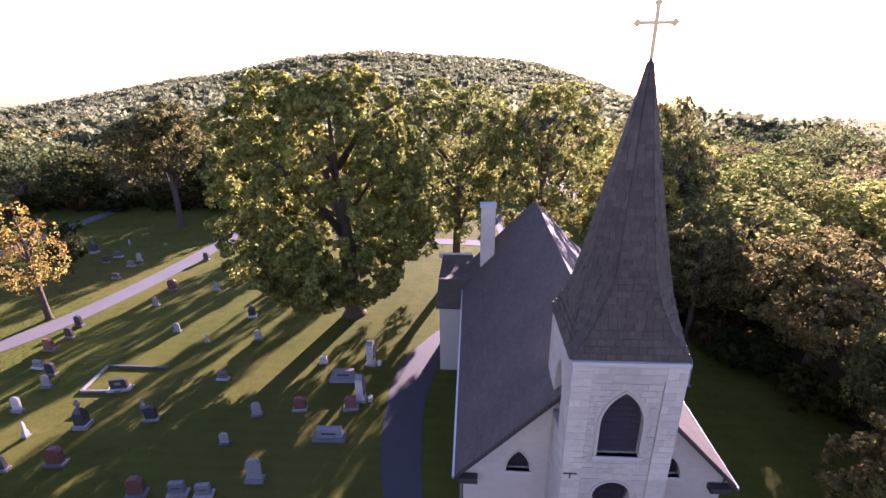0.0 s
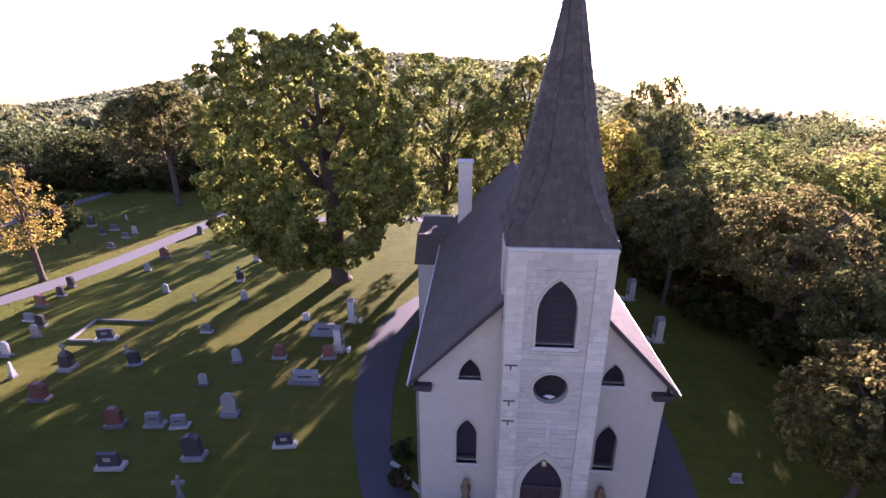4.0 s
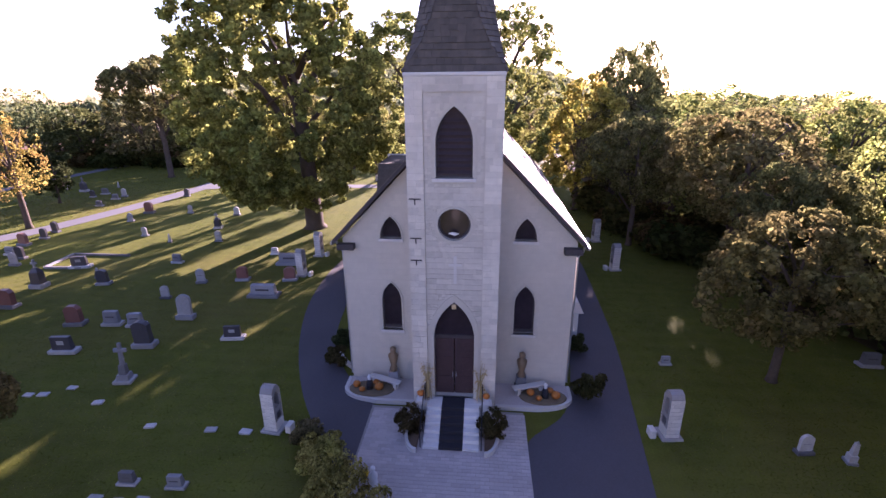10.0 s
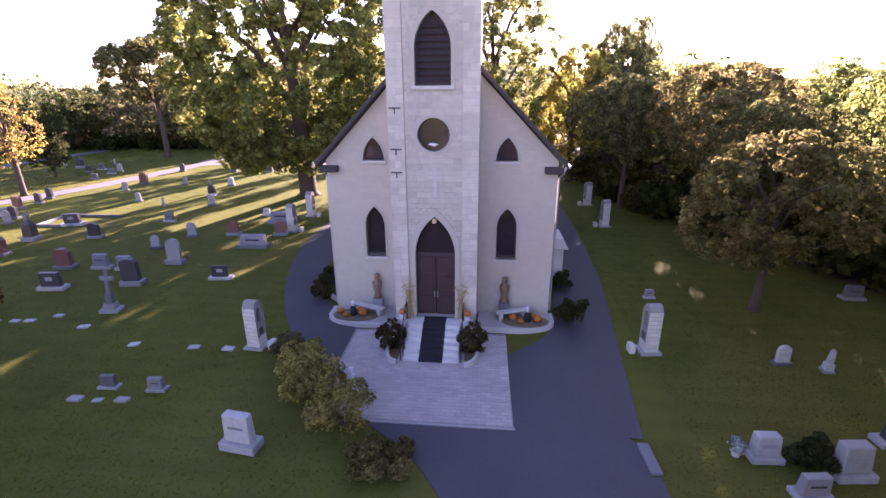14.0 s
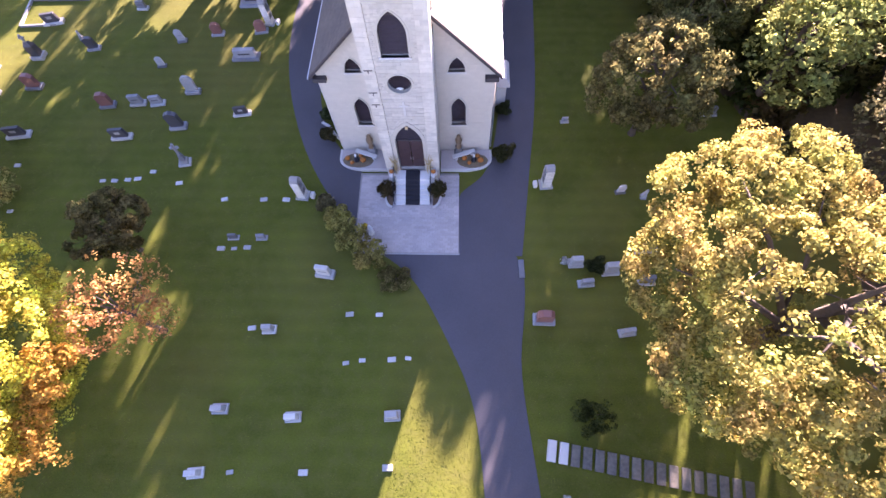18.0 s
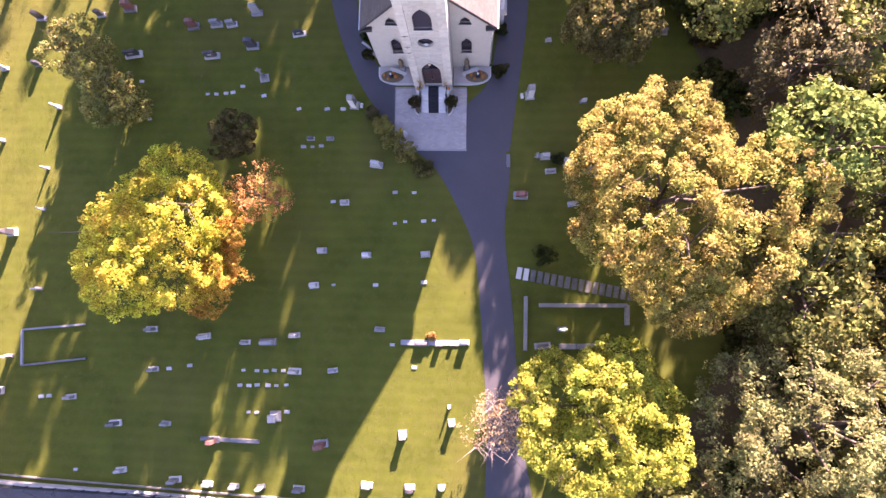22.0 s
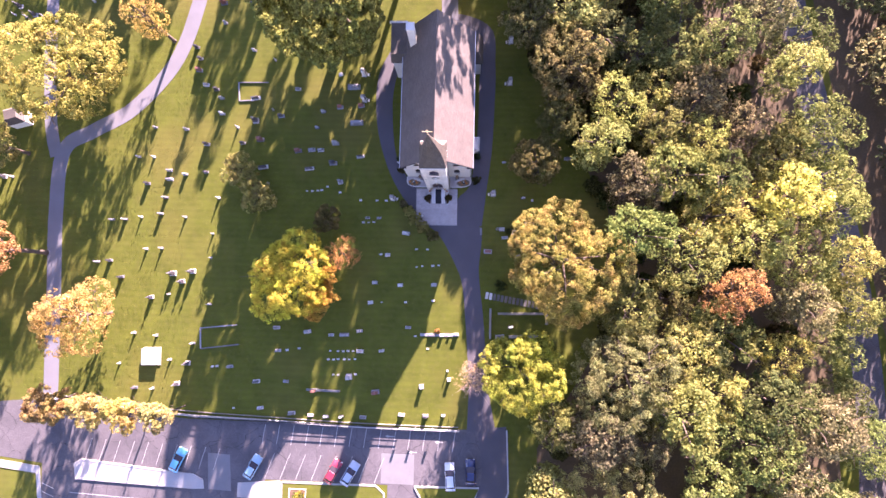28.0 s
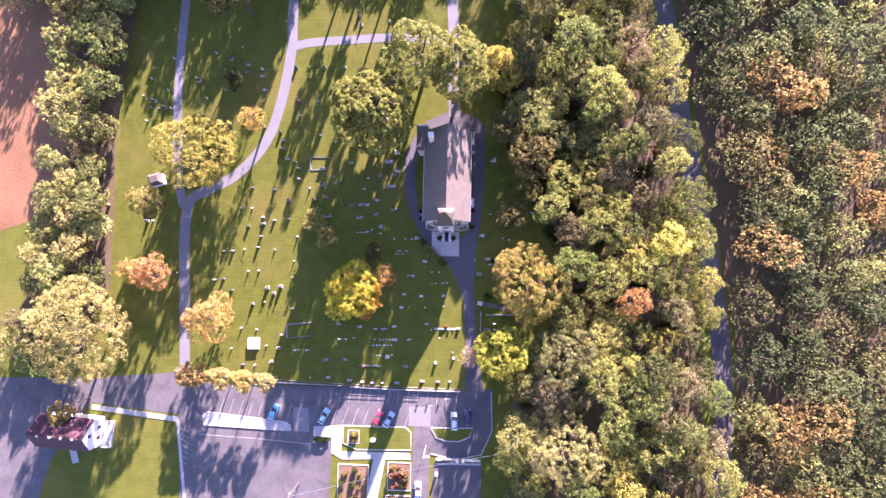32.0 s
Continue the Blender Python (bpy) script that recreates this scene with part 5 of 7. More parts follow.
def proto(kind):
    """One gravestone of a kind, with its parts, kept as the pattern for its copies."""
    e = new("gravestone")
    if kind == "tablet":
        tagged(e, "weathered upright marble tablet with a rounded top", "gravestone")
        part("base", block(-0.42, 0.42, -0.2, 0.2, 0, 0.2, bevel=0.02), GRANITE, e)
        o = [(-0.32, 0.2), (0.32, 0.2), (0.32, 0.85)] + [(0.32 * math.cos(a), 0.85 + 0.26 * math.sin(a)) for a in (0.5, 1.0, 1.57, 2.1, 2.6)] + [(-0.32, 0.85)]
        part("tablet", prism(o, 0.16), MARBLE, e, at=pose(0, -0.08, 0))
        part("inscription", block(-0.2, 0.2, -0.088, -0.083, 0.6, 0.64), GRANITE, e)
    elif kind == "slant":
        tagged(e, "grey granite gravestone on a broad base", "gravestone")
        part("base", block(-0.47, 0.47, -0.23, 0.23, 0, 0.16, bevel=0.02), MARBLE, e)
        part("die", block(-0.36, 0.36, -0.14, 0.14, 0.16, 0.76, taper=0.03, bevel=0.02), GRANITE, e)
        part("inscription", block(-0.2, 0.2, -0.132, -0.127, 0.45, 0.52), DARK_GRANITE, e)
    elif kind == "block":
        tagged(e, "pale upright granite gravestone on a square base", "gravestone")
        part("base", block(-0.46, 0.46, -0.3, 0.3, 0, 0.2, bevel=0.02), MARBLE, e)
        part("die", block(-0.36, 0.36, -0.19, 0.19, 0.2, 0.86, taper=0.03, bevel=0.025), MARBLE, e)
        part("inscription", block(-0.2, 0.2, -0.178, -0.172, 0.5, 0.62), GRANITE, e)
    elif kind == "wide":
        tagged(e, "wide double granite gravestone on a stepped base", "gravestone")
        part("base", block(-1.15, 1.15, -0.45, 0.45, 0, 0.25, bevel=0.02), GRANITE, e)
        part("die", block(-0.92, 0.92, -0.26, 0.26, 0.25, 1.0, taper=0.05, bevel=0.03), GRANITE, e)
        part("inscription", block(-0.5, 0.5, -0.252, -0.245, 0.55, 0.7), DARK_GRANITE, e)
    elif kind == "dark":
        tagged(e, "polished dark granite gravestone on a white base", "gravestone")
        part("base", block(-0.85, 0.85, -0.32, 0.32, 0, 0.2, bevel=0.02), MARBLE, e)
        part("die", block(-0.62, 0.62, -0.16, 0.16, 0.2, 0.92, taper=0.03, bevel=0.02), DARK_GRANITE, e)
        part("inscription", block(-0.22, 0.22, -0.152, -0.147, 0.5, 0.72), MARBLE, e)
    elif kind == "red":
        tagged(e, "polished red granite gravestone on a pale base", "gravestone")
        part("base", block(-0.55, 0.55, -0.3, 0.3, 0, 0.2, bevel=0.02), GRANITE, e)
        o = [(-0.4, 0.2), (0.4, 0.2), (0.4, 0.9), (0.2, 1.08), (-0.2, 1.08), (-0.4, 0.9)]
        part("die", prism(o, 0.34), RED_GRANITE, e, at=pose(0, -0.17, 0))
    elif kind == "obelisk":
        tagged(e, "tall tapering marble obelisk on a stepped base", "gravestone")
        part("base", block(-0.45, 0.45, -0.45, 0.45, 0, 0.25, bevel=0.02), GRANITE, e)
        part("pedestal", block(-0.33, 0.33, -0.33, 0.33, 0.25, 0.85, taper=0.02), MARBLE, e)
        bm = block(-0.22, 0.22, -0.22, 0.22, 0.85, 2.0, taper=0.07)
        part("shaft", bm, MARBLE, e)
        part("point", block(-0.15, 0.15, -0.15, 0.15, 2.0, 2.2, taper=0.149), MARBLE, e)
    elif kind == "cross_pillar":
        tagged(e, "dark granite pillar carrying a small cross", "gravestone")
        part("base", block(-0.46, 0.46, -0.4, 0.4, 0, 0.26, bevel=0.02), MARBLE, e)
        part("pedestal", block(-0.34, 0.34, -0.28, 0.28, 0.26, 0.95, taper=0.03), DARK_GRANITE, e)
        part("shoulder", block(-0.3, 0.3, -0.24, 0.24, 0.95, 1.2, taper=0.15), DARK_GRANITE, e)
        part("cross_shaft", block(-0.06, 0.06, -0.06, 0.06, 1.2, 1.7), GRANITE, e)
        part("cross_arm", block(-0.2, 0.2, -0.058, 0.058, 1.42, 1.54), GRANITE, e)
    elif kind == "dark_tablet":
        tagged(e, "weather-darkened granite gravestone with a shaped top", "gravestone")
        part("base", block(-0.46, 0.46, -0.24, 0.24, 0, 0.18, bevel=0.02), GRANITE, e)
        o = [(-0.34, 0.18), (0.34, 0.18), (0.33, 0.86), (0.2, 0.95), (0, 1.0), (-0.2, 0.95), (-0.33, 0.86)]
        part("die", prism(o, 0.26), DARK_GRANITE, e, at=pose(0, -0.13, 0))
    elif kind == "monument":
        tagged(e, "large white marble family monument on stepped plinths", "gravestone")
        part("plinth", block(-0.8, 0.8, -0.75, 0.75, 0, 0.25, bevel=0.02), GRANITE, e)
        part("base", block(-0.62, 0.62, -0.58, 0.58, 0.25, 0.55, bevel=0.02), MARBLE, e)
        part("die", block(-0.5, 0.5, -0.46, 0.46, 0.55, 1.65, taper=0.03), MARBLE, e)
        part("cap", block(-0.6, 0.6, -0.56, 0.56, 1.65, 1.95, taper=0.1), MARBLE, e)
    elif kind == "flat":
        tagged(e, "small flush stone marker in the grass", "grave marker")
        part("marker", block(-0.33, 0.33, -0.2, 0.2, -0.05, 0.1, bevel=0.015), MARBLE, e)
    return e


def stone(kind, x, y, scale=None, turn=None):
    """A gravestone of a kind, a little turned, tilted and sized by chance."""
    k = (scale or rg.uniform(0.85, 1.2)) * {"monument": 0.72, "flat": 0.85, "block": 0.8}.get(kind, 1.0)
    if kind == "slant" and y > -3 and scale is None:
        kind = rg.choice(("slant", "slant", "dark_tablet", "red"))
    elif kind == "obelisk" and scale is None:
        kind = rg.choice(("obelisk", "obelisk", "cross_pillar"))
    elif kind == "tablet" and scale is None:
        kind = rg.choice(("tablet", "tablet", "dark_tablet"))
    a = rg.uniform(-7, 7) + 3 if turn is None else turn
    m = pose(x, y, float(ground_z(x, y)), rg.uniform(-2, 2), rg.uniform(-2, 2), a) @ Matrix.Diagonal((k, k, k * rg.uniform(0.9, 1.15), 1))
    if kind not in STONE:
        STONE[kind] = tagged(proto(kind), group="graves")
        STONE[kind].matrix_world = m
        return STONE[kind]
    return copy_thing(STONE[kind], m)


big = stone("tablet", -20.3, 6.9, 1.0)
stone("tablet", -20.4, 6.4, 1.55, 4)
big.matrix_world = pose(-24.2, 9.6, 0, 0, 0, 5)
stone("wide", -16.4, 10.6, 1.1, 2)
hs = thing("gravestone", "tall pale slab gravestone on a deep base", "gravestone", pose(-6.1, -11.0, 0, 0, 0, -8), group="graves")
part("base", block(-0.7, 0.7, -0.35, 0.35, 0, 0.35, bevel=0.03), MARBLE, hs)
part("slab", block(-0.52, 0.52, -0.2, 0.2, 0.35, 1.45, taper=0.03, bevel=0.03), MARBLE, hs)
part("inscription", block(-0.3, 0.3, -0.19, -0.183, 0.9, 1.0), GRANITE, hs)
stone("wide", -17.2, 17.8, 1.0, 2)
for x, y, k in ((12.1, -9.95, 1.5), (14.5, -10.5, 1.4)):
    stone("block", x, y, k, 4)
for x, y, k in ((12.7, -11.5, 1.25), (16.9, -11.3, 1.1), (24.4, 3.8, 1.1), (15.1, -15.0, 1.0), (12.4, 3.0, 0.6)):
    stone("slant", x, y, k)
stone("tablet", 16.1, -3.9, 0.95, 8)
stone("obelisk", 17.8, -4.3, 0.5, -5)
stone("dark", 17.3, -8.8, 1.0, 6)
wf = thing("flower_pot", "pot of white flowers beside a gravestone", "flower pot", pose(11.25, -9.9, 0))
bm = bmesh.new()
tube(bm, [(0, 0, 0), (0, 0, 0.22)], [0.13, 0.17], 10)
part("pot", bm, LIME_TRIM, wf)
c = new("blossom", crown_mesh(63, 0.3, 0.22, 500, 0.08, tuft=0.1))
c.parent, c.location, c.color = wf, (0, 0, 0.42), (0.75, 0.74, 0.7, 1)
lg = thing("ledger_stone", "narrow flat ledger stone beside the drive", "gravestone", pose(8.2, -10.4, 0, 0, 0, 2), group="graves")
part("slab", block(-0.2, 0.2, -0.7, 0.7, 0, 0.14, bevel=0.02), GRANITE, lg)
# dove in the round window
bm = bmesh.new()
tube(bm, [(-0.24, 0, 0.02), (-0.1, 0, 0.04), (0.05, 0, 0.0), (0.25, 0, 0.03)], [0.01, 0.06, 0.09, 0.01], 8)
part("window_ornament", bm, WHITE_PAINT, church, "white carved ornament in the round window", at=pose(-0.02, TF + 0.05, 9.72), smooth=True)
gc = thing("cross_monument", "tall carved stone cross on a white stepped base", "gravestone", pose(-19.2, -1.2, 0, 0, 4, 12) @ Matrix.Diagonal((0.66, 0.7, 0.86, 1)))
part("plinth", block(-0.75, 0.75, -0.6, 0.6, 0, 0.22, bevel=0.02), MARBLE, gc)
part("base", block(-0.5, 0.5, -0.42, 0.42, 0.22, 0.6, taper=0.05), GRANITE, gc)
part("pedestal", block(-0.3, 0.3, -0.26, 0.26, 0.6, 1.3, taper=0.05), GRANITE, gc)
part("shaft", block(-0.16, 0.16, -0.12, 0.12, 1.3, 2.9, taper=0.03), GRANITE, gc)
part("crossbar", block(-0.5, 0.5, -0.1, 0.1, 2.25, 2.5), GRANITE, gc)
tb = thing("table_tomb", "broad white stone table tomb in the sunlit grass", "tomb", pose(-54.6, -35.6, 0, 0, 0, 2))
part("plinth", block(-1.7, 1.7, -1.7, 1.7, 0, 0.2), MARBLE, tb)
part("chest", block(-1.3, 1.3, -1.3, 1.3, 0.2, 0.8), MARBLE, tb)
part("top", block(-1.55, 1.55, -1.55, 1.55, 0.8, 1.0, bevel=0.03), MARBLE, tb)
# kerbed family plots
for nm, ln in (("grave_plot", [(-38.2, -29.2), (-45.4, -30.0), (-45.1, -33.9), (-37.7, -32.9)]), ("grave_plot", [(-34.5, 18.8), (-40.6, 18.8), (-40.2, 15.0), (-36.6, 15.2)])):
    pl = thing(nm, "family plot edged with low grey stone kerbs", "grave plot", pose(0, 0, 0), group="kerbed plots")
    for a, b in zip(ln, ln[1:]):
        kerb(pl, [a, b], 0.2, 0, 0.2, GRANITE)
pl = thing("grave_plot", "row of graves behind one long low kerb", "grave plot", pose(0, 0, 0), group="kerbed plots")
kerb(pl, [(-24.1, -40.9), (-17.7, -41.0)], 0.35, 0, 0.3, GRANITE)
pl = thing("grave_plot", "row of graves on one long low stone footing", "grave plot", pose(0, 0, 0), group="kerbed plots")
kerb(pl, [(-2.9, -30.1), (4.0, -30.0)], 0.55, 0, 0.12, GRANITE, "footing")
# walled plot and stone steps down to the woods
wp = thing("walled_plot", "sunken grave plot bounded by low stone walls", "grave plot", pose(0, 0, 0))
for a, b, w, h in (((10.2, -24.9), (10.2, -30.5), 0.35, 0.5), ((11.6, -25.8), (20.6, -25.6), 0.4, 0.45), ((20.6, -25.6), (20.6, -27.6), 0.4, 0.45), ((13.7, -30.0), (15.4, -29.95), 0.5, 0.45), ((15.5, -29.95), (17.2, -29.85), 0.5, 0.42), ((17.3, -29.85), (19, -29.7), 0.5, 0.45)):
    kerb(wp, [a, b], w, 0, h, OLD_STONE, "wall")
WORN_STEP = material("worn_step", (0.105, 0.094, 0.075), 0.9, vary=0.4, fine=5, coarse=0.9, bump=0.4, tint=(0.16, 0.145, 0.12), random_tone=0.2)
sw = thing("stone_stairs", "long flight of worn stone steps beside the drive", "stairs", pose(0, 0, 0))
for k in range(17):
    x, y = 9.5 + 0.72 * k, -22.5 - 0.125 * k
    part("tread", block(-0.26, 0.26, -0.62, 0.62, -0.06, 0.30 - 0.012 * k - (0.08 if k > 1 else 0), bevel=0.02), WORN_STEP if k > 1 else LIME_TRIM, sw, at=pose(x, y, 0, 0, 0, -9))

# ---- car park ----
YELLOW_LINE = material("stall_paint", (0.36, 0.35, 0.33), 0.8, vary=0.3, fine=6, coarse=1.5, bump=0.05)
lw = thing("retaining_wall", "low concrete wall between graves and car park", "wall", pose(0, 0, 0))
kerb(lw, smooth_line([(-77, -43.9), (-62, -45.2), (-46.0, -46.4), (-30.8, -46.8), (-14.1, -47.3), (4.8, -47.4)], 5), 0.24, 0, 0.55, CONCRETE, "wall")
kerb(lw, smooth_line([(-77, -43.2), (-62, -44.5), (-46.0, -45.7), (-30.8, -46.2), (-14.1, -46.7), (4.6, -46.8)], 5), 0.14, 0, 0.2, OLD_STONE, "gravel_strip")
fence = thing("fence", "dark low metal rail on the car park wall", "fence", pose(0, 0, 0))
for k in range(26):
    x = -46 + 1.6 * k
    y = -46.55 - 0.02 * k
    part("post", block(x - 0.05, x + 0.05, y - 0.05, y + 0.05, 0.5, 1.15), IRON, fence)
kerb(fence, [(-46, -46.55), (-26, -46.8), (-6, -47.05)], 0.09, 1.05, 1.15, IRON, "rail")
kerb(fence, [(-46, -46.55), (-26, -46.8), (-6, -47.05)], 0.07, 0.75, 0.82, IRON, "rail")


def island(outline, label, kerb_mat=CONCRETE, top=GRASS, z=0.16):
    e = thing("island", label, "traffic island", pose(0, 0, 0), group="islands of the car park")
    part("turf", prism(outline, z, "z"), top, e)
    kerb(e, outline + outline[:1], 0.3, 0, z + 0.05, CONCRETE)
    return e


island([(-28.0, -57.9), (-10.4, -57.8), (-8.8, -59.2), (-8.7, -64.0), (-24.0, -64.3), (-27.9, -62.6)], "mown grass island with a concrete kerb")
island([(-3.2, -57.7), (8.6, -57.4), (7.6, -59.9), (4.6, -61.2), (1.2, -61.2), (-1.6, -60.4)], "small half-round grass island")
island([(-68.4, -56.2), (-67.2, -55.4), (-45, -57.3), (-43.2, -58.2), (-42.9, -59.6), (-45.0, -59.7), (-68.0, -58.9)], "long concrete walk beside the stalls", top=CONCRETE)
walkway = thing("walkway", "pale concrete walk to the garden", "walkway", pose(0, 0, 0), kind="structure")
for o in ([(-36.4, -58.4), (-28.3, -57.7), (-28.3, -65), (-9.0, -64.8), (-8.6, -66.6), (-15.8, -66.8), (-18.2, -80), (-21.4, -80), (-19.2, -66.8), (-28, -67.2), (-31.2, -65.5), (-31.2, -61.2), (-36.4, -61.0)],
          [(-101, -54.2), (-75.4, -57.0), (-75.2, -58.4), (-101, -55.6)], [(-76.0, -58.4), (-75.2, -58.4), (-72, -80), (-72.8, -80)], [(-108.5, -62), (-106.6, -61.4), (-103.6, -70.5), (-105.4, -71)]):
    bm = prism(o, 0.1, "z")
    part("slab", bm, CONCRETE, walkway)
mk = thing("lane_marking", "faded white stall lines painted on the asphalt", "marking", pose(0, 0, 0), kind="structure")
for k in range(8):
    x = -31.4 + 2.95 * k
    bm = prism([(x, -57.4), (x + 0.1, -57.4), (x + 1.8, -52.8), (x + 1.7, -52.8)], 0.004, "z")
    part("stall_line", bm, YELLOW_LINE, mk, at=pose(0, 0, 0.026))
for k in range(14):
    x = -32.2 + 2.75 * k
    bm = prism([(x, -51.2), (x + 0.1, -51.2), (x + 0.6, -47.6), (x + 0.5, -47.6)], 0.004, "z")
    part("stall_line", bm, YELLOW_LINE, mk, at=pose(0, 0, 0.026))
for k in range(10):
    x = -66.5 + 2.8 * k
    bm = prism([(x, -55.4 - 0.1 * k), (x + 0.1, -55.4 - 0.1 * k), (x + 1.2, -51.4 - 0.1 * k), (x + 1.1, -51.4 - 0.1 * k)], 0.004, "z")
    part("stall_line", bm, YELLOW_LINE, mk, at=pose(0, 0, 0.026))
for k in range(7):
    bm = prism([(-74.8 + 0.05 * k, -60 - 1.5 * k), (-72.2, -61 - 1.5 * k), (-72.2, -61.12 - 1.5 * k), (-74.8 + 0.05 * k, -60.12 - 1.5 * k)], 0.004, "z")
    part("hatch_line", bm, YELLOW_LINE, mk, at=pose(0, 0, 0.026))
kerb(mk, [(-69, -61.6), (-52, -62.3), (-37, -63.3)], 0.14, 0.02, 0.027, YELLOW_LINE, "long_line")
kerb(mk, [(13.5, -47), (13.9, -58), (11.0, -64.6), (4, -66.2), (-3.2, -64.8)], 0.25, 0.0, 0.18, CONCRETE, "lot_kerb")
patchm = material("asphalt_patch", (0.17, 0.165, 0.165), 0.85, vary=0.2, fine=8, coarse=0.4, bump=0.15)
part("patch", prism([(-42.5, -53.2), (-38.2, -53.4), (-37.6, -60.0), (-42.0, -59.8)], 0.004, "z"), patchm, mk, at=pose(0, 0, 0.024))
bm = prism([(-9.5, -57.4), (-3.4, -57.4), (-3.4, -52), (-9.5, -52)], 0.004, "z")
part("patch", bm, patchm, mk, at=pose(0, 0, 0.024))
for x, y in ((-8.0, -48.9), (1.2, -49.6), (-3.6, -51.6)):
    bm = prism([(-0.7, 0.08), (0.3, 0.08), (0.3, 0.3), (0.9, 0), (0.3, -0.3), (0.3, -0.08), (-0.7, -0.08)], 0.004, "z")
    part("arrow", bm, YELLOW_LINE, mk, at=pose(x, y, 0.03, 0, 0, 180))

CAR_PAINT = {}


def car(x, y, heading, colour, label, length=4.7, tall=1.46):
    """A parked car: shaped body, glass, four wheels, lights."""
    if colour not in CAR_PAINT:
        CAR_PAINT[colour] = material("car_paint", colour, 0.25, vary=0.05, fine=30, bump=0.0, spec=0.6)
        CAR_PAINT[colour].node_tree.nodes["Principled BSDF"].inputs["Coat Weight"].default_value = 0.6
    e = thing("car", label, "car", pose(x, y, 0.025, 0, 0, heading), group="parked cars")
    L2, w = length / 2, 0.88
    prof = [(-L2, 0.35), (-L2 + 0.05, 0.85), (-L2 + 0.7, 0.95), (L2 - 1.25, 0.93), (L2 - 0.15, 0.78), (L2, 0.4)]
    bm = bmesh.new()
    a = [bm.verts.new((-w, p, z)) for p, z in prof]
    b = [bm.verts.new((w, p, z)) for p, z in prof]
    bm.faces.new(a)
    bm.faces.new(b)
    for i in range(len(a)):
        j = (i + 1) % len(a)
        bm.faces.new((a[i], a[j], b[j], b[i]))
    bmesh.ops.recalc_face_normals(bm, faces=bm.faces)
    bmesh.ops.bevel(bm, geom=bm.edges[:], offset=0.07, segments=2, affect="EDGES")
    part("body", bm, CAR_PAINT[colour], e, smooth=True)
    bm = bmesh.new()
    lo = [(-0.8, -L2 + 0.5), (0.8, -L2 + 0.5), (0.8, L2 - 1.3), (-0.8, L2 - 1.3)]
    hi = [(-0.6, -L2 + 1.1), (0.6, -L2 + 1.1), (0.6, L2 - 2.2), (-0.6, L2 - 2.2)]
    a = [bm.verts.new((u, v, 0.92)) for u, v in lo]
    b = [bm.verts.new((u, v, tall - 0.05)) for u, v in hi]
    for i in range(4):
        bm.faces.new((a[i], a[(i + 1) % 4], b[(i + 1) % 4], b[i]))
    bm.faces.new(b)
    part("window_glass", bm, GLASS, e)
    part("roof", block(-0.62, 0.62, -L2 + 1.05, L2 - 2.15, tall - 0.06, tall, bevel=0.02), CAR_PAINT[colour], e)
    for sx in (-1, 1):
        for yy in (-L2 + 0.85, L2 - 0.9):
            bm = bmesh.new()
            bmesh.ops.create_cone(bm, cap_ends=True, segments=16, radius1=0.33, radius2=0.33, depth=0.22)
            wheel = part("wheel", bm, DARK_CLOTH, e, at=pose(sx * 0.8, yy, 0.33, 0, 90, 0))
            bm = bmesh.new()
            bmesh.ops.create_cone(bm, cap_ends=True, segments=12, radius1=0.2, radius2=0.2, depth=0.235)
            part("rim", bm, METAL, wheel)
        part("headlight", block(min(sx * 0.5, sx * 0.8), max(sx * 0.5, sx * 0.8), L2 - 0.12, L2 - 0.01, 0.6, 0.74), LIME_TRIM, e)
        part("tail_light", block(min(sx * 0.5, sx * 0.8), max(sx * 0.5, sx * 0.8), -L2 + 0.0, -L2 + 0.09, 0.62, 0.8), RED_GRANITE, e)
        part("mirror", block(min(sx * 0.86, sx * 1.02), max(sx * 0.86, sx * 1.02), L2 - 1.75, L2 - 1.6, 0.92, 1.05), CAR_PAINT[colour], e)


car(-47.8, -54.5, -24, (0.10, 0.42, 0.62), "light blue saloon car parked beside the walk")
car(-33.4, -55.2, -28, (0.25, 0.42, 0.52), "pale blue car with a dark roof in a stall")
car(-18.3, -55.4, -28, (0.30, 0.03, 0.05), "dark red car parked at the grass island")
car(-15.1, -55.6, -30, (0.38, 0.46, 0.55), "silver blue car parked at the grass island")
car(3.3, -55.4, 4, (0.62, 0.66, 0.70), "white estate car parked at the small island", 5.1, 1.65)
car(7.0, -54.4, 2, (0.02, 0.03, 0.09), "dark blue car standing in the shade", 4.6, 1.5)
car(-6.4, -74.5, 0, (0.55, 0.62, 0.72), "white car on the garden drive", 4.6, 1.5)

# flagpole, signs, poles and wires
FLAG_RED = material("flag_red", (0.5, 0.03, 0.05), 0.8, vary=0.1, fine=10)
FLAG_BLUE = material("flag_blue", (0.03, 0.05, 0.25), 0.8, vary=0.1, fine=10)
fp = thing("flagpole", "white flagpole with a drooping striped flag", "flagpole", pose(-4.6, -62.6, 0))
bm = bmesh.new()
tube(bm, [(0, 0, 0), (0, 0, 9.0)], [0.07, 0.04], 8)
part("pole", bm, WHITE_PAINT, fp)
for k in range(7):
    bm = bmesh.new()
    v = [bm.verts.new((0.06 + 0.3 * j, 0.12 * math.sin(j * 1.1 + k * 0.15), 8.8 - 0.17 * k - 0.12 * j - 0.17 * q)) for q in (0, 1) for j in range(6)]
    for j in range(5):
        bm.faces.new((v[j], v[j + 1], v[j + 7], v[j + 6]))
    part("stripe", bm, FLAG_RED if k % 2 == 0 else WHITE_PAINT, fp)
bm = bmesh.new()
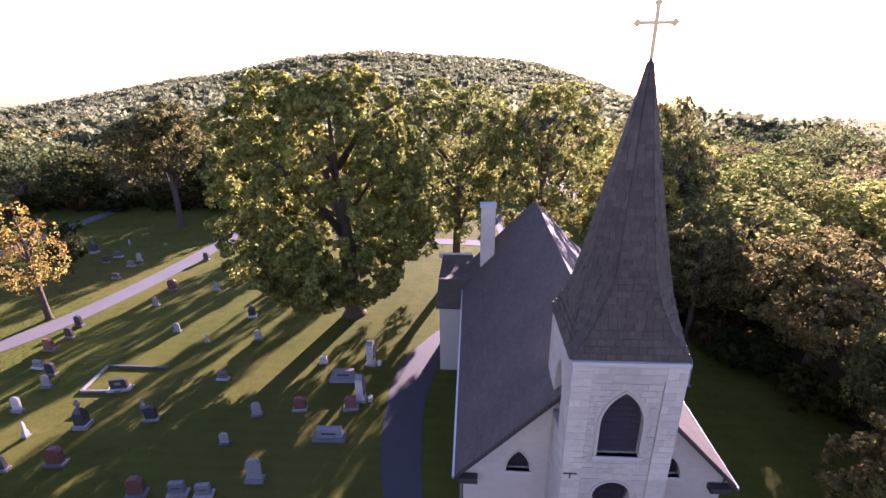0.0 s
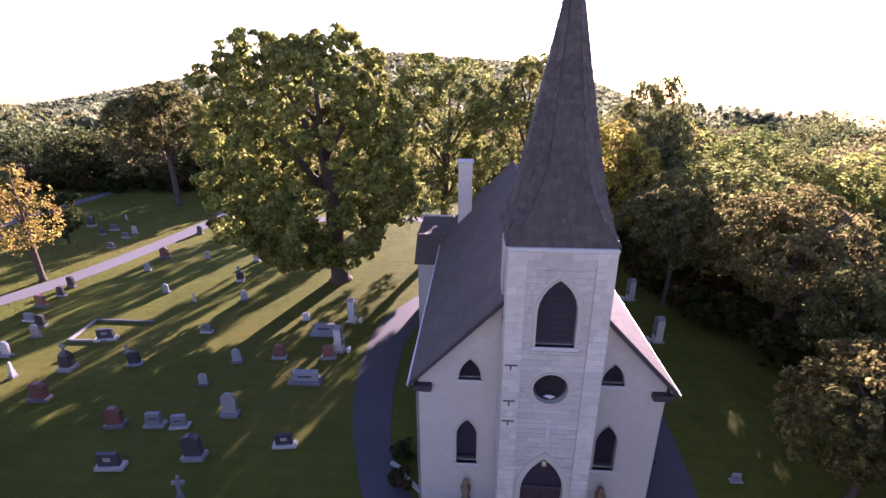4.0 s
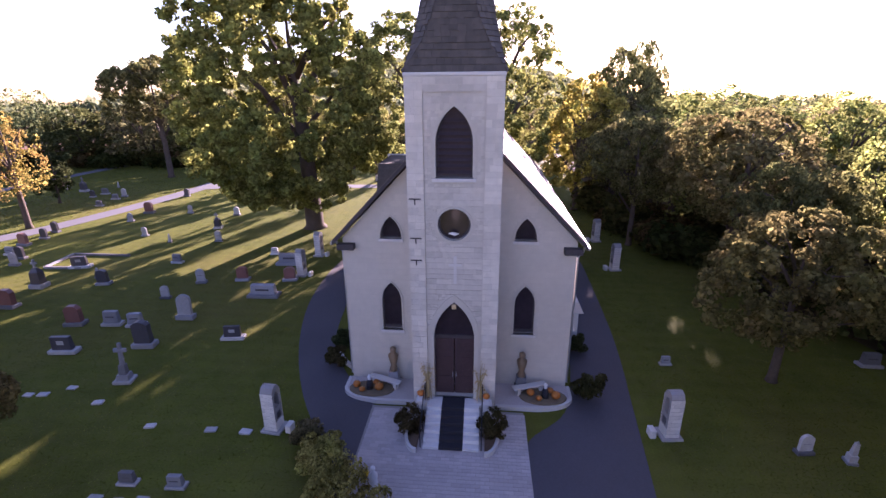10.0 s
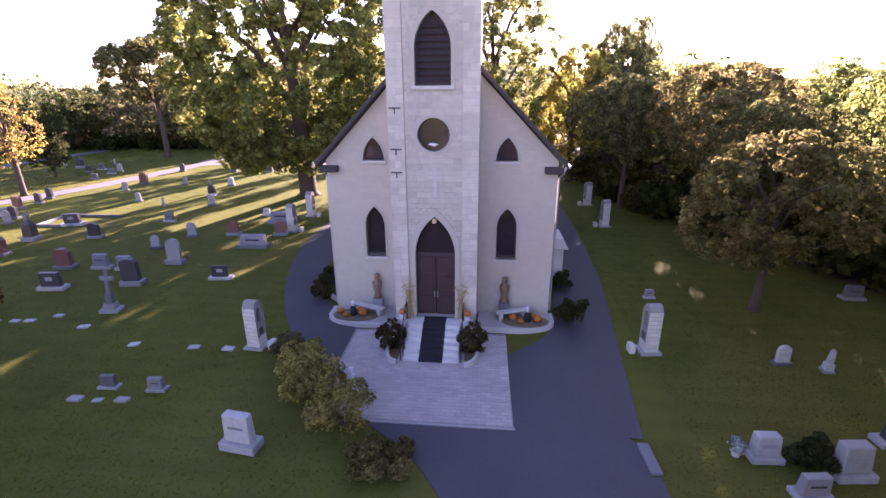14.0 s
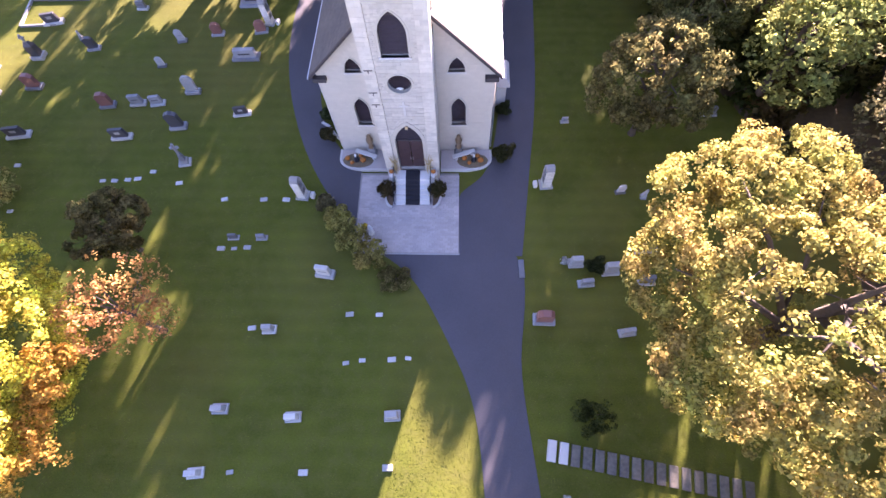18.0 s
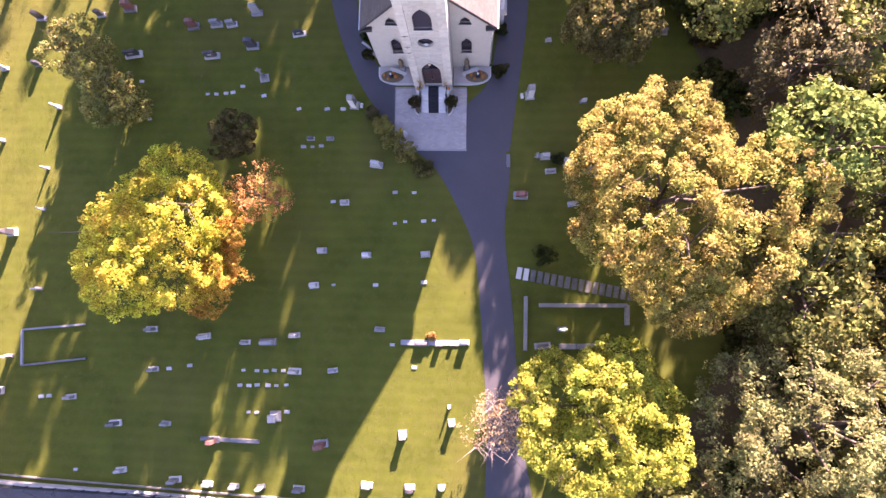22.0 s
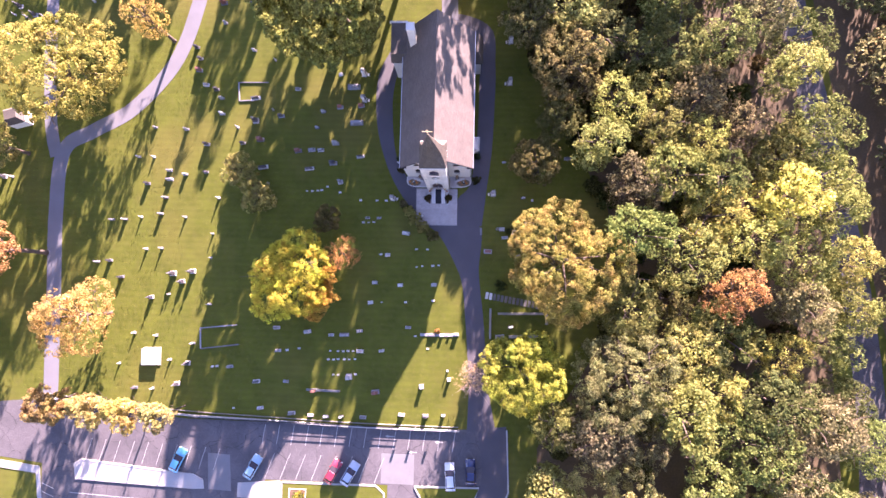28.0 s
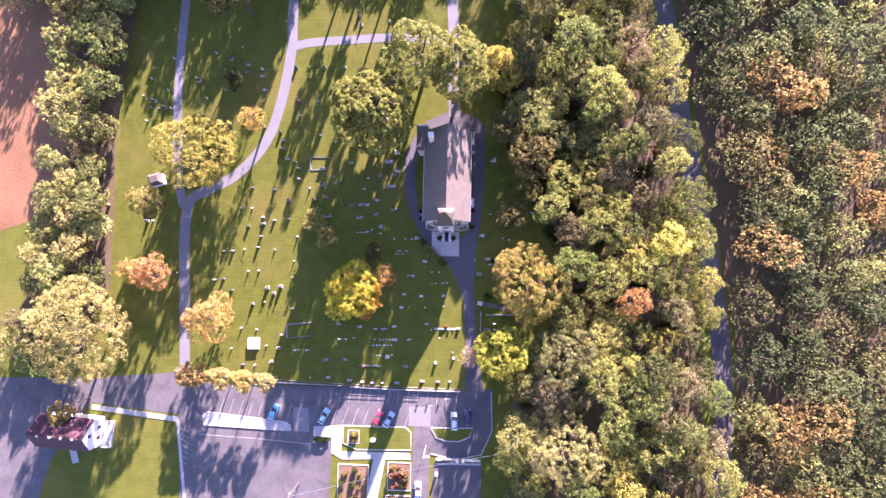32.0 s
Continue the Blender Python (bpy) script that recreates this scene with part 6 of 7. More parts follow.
bm.faces.new([bm.verts.new(p) for p in ((0.06, -0.02, 8.81), (0.7, 0.06, 8.55), (0.7, 0.06, 7.95), (0.06, -0.02, 8.2))])
part("canton", bm, FLAG_BLUE, fp)
for x, y, h in ((16.2, -60.8, 9.5), (-101.5, -52.4, 10), (-40, -74, 9)):
    up = thing("utility_pole", "grey wooden utility pole with a cross arm", "utility pole", pose(x, y, 0), group="utility poles")
    bm = bmesh.new()
    tube(bm, [(0, 0, 0), (0, 0, h)], [0.15, 0.11], 8)
    part("pole", bm, BARK, up)
    part("cross_arm", block(-0.07, 0.07, -1.1, 1.1, h - 0.7, h - 0.55), BARK, up)
    part("transformer", block(-0.2, 0.2, 0.15, 0.5, h - 2.2, h - 1.3, bevel=0.06), METAL, up)
wires = thing("wire", "thin overhead wire across the car park", "wire", pose(0, 0, 0))
bm = bmesh.new()
tube(bm, [(16.2, -60.8, 8.9), (-12, -67, 7.9), (-40, -74, 8.4)], [0.03] * 3, 4)
part("cable", bm, METAL, wires)
for x in (-6.0, -3.2, -0.1):
    e = thing("sign_post", "small white sign on a steel post", "sign", pose(x, -46.9, 0), group="signs on the wall")
    bm = bmesh.new()
    tube(bm, [(0, 0, 0), (0, 0, 1.9)], [0.03, 0.03], 6)
    part("post", bm, METAL, e)
    part("panel", block(-0.22, 0.22, -0.05, -0.03, 1.3, 1.95), WHITE_PAINT, e)

# garden in front of the lot, with beds of shrubs
rb = random.Random(9)
for x0, x1, y0, y1, n, cols in ((-15, -8.6, -75, -67.5, 22, [(0.3, 0.12, 0.07), (0.16, 0.17, 0.04), (0.32, 0.2, 0.1)]), (-15.5, -8.6, -84, -76.5, 18, [(0.25, 0.2, 0.05), (0.12, 0.15, 0.04), (0.3, 0.12, 0.06)]),
                                (-29, -20.5, -80, -68.5, 26, [(0.1, 0.12, 0.03), (0.3, 0.24, 0.04), (0.14, 0.1, 0.05), (0.22, 0.2, 0.05)]), (-26.5, -23.4, -62.6, -59, 5, [(0.3, 0.25, 0.04), (0.13, 0.14, 0.04)])):
    bd = thing("flower_bed", "mulched garden bed edged with stone", "flower bed", pose(0, 0, 0), group="garden beds")
    part("soil", prism([(x0, y0), (x1, y0), (x1, y1), (x0, y1)], 0.14 if y0 < -65 else 0.22, "z"), GRAVEL_BED, bd)
    kerb(bd, [(x0, y0), (x1, y0), (x1, y1), (x0, y1), (x0, y0)], 0.2, 0, 0.24, LIME_TRIM)
    for k in range(n):
        r = rb.uniform(0.5, 1.1)
        e = thing("garden_shrub", "low coloured shrub in the garden bed", "shrub", pose(rb.uniform(x0 + 0.8, x1 - 0.8), rb.uniform(y0 + 0.8, y1 - 0.8), 0.1, 0, 0, k * 50) @ Matrix.Diagonal((r, r, r * 1.1, 1)), group="garden shrubs")
        if "garden" not in TREE_MESH:
            TREE_MESH["garden"] = crown_mesh(70, 0.9, 0.7, 700, 0.2, 12, -0.6, 0.35)
        c = new("foliage", TREE_MESH["garden"])
        c.parent, c.location = e, (0, 0, 0.75)
        c.color = (*rb.choice(cols), 1)
hd = thing("hedge", "clipped dark green hedge beside the walk", "hedge", pose(-33.6, -61.8, 0))
c = new("foliage", crown_mesh(71, 0.85, 0.85, 5000, 0.13, 30, -0.9, 0.2))
c.parent, c.location, c.scale, c.color = hd, (0, 0, 0.7), (2.9, 0.8, 0.75), (0.04, 0.06, 0.02, 1)
gb = thing("garden_sign", "white stone marker on the grass island", "sign", pose(-19.3, -61.4, 0.16))
part("slab", block(-0.7, 0.7, -0.35, 0.35, 0, 1.1, bevel=0.03), LIME_TRIM, gb)
part("face", block(-0.5, 0.5, -0.37, -0.353, 0.3, 0.9), DARK_GRANITE, gb)
gt = thing("low_wall", "low stone gateway wall at the yard", "wall", pose(0, 0, 0))
for x0, x1 in ((-1.6, 4.0), (6.2, 10.8)):
    part("wall", block(x0, x1, -66.4, -65.9, 0, 0.7, bevel=0.03), LIMESTONE, gt)
for x in (4.3, 5.9):
    part("gate_pier", block(x - 0.35, x + 0.35, -66.6, -65.7, 0, 1.3, bevel=0.03), LIME_TRIM, gt)
kerb(gt, [(-1.8, -67.4), (10.9, -67.2)], 0.5, 0, 0.3, CONCRETE, "footing")
yd = bmesh.new()
yd.faces.new([yd.verts.new((x, y, 0.03)) for x, y in ((-2.4, -110), (11, -110), (11, -67.4), (-2.4, -67.6))])
tagged(part("yard", yd, ASPHALT), "dark asphalt yard behind the low wall", "yard", kind="structure")
boat = thing("statue", "white stone statue beside the yard", "statue", pose(-1.4, -70.2, 0))
bm = bmesh.new()
tube(bm, [(0, 0, 0), (0, 0, 0.3), (0, 0, 0.9), (0, 0, 1.5), (0, 0, 1.8)], [0.5, 0.35, 0.3, 0.32, 0.1], 10)
part("figure", bm, WHITE_PAINT, boat, smooth=True)

# house beyond the lot
ROOF_RED = material("maroon_shingle", (0.055, 0.022, 0.03), 0.8, vary=0.25, fine=5, bump=0.2)
house = thing("house", "white house with a dark maroon gable roof", "house", pose(-97.2, -61.5, 0, 0, 0, -4))
HL, HB, HE, HR = 15.0, 4.0, 4.6, 8.0
gable = [(-HB, 0), (HB, 0), (HB, HE), (0, HR - 0.2), (-HB, HE)]
for x in (0.0, -HL + 0.2):
    wins = [[(-1.9, 1.0), (-0.9, 1.0), (-0.9, 2.4), (-1.9, 2.4)], [(0.9, 1.0), (1.9, 1.0), (1.9, 2.4), (0.9, 2.4)], [(-0.5, 4.3), (0.5, 4.3), (0.5, 5.6), (-0.5, 5.6)]]
    w = part("gable_wall", holed(gable, wins, 0.2), WHITE_PAINT, house, at=Matrix.Translation((x, 0, 0)) @ Matrix.Rotation(radians(90), 4, "Z"))
    for o in wins:
        part("window", prism(o, 0.05), GLASS, w, at=pose(0, 0.08, 0))
for s in (-1, 1):
    part("long_wall", block(-HL, -0.2, min(s * HB, s * (HB - 0.2)), max(s * HB, s * (HB - 0.2)), 0, HE), WHITE_PAINT, house)
    bm = bmesh.new()
    sec = [(s * (HB + 0.5), HE - 0.45), (0, HR - 0.05), (0, HR + 0.2), (s * (HB + 0.5), HE - 0.2)]
    a = [bm.verts.new((-HL - 0.4, y, z)) for y, z in sec]
    b = [bm.verts.new((0.2, y, z)) for y, z in sec]
    bm.faces.new(a)
    bm.faces.new(b)
    for i in range(4):
        bm.faces.new((a[i], a[(i + 1) % 4], b[(i + 1) % 4], b[i]))
    bmesh.ops.recalc_face_normals(bm, faces=bm.faces)
    part("roof", bm, ROOF_RED, house)
for x in (-12, -8.5, -5.4, -2.2):
    part("roof_vent", block(x - 0.2, x + 0.2, -0.25, 0.15, HR, HR + 0.5), WHITE_PAINT, house)
part("porch_deck", block(0.25, 3.2, -4.2, 3.0, 0, 0.4), CONCRETE, house)
part("porch_rail", block(0.4, 3.1, -4.2, -4.1, 0.4, 1.3), WHITE_PAINT, house)
part("porch_rail", block(3.1, 3.2, -4.2, -0.5, 0.4, 1.3), WHITE_PAINT, house)
tree("tree", -105.5, -55.5, 7, 4.6, (0.52, 0.38, 0.12), "small golden tree beside the house", 15, 0.3, 6000, share="wall", turn=4)
tree("tree", -59.5, 62, 23, 9.5, (0.2, 0.19, 0.07), "tall green tree beyond the lane", 2, 0.4, 17000, share=(2, 28, 10.2, 26000), turn=2)
sd = thing("shed", "small dark-roofed shed under the tree", "shed", pose(-85.0, 11, 0, 0, 0, 15))
part("walls", block(-1.8, 1.8, -1.5, 1.5, 0, 2.2), WHITE_PAINT, sd)
part("roof", block(-2.1, 2.1, -1.8, 1.8, 2.2, 3.2, taper=0.9), SHINGLE, sd)

# rows of graves, kind by kind
for x, y in ((-91.5, 36.7), (-89.8, 29.0), (-89.2, 41.9), (-89.0, 33.3), (-87.9, -0.8), (-87.9, 35.0), (-86.6, 32.9), (-86.3, -0.8), (-84.6, 33.2), (-84.0, 38.3), (-82.8, 32.9), (-82.7, 48.1), (-74.8, 41.5), (-72.0, 36.0), (-69.9, 49.9), (-66.7, 38.7), (-65.5, 48.2), (-62.2, 51.7), (-61.0, -37.1), (-58.7, -8.6),):
    stone("obelisk", x, y)
for x, y in ((-58.4, -31.2), (-57.2, -14.9), (-57.0, 3.5), (-55.5, -24.3), (-54.1, -14.7), (-54.0, -41.6), (-54.0, -31.6), (-52.0, -23.6), (-51.4, -19.6), (-50.9, -36.1), (-49.7, -8.5), (-49.5, -21.1), (-49.2, -40.6), (-47.5, -19.1), (-47.4, -36.7), (-44.1, -16.4), (-44.0, -11.7), (-43.2, -4.6), (-40.2, 9.6), (-36.6, 10.9),):
    stone("obelisk", x, y)
for x, y in ((-33.3, 23.4), (-33.2, 13.2), (-30.9, 29.0), (-26.8, 58.9), (2.4, -36.6),):
    stone("obelisk", x, y)
for x, y in ((-67.0, -17.6), (-64.6, -9.2), (-64.5, -17.3), (-62.0, -9.1), (-61.9, -20.5), (-60.6, 44.3), (-60.1, 3.5), (-57.5, -41.6), (-57.1, 9.5), (-55.8, 45.0), (-54.7, -7.9), (-54.0, -4.7), (-50.6, 9.1), (-50.3, -0.0), (-49.6, 26.1), (-48.7, 23.7), (-46.6, -32.9), (-46.3, 6.1), (-46.1, 0.5), (-45.8, 45.8),):
    stone("tablet", x, y)
for x, y in ((-44.0, 31.2), (-43.9, -25.4), (-43.8, 15.5), (-43.5, 12.3), (-38.7, 35.6), (-37.7, 25.4), (-37.3, 45.9), (-31.8, 35.1), (-31.5, 11.9), (-28.0, 24.1), (-27.7, 61.5), (-23.1, 12.8), (-18.3, 59.9), (-17.3, -45.6), (-1.5, -44.9), (1.8, -44.7), (14.0, -28.2),):
    stone("tablet", x, y)
for x, y in ((-60.3, 46.5), (-57.9, -1.9), (-55.8, 43.1), (-54.8, 38.8), (-53.6, 0.8), (-53.4, -1.0), (-48.8, 21.3), (-47.2, 18.3), (-45.0, 17.3), (-44.5, 35.4), (-39.1, -37.1), (-39.0, 6.4), (-35.5, 7.1), (-33.8, -39.7), (-32.8, -44.6), (-31.4, 45.9), (-30.4, -29.5), (-29.9, -33.8), (-28.4, 17.4), (-28.1, -39.5),):
    stone("slant", x, y)
for x, y in ((-26.7, -45.3), (-25.1, 5.1), (-24.4, -30.1), (-23.3, 5.1), (-23.1, -45.6), (-20.2, -45.7), (-19.8, -30.6), (-15.6, 14.0), (-14.4, -29.7), (-14.2, -33.5), (-13.2, -45.6), (-10.1, -33.3), (-6.0, -44.9), (-5.2, -28.8), (3.85, -29.9),):
    stone("slant", x, y)
stone("dark_tablet", -20.7, 2.5, 1.4, 5)
for x, y in ((-19.9, 20.4), (-12.5, -24.3), (-11.8, -20.5), (-9.5, -15.2), (-6.9, -20.9), (-0.5, -20.7)):
    stone("block", x, y)
stone("wide", -17.3, -30.5, 0.72)
for x, y in ((-36.9, 15.5), (-34.7, 1.6), (-25.4, 1.4), (-15.4, 3.9), (12.0, -30.0),):
    stone("dark", x, y)
for x, y in ((-27.8, 4.9), (-22.7, -41.0), (-19.8, 13.7), (-11.0, -40.9), (9.55, -14.2),):
    stone("red", x, y)
for x, y in ((-16.1, -38.3), (-2.4, -39.6), (2.7, -38.2),):
    stone("monument", x, y)
for x, y in ((-42.6, -37.2), (-41.7, -37.1), (-38.0, -44.8), (-33.6, -1.5), (-32.4, -5.9), (-28.2, -33.7), (-25.9, -33.3), (-25.7, -3.0), (-24.7, -3.0), (-23.6, -2.9), (-22.8, -2.8), (-21.7, -2.1), (-20.2, -35.2), (-19.9, -33.6), (-19.2, -35.2), (-19.2, -3.2), (-19.1, -38.0), (-18.4, -33.6), (-18.3, -35.1), (-18.2, -38.0),):
    stone("flat", x, y)
for x, y in ((-17.4, -33.6), (-17.1, -35.1), (-16.5, -33.5), (-16.2, -35.1), (-15.5, -33.5), (-15.1, -35.0), (-15.1, -4.7), (-14.9, -37.8), (-14.4, -9.0), (-13.4, -9.0), (-12.4, -8.9), (-11.9, -4.7), (-10.8, -15.1), (-10.4, -24.2), (-10.1, -4.7), (-5.8, -24.1), (-4.0, -14.0), (-3.9, -17.4), (-3.8, -30.4), (-2.8, -17.2),):
    stone("flat", x, y)
for x, y in ((-1.9, -14.0), (-1.4, -32.7), (-0.8, -17.1), (0.3, -17.0),):
    stone("flat", x, y)
stone("wide", -0.7, -30.15, 0.6, 1)
stone("block", 1.15, -30.15, 0.85, 2)
stone("block", 2.5, -30.15, 0.6, 2)
stone("flat", -0.6, -23.7, 1.3, 3)
for x in (-13.6, -11.4):
    stone("slant", x, -8.1, 0.74, 2)

# ---- standing grass of the lawn ----
def blade_material():
    """Short grass blades, lit through by a low sun, yellower in dry patches."""
    m = leaf_material("grass_blade", 0.012)
    n, l = m.node_tree.nodes, m.node_tree.links
    hsv = [x for x in n if x.type == "HUE_SAT"][0]
    geo = [x for x in n if x.type == "NEW_GEOMETRY"][0]
    patch, ramp, mix = n.new("ShaderNodeTexNoise"), n.new("ShaderNodeMapRange"), n.new("ShaderNodeMix")
    patch.inputs["Scale"].default_value, patch.inputs["Detail"].default_value, patch.inputs["Roughness"].default_value = 0.22, 9, 0.72
    l.new(geo.outputs["Position"], patch.inputs["Vector"])
    ramp.inputs[1].default_value, ramp.inputs[2].default_value = 0.45, 0.75
    l.new(patch.outputs[0], ramp.inputs[0])
    mix.data_type = "RGBA"
    mix.inputs["A"].default_value, mix.inputs["B"].default_value = (*GRASS_GREEN, 1), (*GRASS_DRY, 1)
    l.new(ramp.outputs[0], mix.inputs["Factor"])
    l.new(mix.outputs["Result"], hsv.inputs["Color"])
    return m


GRASS_GREEN, GRASS_DRY = (0.12, 0.155, 0.022), (0.235, 0.2, 0.036)


def in_poly(x, y, poly):
    hit = np.zeros(len(x), bool)
    for (ax, ay), (bx, by) in zip(poly, list(poly[1:]) + [poly[0]]):
        if ay != by:
            hit ^= ((ay > y) != (by > y)) & (x < (bx - ax) * (y - ay) / (by - ay) + ax)
    return hit


def near_line(x, y, line, gap):
    out = np.zeros(len(x), bool)
    for (ax, ay), (bx, by) in zip(line, line[1:]):
        dx, dy = bx - ax, by - ay
        t = np.clip(((x - ax) * dx + (y - ay) * dy) / (dx * dx + dy * dy + 1e-9), 0, 1)
        out |= np.hypot(x - ax - t * dx, y - ay - t * dy) < gap
    return out


def lawn(name, box, each, tall, wide, seed):
    """Tufts of mown grass over a stretch of lawn, clear of paths and buildings."""
    g = np.random.default_rng(seed)
    x0, x1, y0, y1 = box
    n = int((x1 - x0) * (y1 - y0) * each)
    x, y = g.uniform(x0, x1, n), g.uniform(y0, y1, n)
    ok = ~in_poly(x, y, DRIVE_L + DRIVE_R[::-1]) & ~((x > -9.0) & (x < 8.0) & (y > -2.6) & (y < 27)) & ~((x > -4.5) & (x < 10.2) & (y > -9.6) & (y < 33))
    ok &= y > np.interp(x, [-77, -62, -46, -31, -14, 5, 15], [-42.6, -43.9, -45.2, -45.8, -46.3, -46.4, -46.4])
    for line, w in LANES:
        ok &= ~near_line(x, y, line, w / 2 + 0.1)
    x, y = x[ok], y[ok]
    n = len(x)
    a, lean, b = g.uniform(0, 2 * math.pi, n), g.uniform(0.1, 0.75, n), g.uniform(0, 2 * math.pi, n)
    h, w = tall * g.uniform(0.6, 1.3, n), wide * g.uniform(0.6, 1.3, n)
    side = np.stack([np.cos(a), np.sin(a), np.zeros(n)], 1) * (w / 2)[:, None]
    up = np.stack([np.cos(b) * np.sin(lean), np.sin(b) * np.sin(lean), np.cos(lean)], 1) * h[:, None]
    p = np.stack([x, y, ground_z(x, y) - 0.01], 1)
    v = np.stack([p - side, p + side, p + side * 0.7 + up, p - side * 0.7 + up], 1).reshape(-1, 3)
    tagged(new(name, from_arrays(v, np.arange(4 * n).reshape(-1, 4), [BLADE])), "short mown grass, sunlit in stripes between tree shadows", "grass", kind="stuff")


BLADE = blade_material()
lawn("grass", (-50, 24, -46.5, 46), 95, 0.03, 0.06, 81)
lawn("grass", (-98, -50, -46.5, 72), 26, 0.05, 0.12, 82)
lawn("grass", (-50, 0, 46, 80), 26, 0.05, 0.12, 83)

# ---- pieces: pavers, ashlar, shingles ----
UNIT = {}


def unit_box(mat):
    """One small box, shared by all pieces of a material, from -0.5 to 0.5, its front edges worn."""
    if mat not in UNIT:
        bm = bmesh.new()
        cube(bm, -0.5, 0.5, -0.5, 0.5, -0.5, 0.5)
        UNIT[mat] = mesh_of(bm, mat)
    return UNIT[mat]


def lay(pieces, mat, name, parent, most=300, rest="rest"):
    """Pieces, each a centre and three half edges: the first ones as parts, the others joined."""
    for c, u, v, w in pieces[:most]:
        ob = new(name, unit_box(mat))
        ob.parent = parent
        ob.matrix_local = Matrix(((2 * u[0], 2 * v[0], 2 * w[0], c[0]), (2 * u[1], 2 * v[1], 2 * w[1], c[1]), (2 * u[2], 2 * v[2], 2 * w[2], c[2]), (0, 0, 0, 1)))
    more = pieces[most:]
    if more:
        c, u, v, w = (np.array([p[k] for p in more], float) for k in range(4))
        s = [(-1, -1, -1), (1, -1, -1), (1, 1, -1), (-1, 1, -1), (-1, -1, 1), (1, -1, 1), (1, 1, 1), (-1, 1, 1)]
        vs = np.stack([c + a * u + b * v + d * w for a, b, d in s], 1).reshape(-1, 3)
        f = np.array([(3, 2, 1, 0), (4, 5, 6, 7), (0, 1, 5, 4), (1, 2, 6, 5), (2, 3, 7, 6), (3, 0, 4, 7)])
        q = (np.arange(len(more))[:, None, None] * 8 + f[None]).reshape(-1, 4)
        ob = new(rest, from_arrays(vs, q, [mat], True))
        ob.parent = parent
        tagged(ob, kind="stuff")


rp = random.Random(3)


def hit_hole(x, z, hw, hh, holes):
    """Whether a block at (x, z) reaches into an opening."""
    for o in holes:
        for a in (-1, 0, 1):
            for b in (-1, 1):
                if inside(x + a * hw, z + b * hh, o):
                    return True
        if any(abs(p[0] - x) < hw and abs(p[1] - z) < hh for p in o):
            return True
    return False


def ashlar(x0, x1, z0, z1, holes, at, course=0.31, wide=(0.45, 0.95), proud=0.011, top=None):
    """Coursed blocks a little proud of a wall face, clear of its openings."""
    out = []
    z, k = z0, 0
    while z < z1 - 0.1:
        h = min(course * rp.uniform(0.85, 1.12), z1 - z)
        x = x0 - (rp.uniform(0, 0.3) if k % 2 else 0)
        while x < x1 - 0.05:
            w = rp.uniform(*wide)
            a, b = max(x, x0), min(x + w, x1)
            if x1 - b < 0.18:
                b = x1
            cx, cz, hw, hh = (a + b) / 2, z + h / 2, (b - a) / 2 - 0.007, h / 2 - 0.007
            x = b if b == x1 else x + w
            if hw < 0.04 or (top and (cz + hh > top(cx - hw) or cz + hh > top(cx + hw))):
                continue
            split = [(cx, cz, hw, hh)]
            if hit_hole(cx, cz, hw, hh, holes):
                n = max(2, int(hw / 0.07))
                split = [(cx - hw + hw * (2 * i + 1) / n, cz + (q - 0.5) * hh, hw / n * 0.97, hh / 2 * 0.97) for i in range(n) for q in (0, 1)]
                split = [s for s in split if not hit_hole(*s, holes)]
            d = proud * rp.uniform(0.5, 1.5)
            for sx, sz, sw, sh in split:
                c = at @ Vector((sx, -d / 2 + 0.001, sz))
                r = at.to_3x3()
                out.append((c, r @ Vector((sw, 0, 0)), r @ Vector((0, 0, sh)), r @ Vector((0, -d / 2 - 0.002, 0))))
        z += h
        k += 1
    return out


grown = lambda o, k=1.2: [(sum(p[0] for p in o) / len(o) + (u - sum(p[0] for p in o) / len(o)) * k, sum(p[1] for p in o) / len(o) + (v - sum(p[1] for p in o) / len(o)) * (1 + (k - 1) * 0.6)) for u, v in o]
front_holes = [grown(DOOR, 1.24), grown(BELF, 1.2), grown(OCULUS, 1.18)]
tower_blocks = ashlar(-1.29, 1.29, 1.15, 15.74, front_holes, pose(0, TF, 0), course=0.27, proud=0.02)
tower_blocks += ashlar(-1.29, 1.29, 15.76, TTOP, [], pose(0, TF - 0.07, 0))
lay(tower_blocks, LIMESTONE, "ashlar_block", church, 300, "ashlar")
pier_blocks, face_blocks = [], []
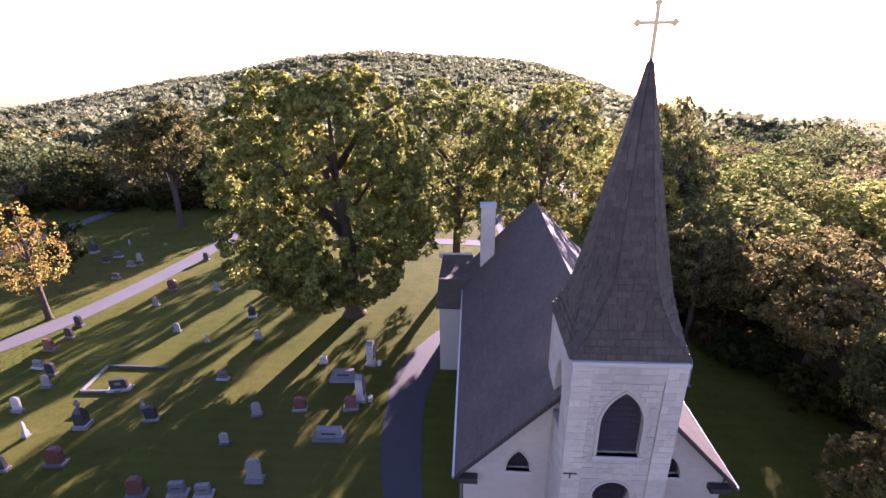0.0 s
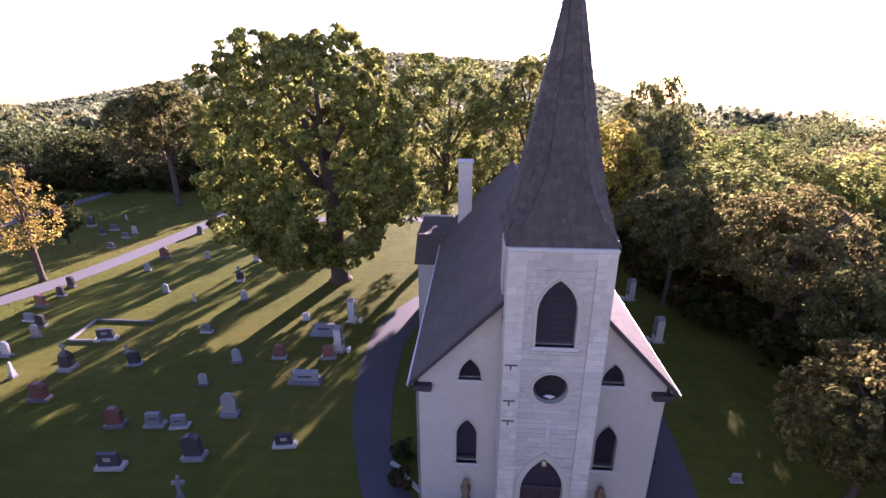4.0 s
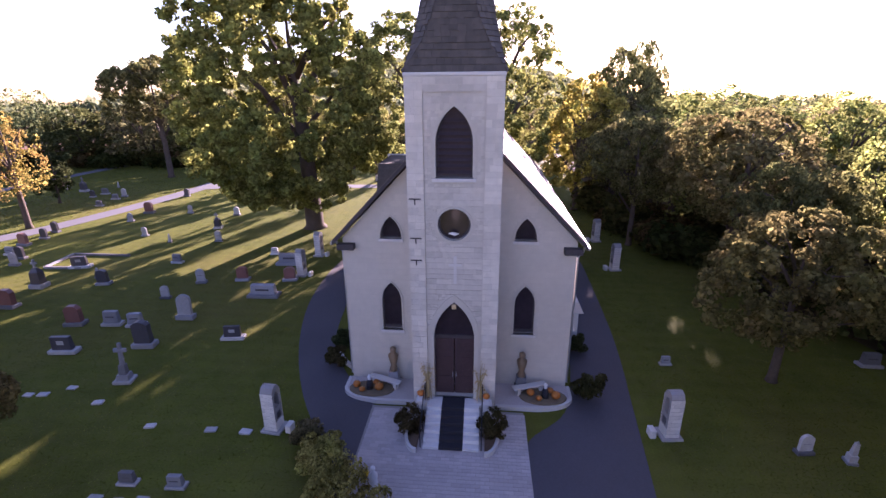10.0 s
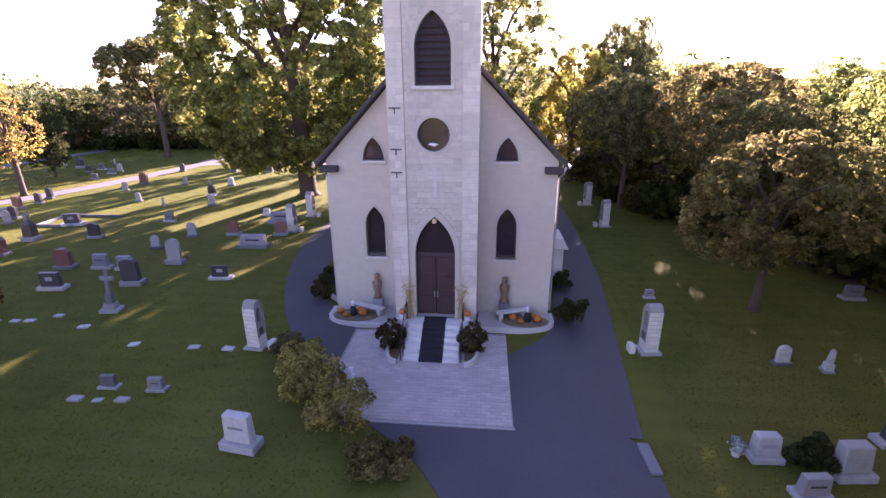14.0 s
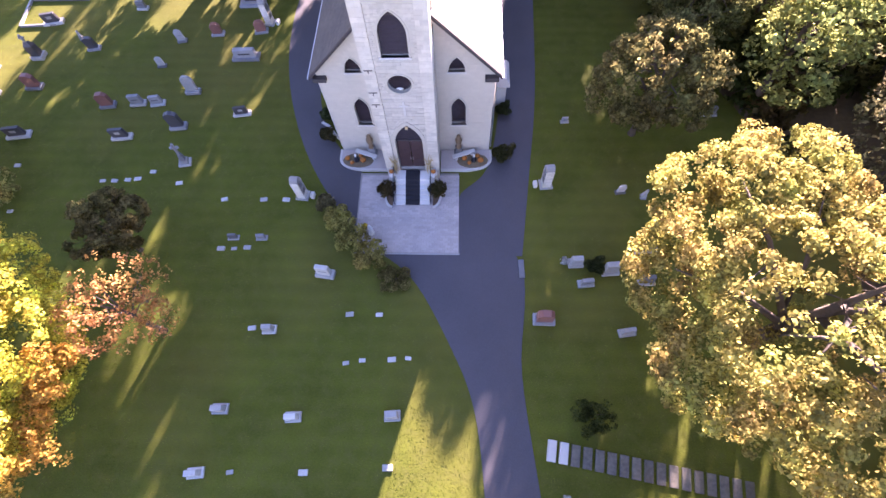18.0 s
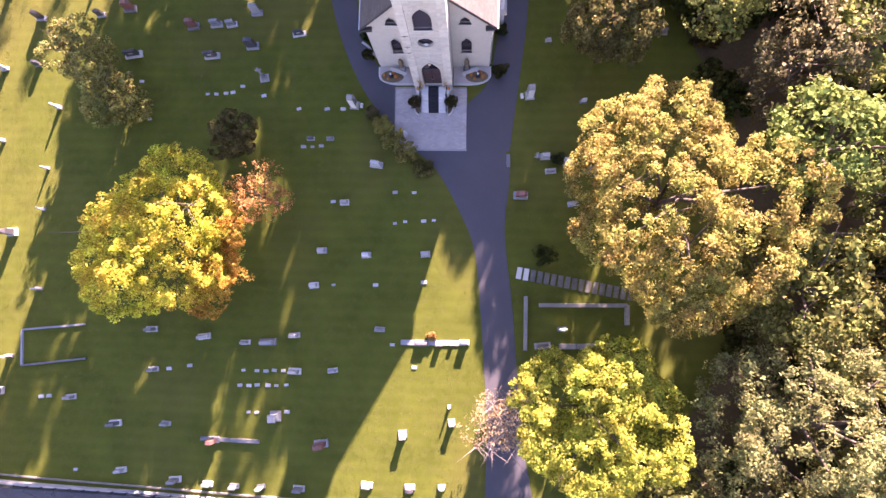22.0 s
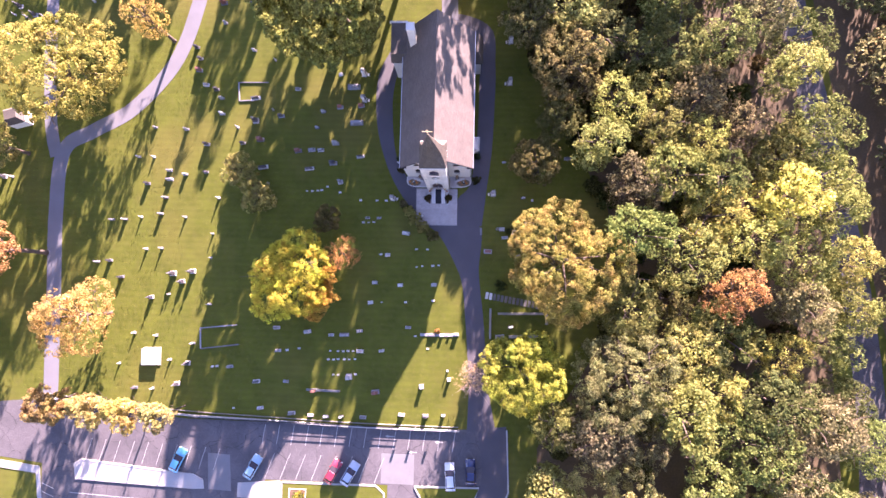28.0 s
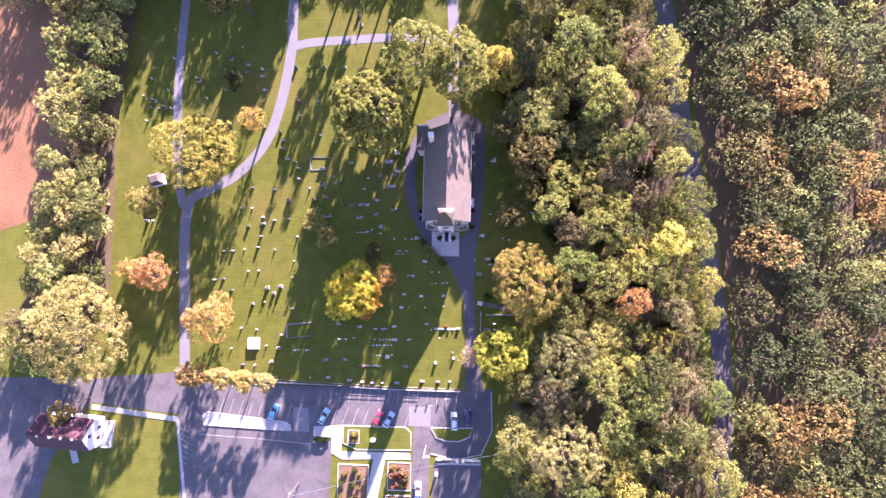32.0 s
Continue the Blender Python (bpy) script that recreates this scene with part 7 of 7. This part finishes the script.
for s in (-1, 1):
    pier_blocks += ashlar(min(s * 1.3, s * 2.05), max(s * 1.3, s * 2.05), 0.05, TTOP, [], pose(0, TF - 0.07, 0), wide=(0.3, 0.75))
    side = Matrix.Rotation(radians(90 * s), 4, "Z") @ Matrix.Translation((0, -TW, 0))
    pier_blocks += ashlar(min(s * (TF + 0.03), s * (TF + 3.9)), max(s * (TF + 0.03), s * (TF + 3.9)), 8.6, TTOP, [grown([(s * x, z) for x, z in lancet(TF + 2.0, 12.25, 1.3, 13.75, 15.2, 9)], 1.06)], side)
    pier_blocks += ashlar(min(s * TF, s * 0.0), max(s * TF, s * 0.0), 0.4, 8.6, [], side)
    gab = lambda x: EAVE + 0.2 + (HW - abs(x)) * (RIDGE - EAVE - 0.6) / HW
    face_blocks += ashlar(min(s * 2.08, s * HW), max(s * 2.08, s * HW), 0.4, RIDGE - 3, [grown(o, 1.2) for o in WIN + UP], pose(0, 0, 0), proud=0.0016, top=gab)
    nave = Matrix.Rotation(radians(90 * s), 4, "Z") @ Matrix.Translation((0, -HW, 0))
    face_blocks += ashlar(min(0.0, s * LEN), max(0.0, s * LEN), 0.3, EAVE - 0.4, [grown([(s * x, z) for x, z in o], 1.05) for o in SIDE_WIN], nave, 0.4, (0.6, 1.3), 0.003)
lay(pier_blocks, LIMESTONE, "ashlar_block", church, 0, "wall_ashlar")
lay(face_blocks, LIME_FACE, "ashlar_block", church, 0, "parged_ashlar")


def shingle_rows(a, b, c, d, row, wide, thick=0.022, tip=0.08):
    """Overlapping shingles on the slope with foot a-b and head d-c."""
    a, b, c, d = (Vector(p) for p in (a, b, c, d))
    out = []
    n = max(1, int((((a + b) - (c + d)) / 2).length / row))
    nrm = (b - a).cross(d - a).normalized()
    for i in range(n):
        t = (i + 0.5) / n
        l, r = a.lerp(d, t), b.lerp(c, t)
        wl = (r - l).length
        if wl < 0.08:
            continue
        dirx = (r - l).normalized()
        up = nrm.cross(dirx)
        up = (up + nrm * -tip).normalized()
        x = -rp.uniform(0, wide)
        while x < wl:
            w = wide * rp.uniform(0.75, 1.25)
            p, q = max(x, 0), min(x + w, wl)
            x += w
            if q - p < 0.03:
                continue
            k = thick * rp.uniform(0.6, 1.4)
            out.append((l + dirx * ((p + q) / 2) + nrm * k * 0.6, dirx * ((q - p) / 2 - 0.004), up * row * 0.56, nrm * k / 2))
    return out


faces = []
pts8 = [[(a, SPY + b, z) for a, b in ((-c, -h), (c, -h), (h, -c), (h, c), (c, h), (-c, h), (-h, c), (-h, -c))] for z, h, c in levels]
for k in (0, 7, 1, 6, 2, 5, 3, 4):
    for lo, hi in zip(pts8, pts8[1:]):
        faces += shingle_rows(lo[k], lo[(k + 1) % 8], hi[(k + 1) % 8], hi[k], 0.21, 0.3, 0.03)
lay(faces, SHINGLE, "shingle", spire, 300, "shingles")
for s, rf in ((-1, "roof"), (1, "roof")):
    foot, head = (s * FOOT, FOOT_Z + 0.28), (0, RIDGE + 0.28)
    a, b = ((foot[0], LEN + 0.4, foot[1]), (foot[0], -0.4, foot[1])) if s < 0 else ((foot[0], -0.4, foot[1]), (foot[0], LEN + 0.4, foot[1]))
    d, c = ((0, LEN + 0.4, head[1]), (0, -0.4, head[1])) if s < 0 else ((0, -0.4, head[1]), (0, LEN + 0.4, head[1]))
    lay(shingle_rows(a, b, c, d, 0.24, 0.55, 0.008, 0.015), ROOF_TAN, "shingle", church, 0, "roof_shingles")

court = thing("forecourt", "tan brick-paved forecourt before the church steps", "pavement", pose(0, 0, 0), kind="structure")
part("bedding", prism([(-4.25, -9.25), (3.65, -9.25), (3.55, -2.2), (-4.35, -2.2)], 0.045, "z"), JOINT, court)
pav = []
y, k = -9.2, 0
while y < -2.4:
    x = -4.2 - (0.2 if k % 2 else 0)
    while x < 3.55:
        a, b = max(x, -4.22), min(x + 0.4, 3.6)
        if b - a > 0.06:
            pav.append((((a + b) / 2, y + 0.1, 0.05 + rp.uniform(-0.004, 0.006)), ((b - a) / 2 - 0.006, 0, 0), (0, 0.094, 0), (0, 0, 0.025)))
        x += 0.4
    y += 0.2
    k += 1
lay(pav, PAVER, "paver", court, 300, "pavers")
kerb(court, [(-4.3, -9.3), (3.7, -9.3)], 0.1, 0, 0.07, CONCRETE)
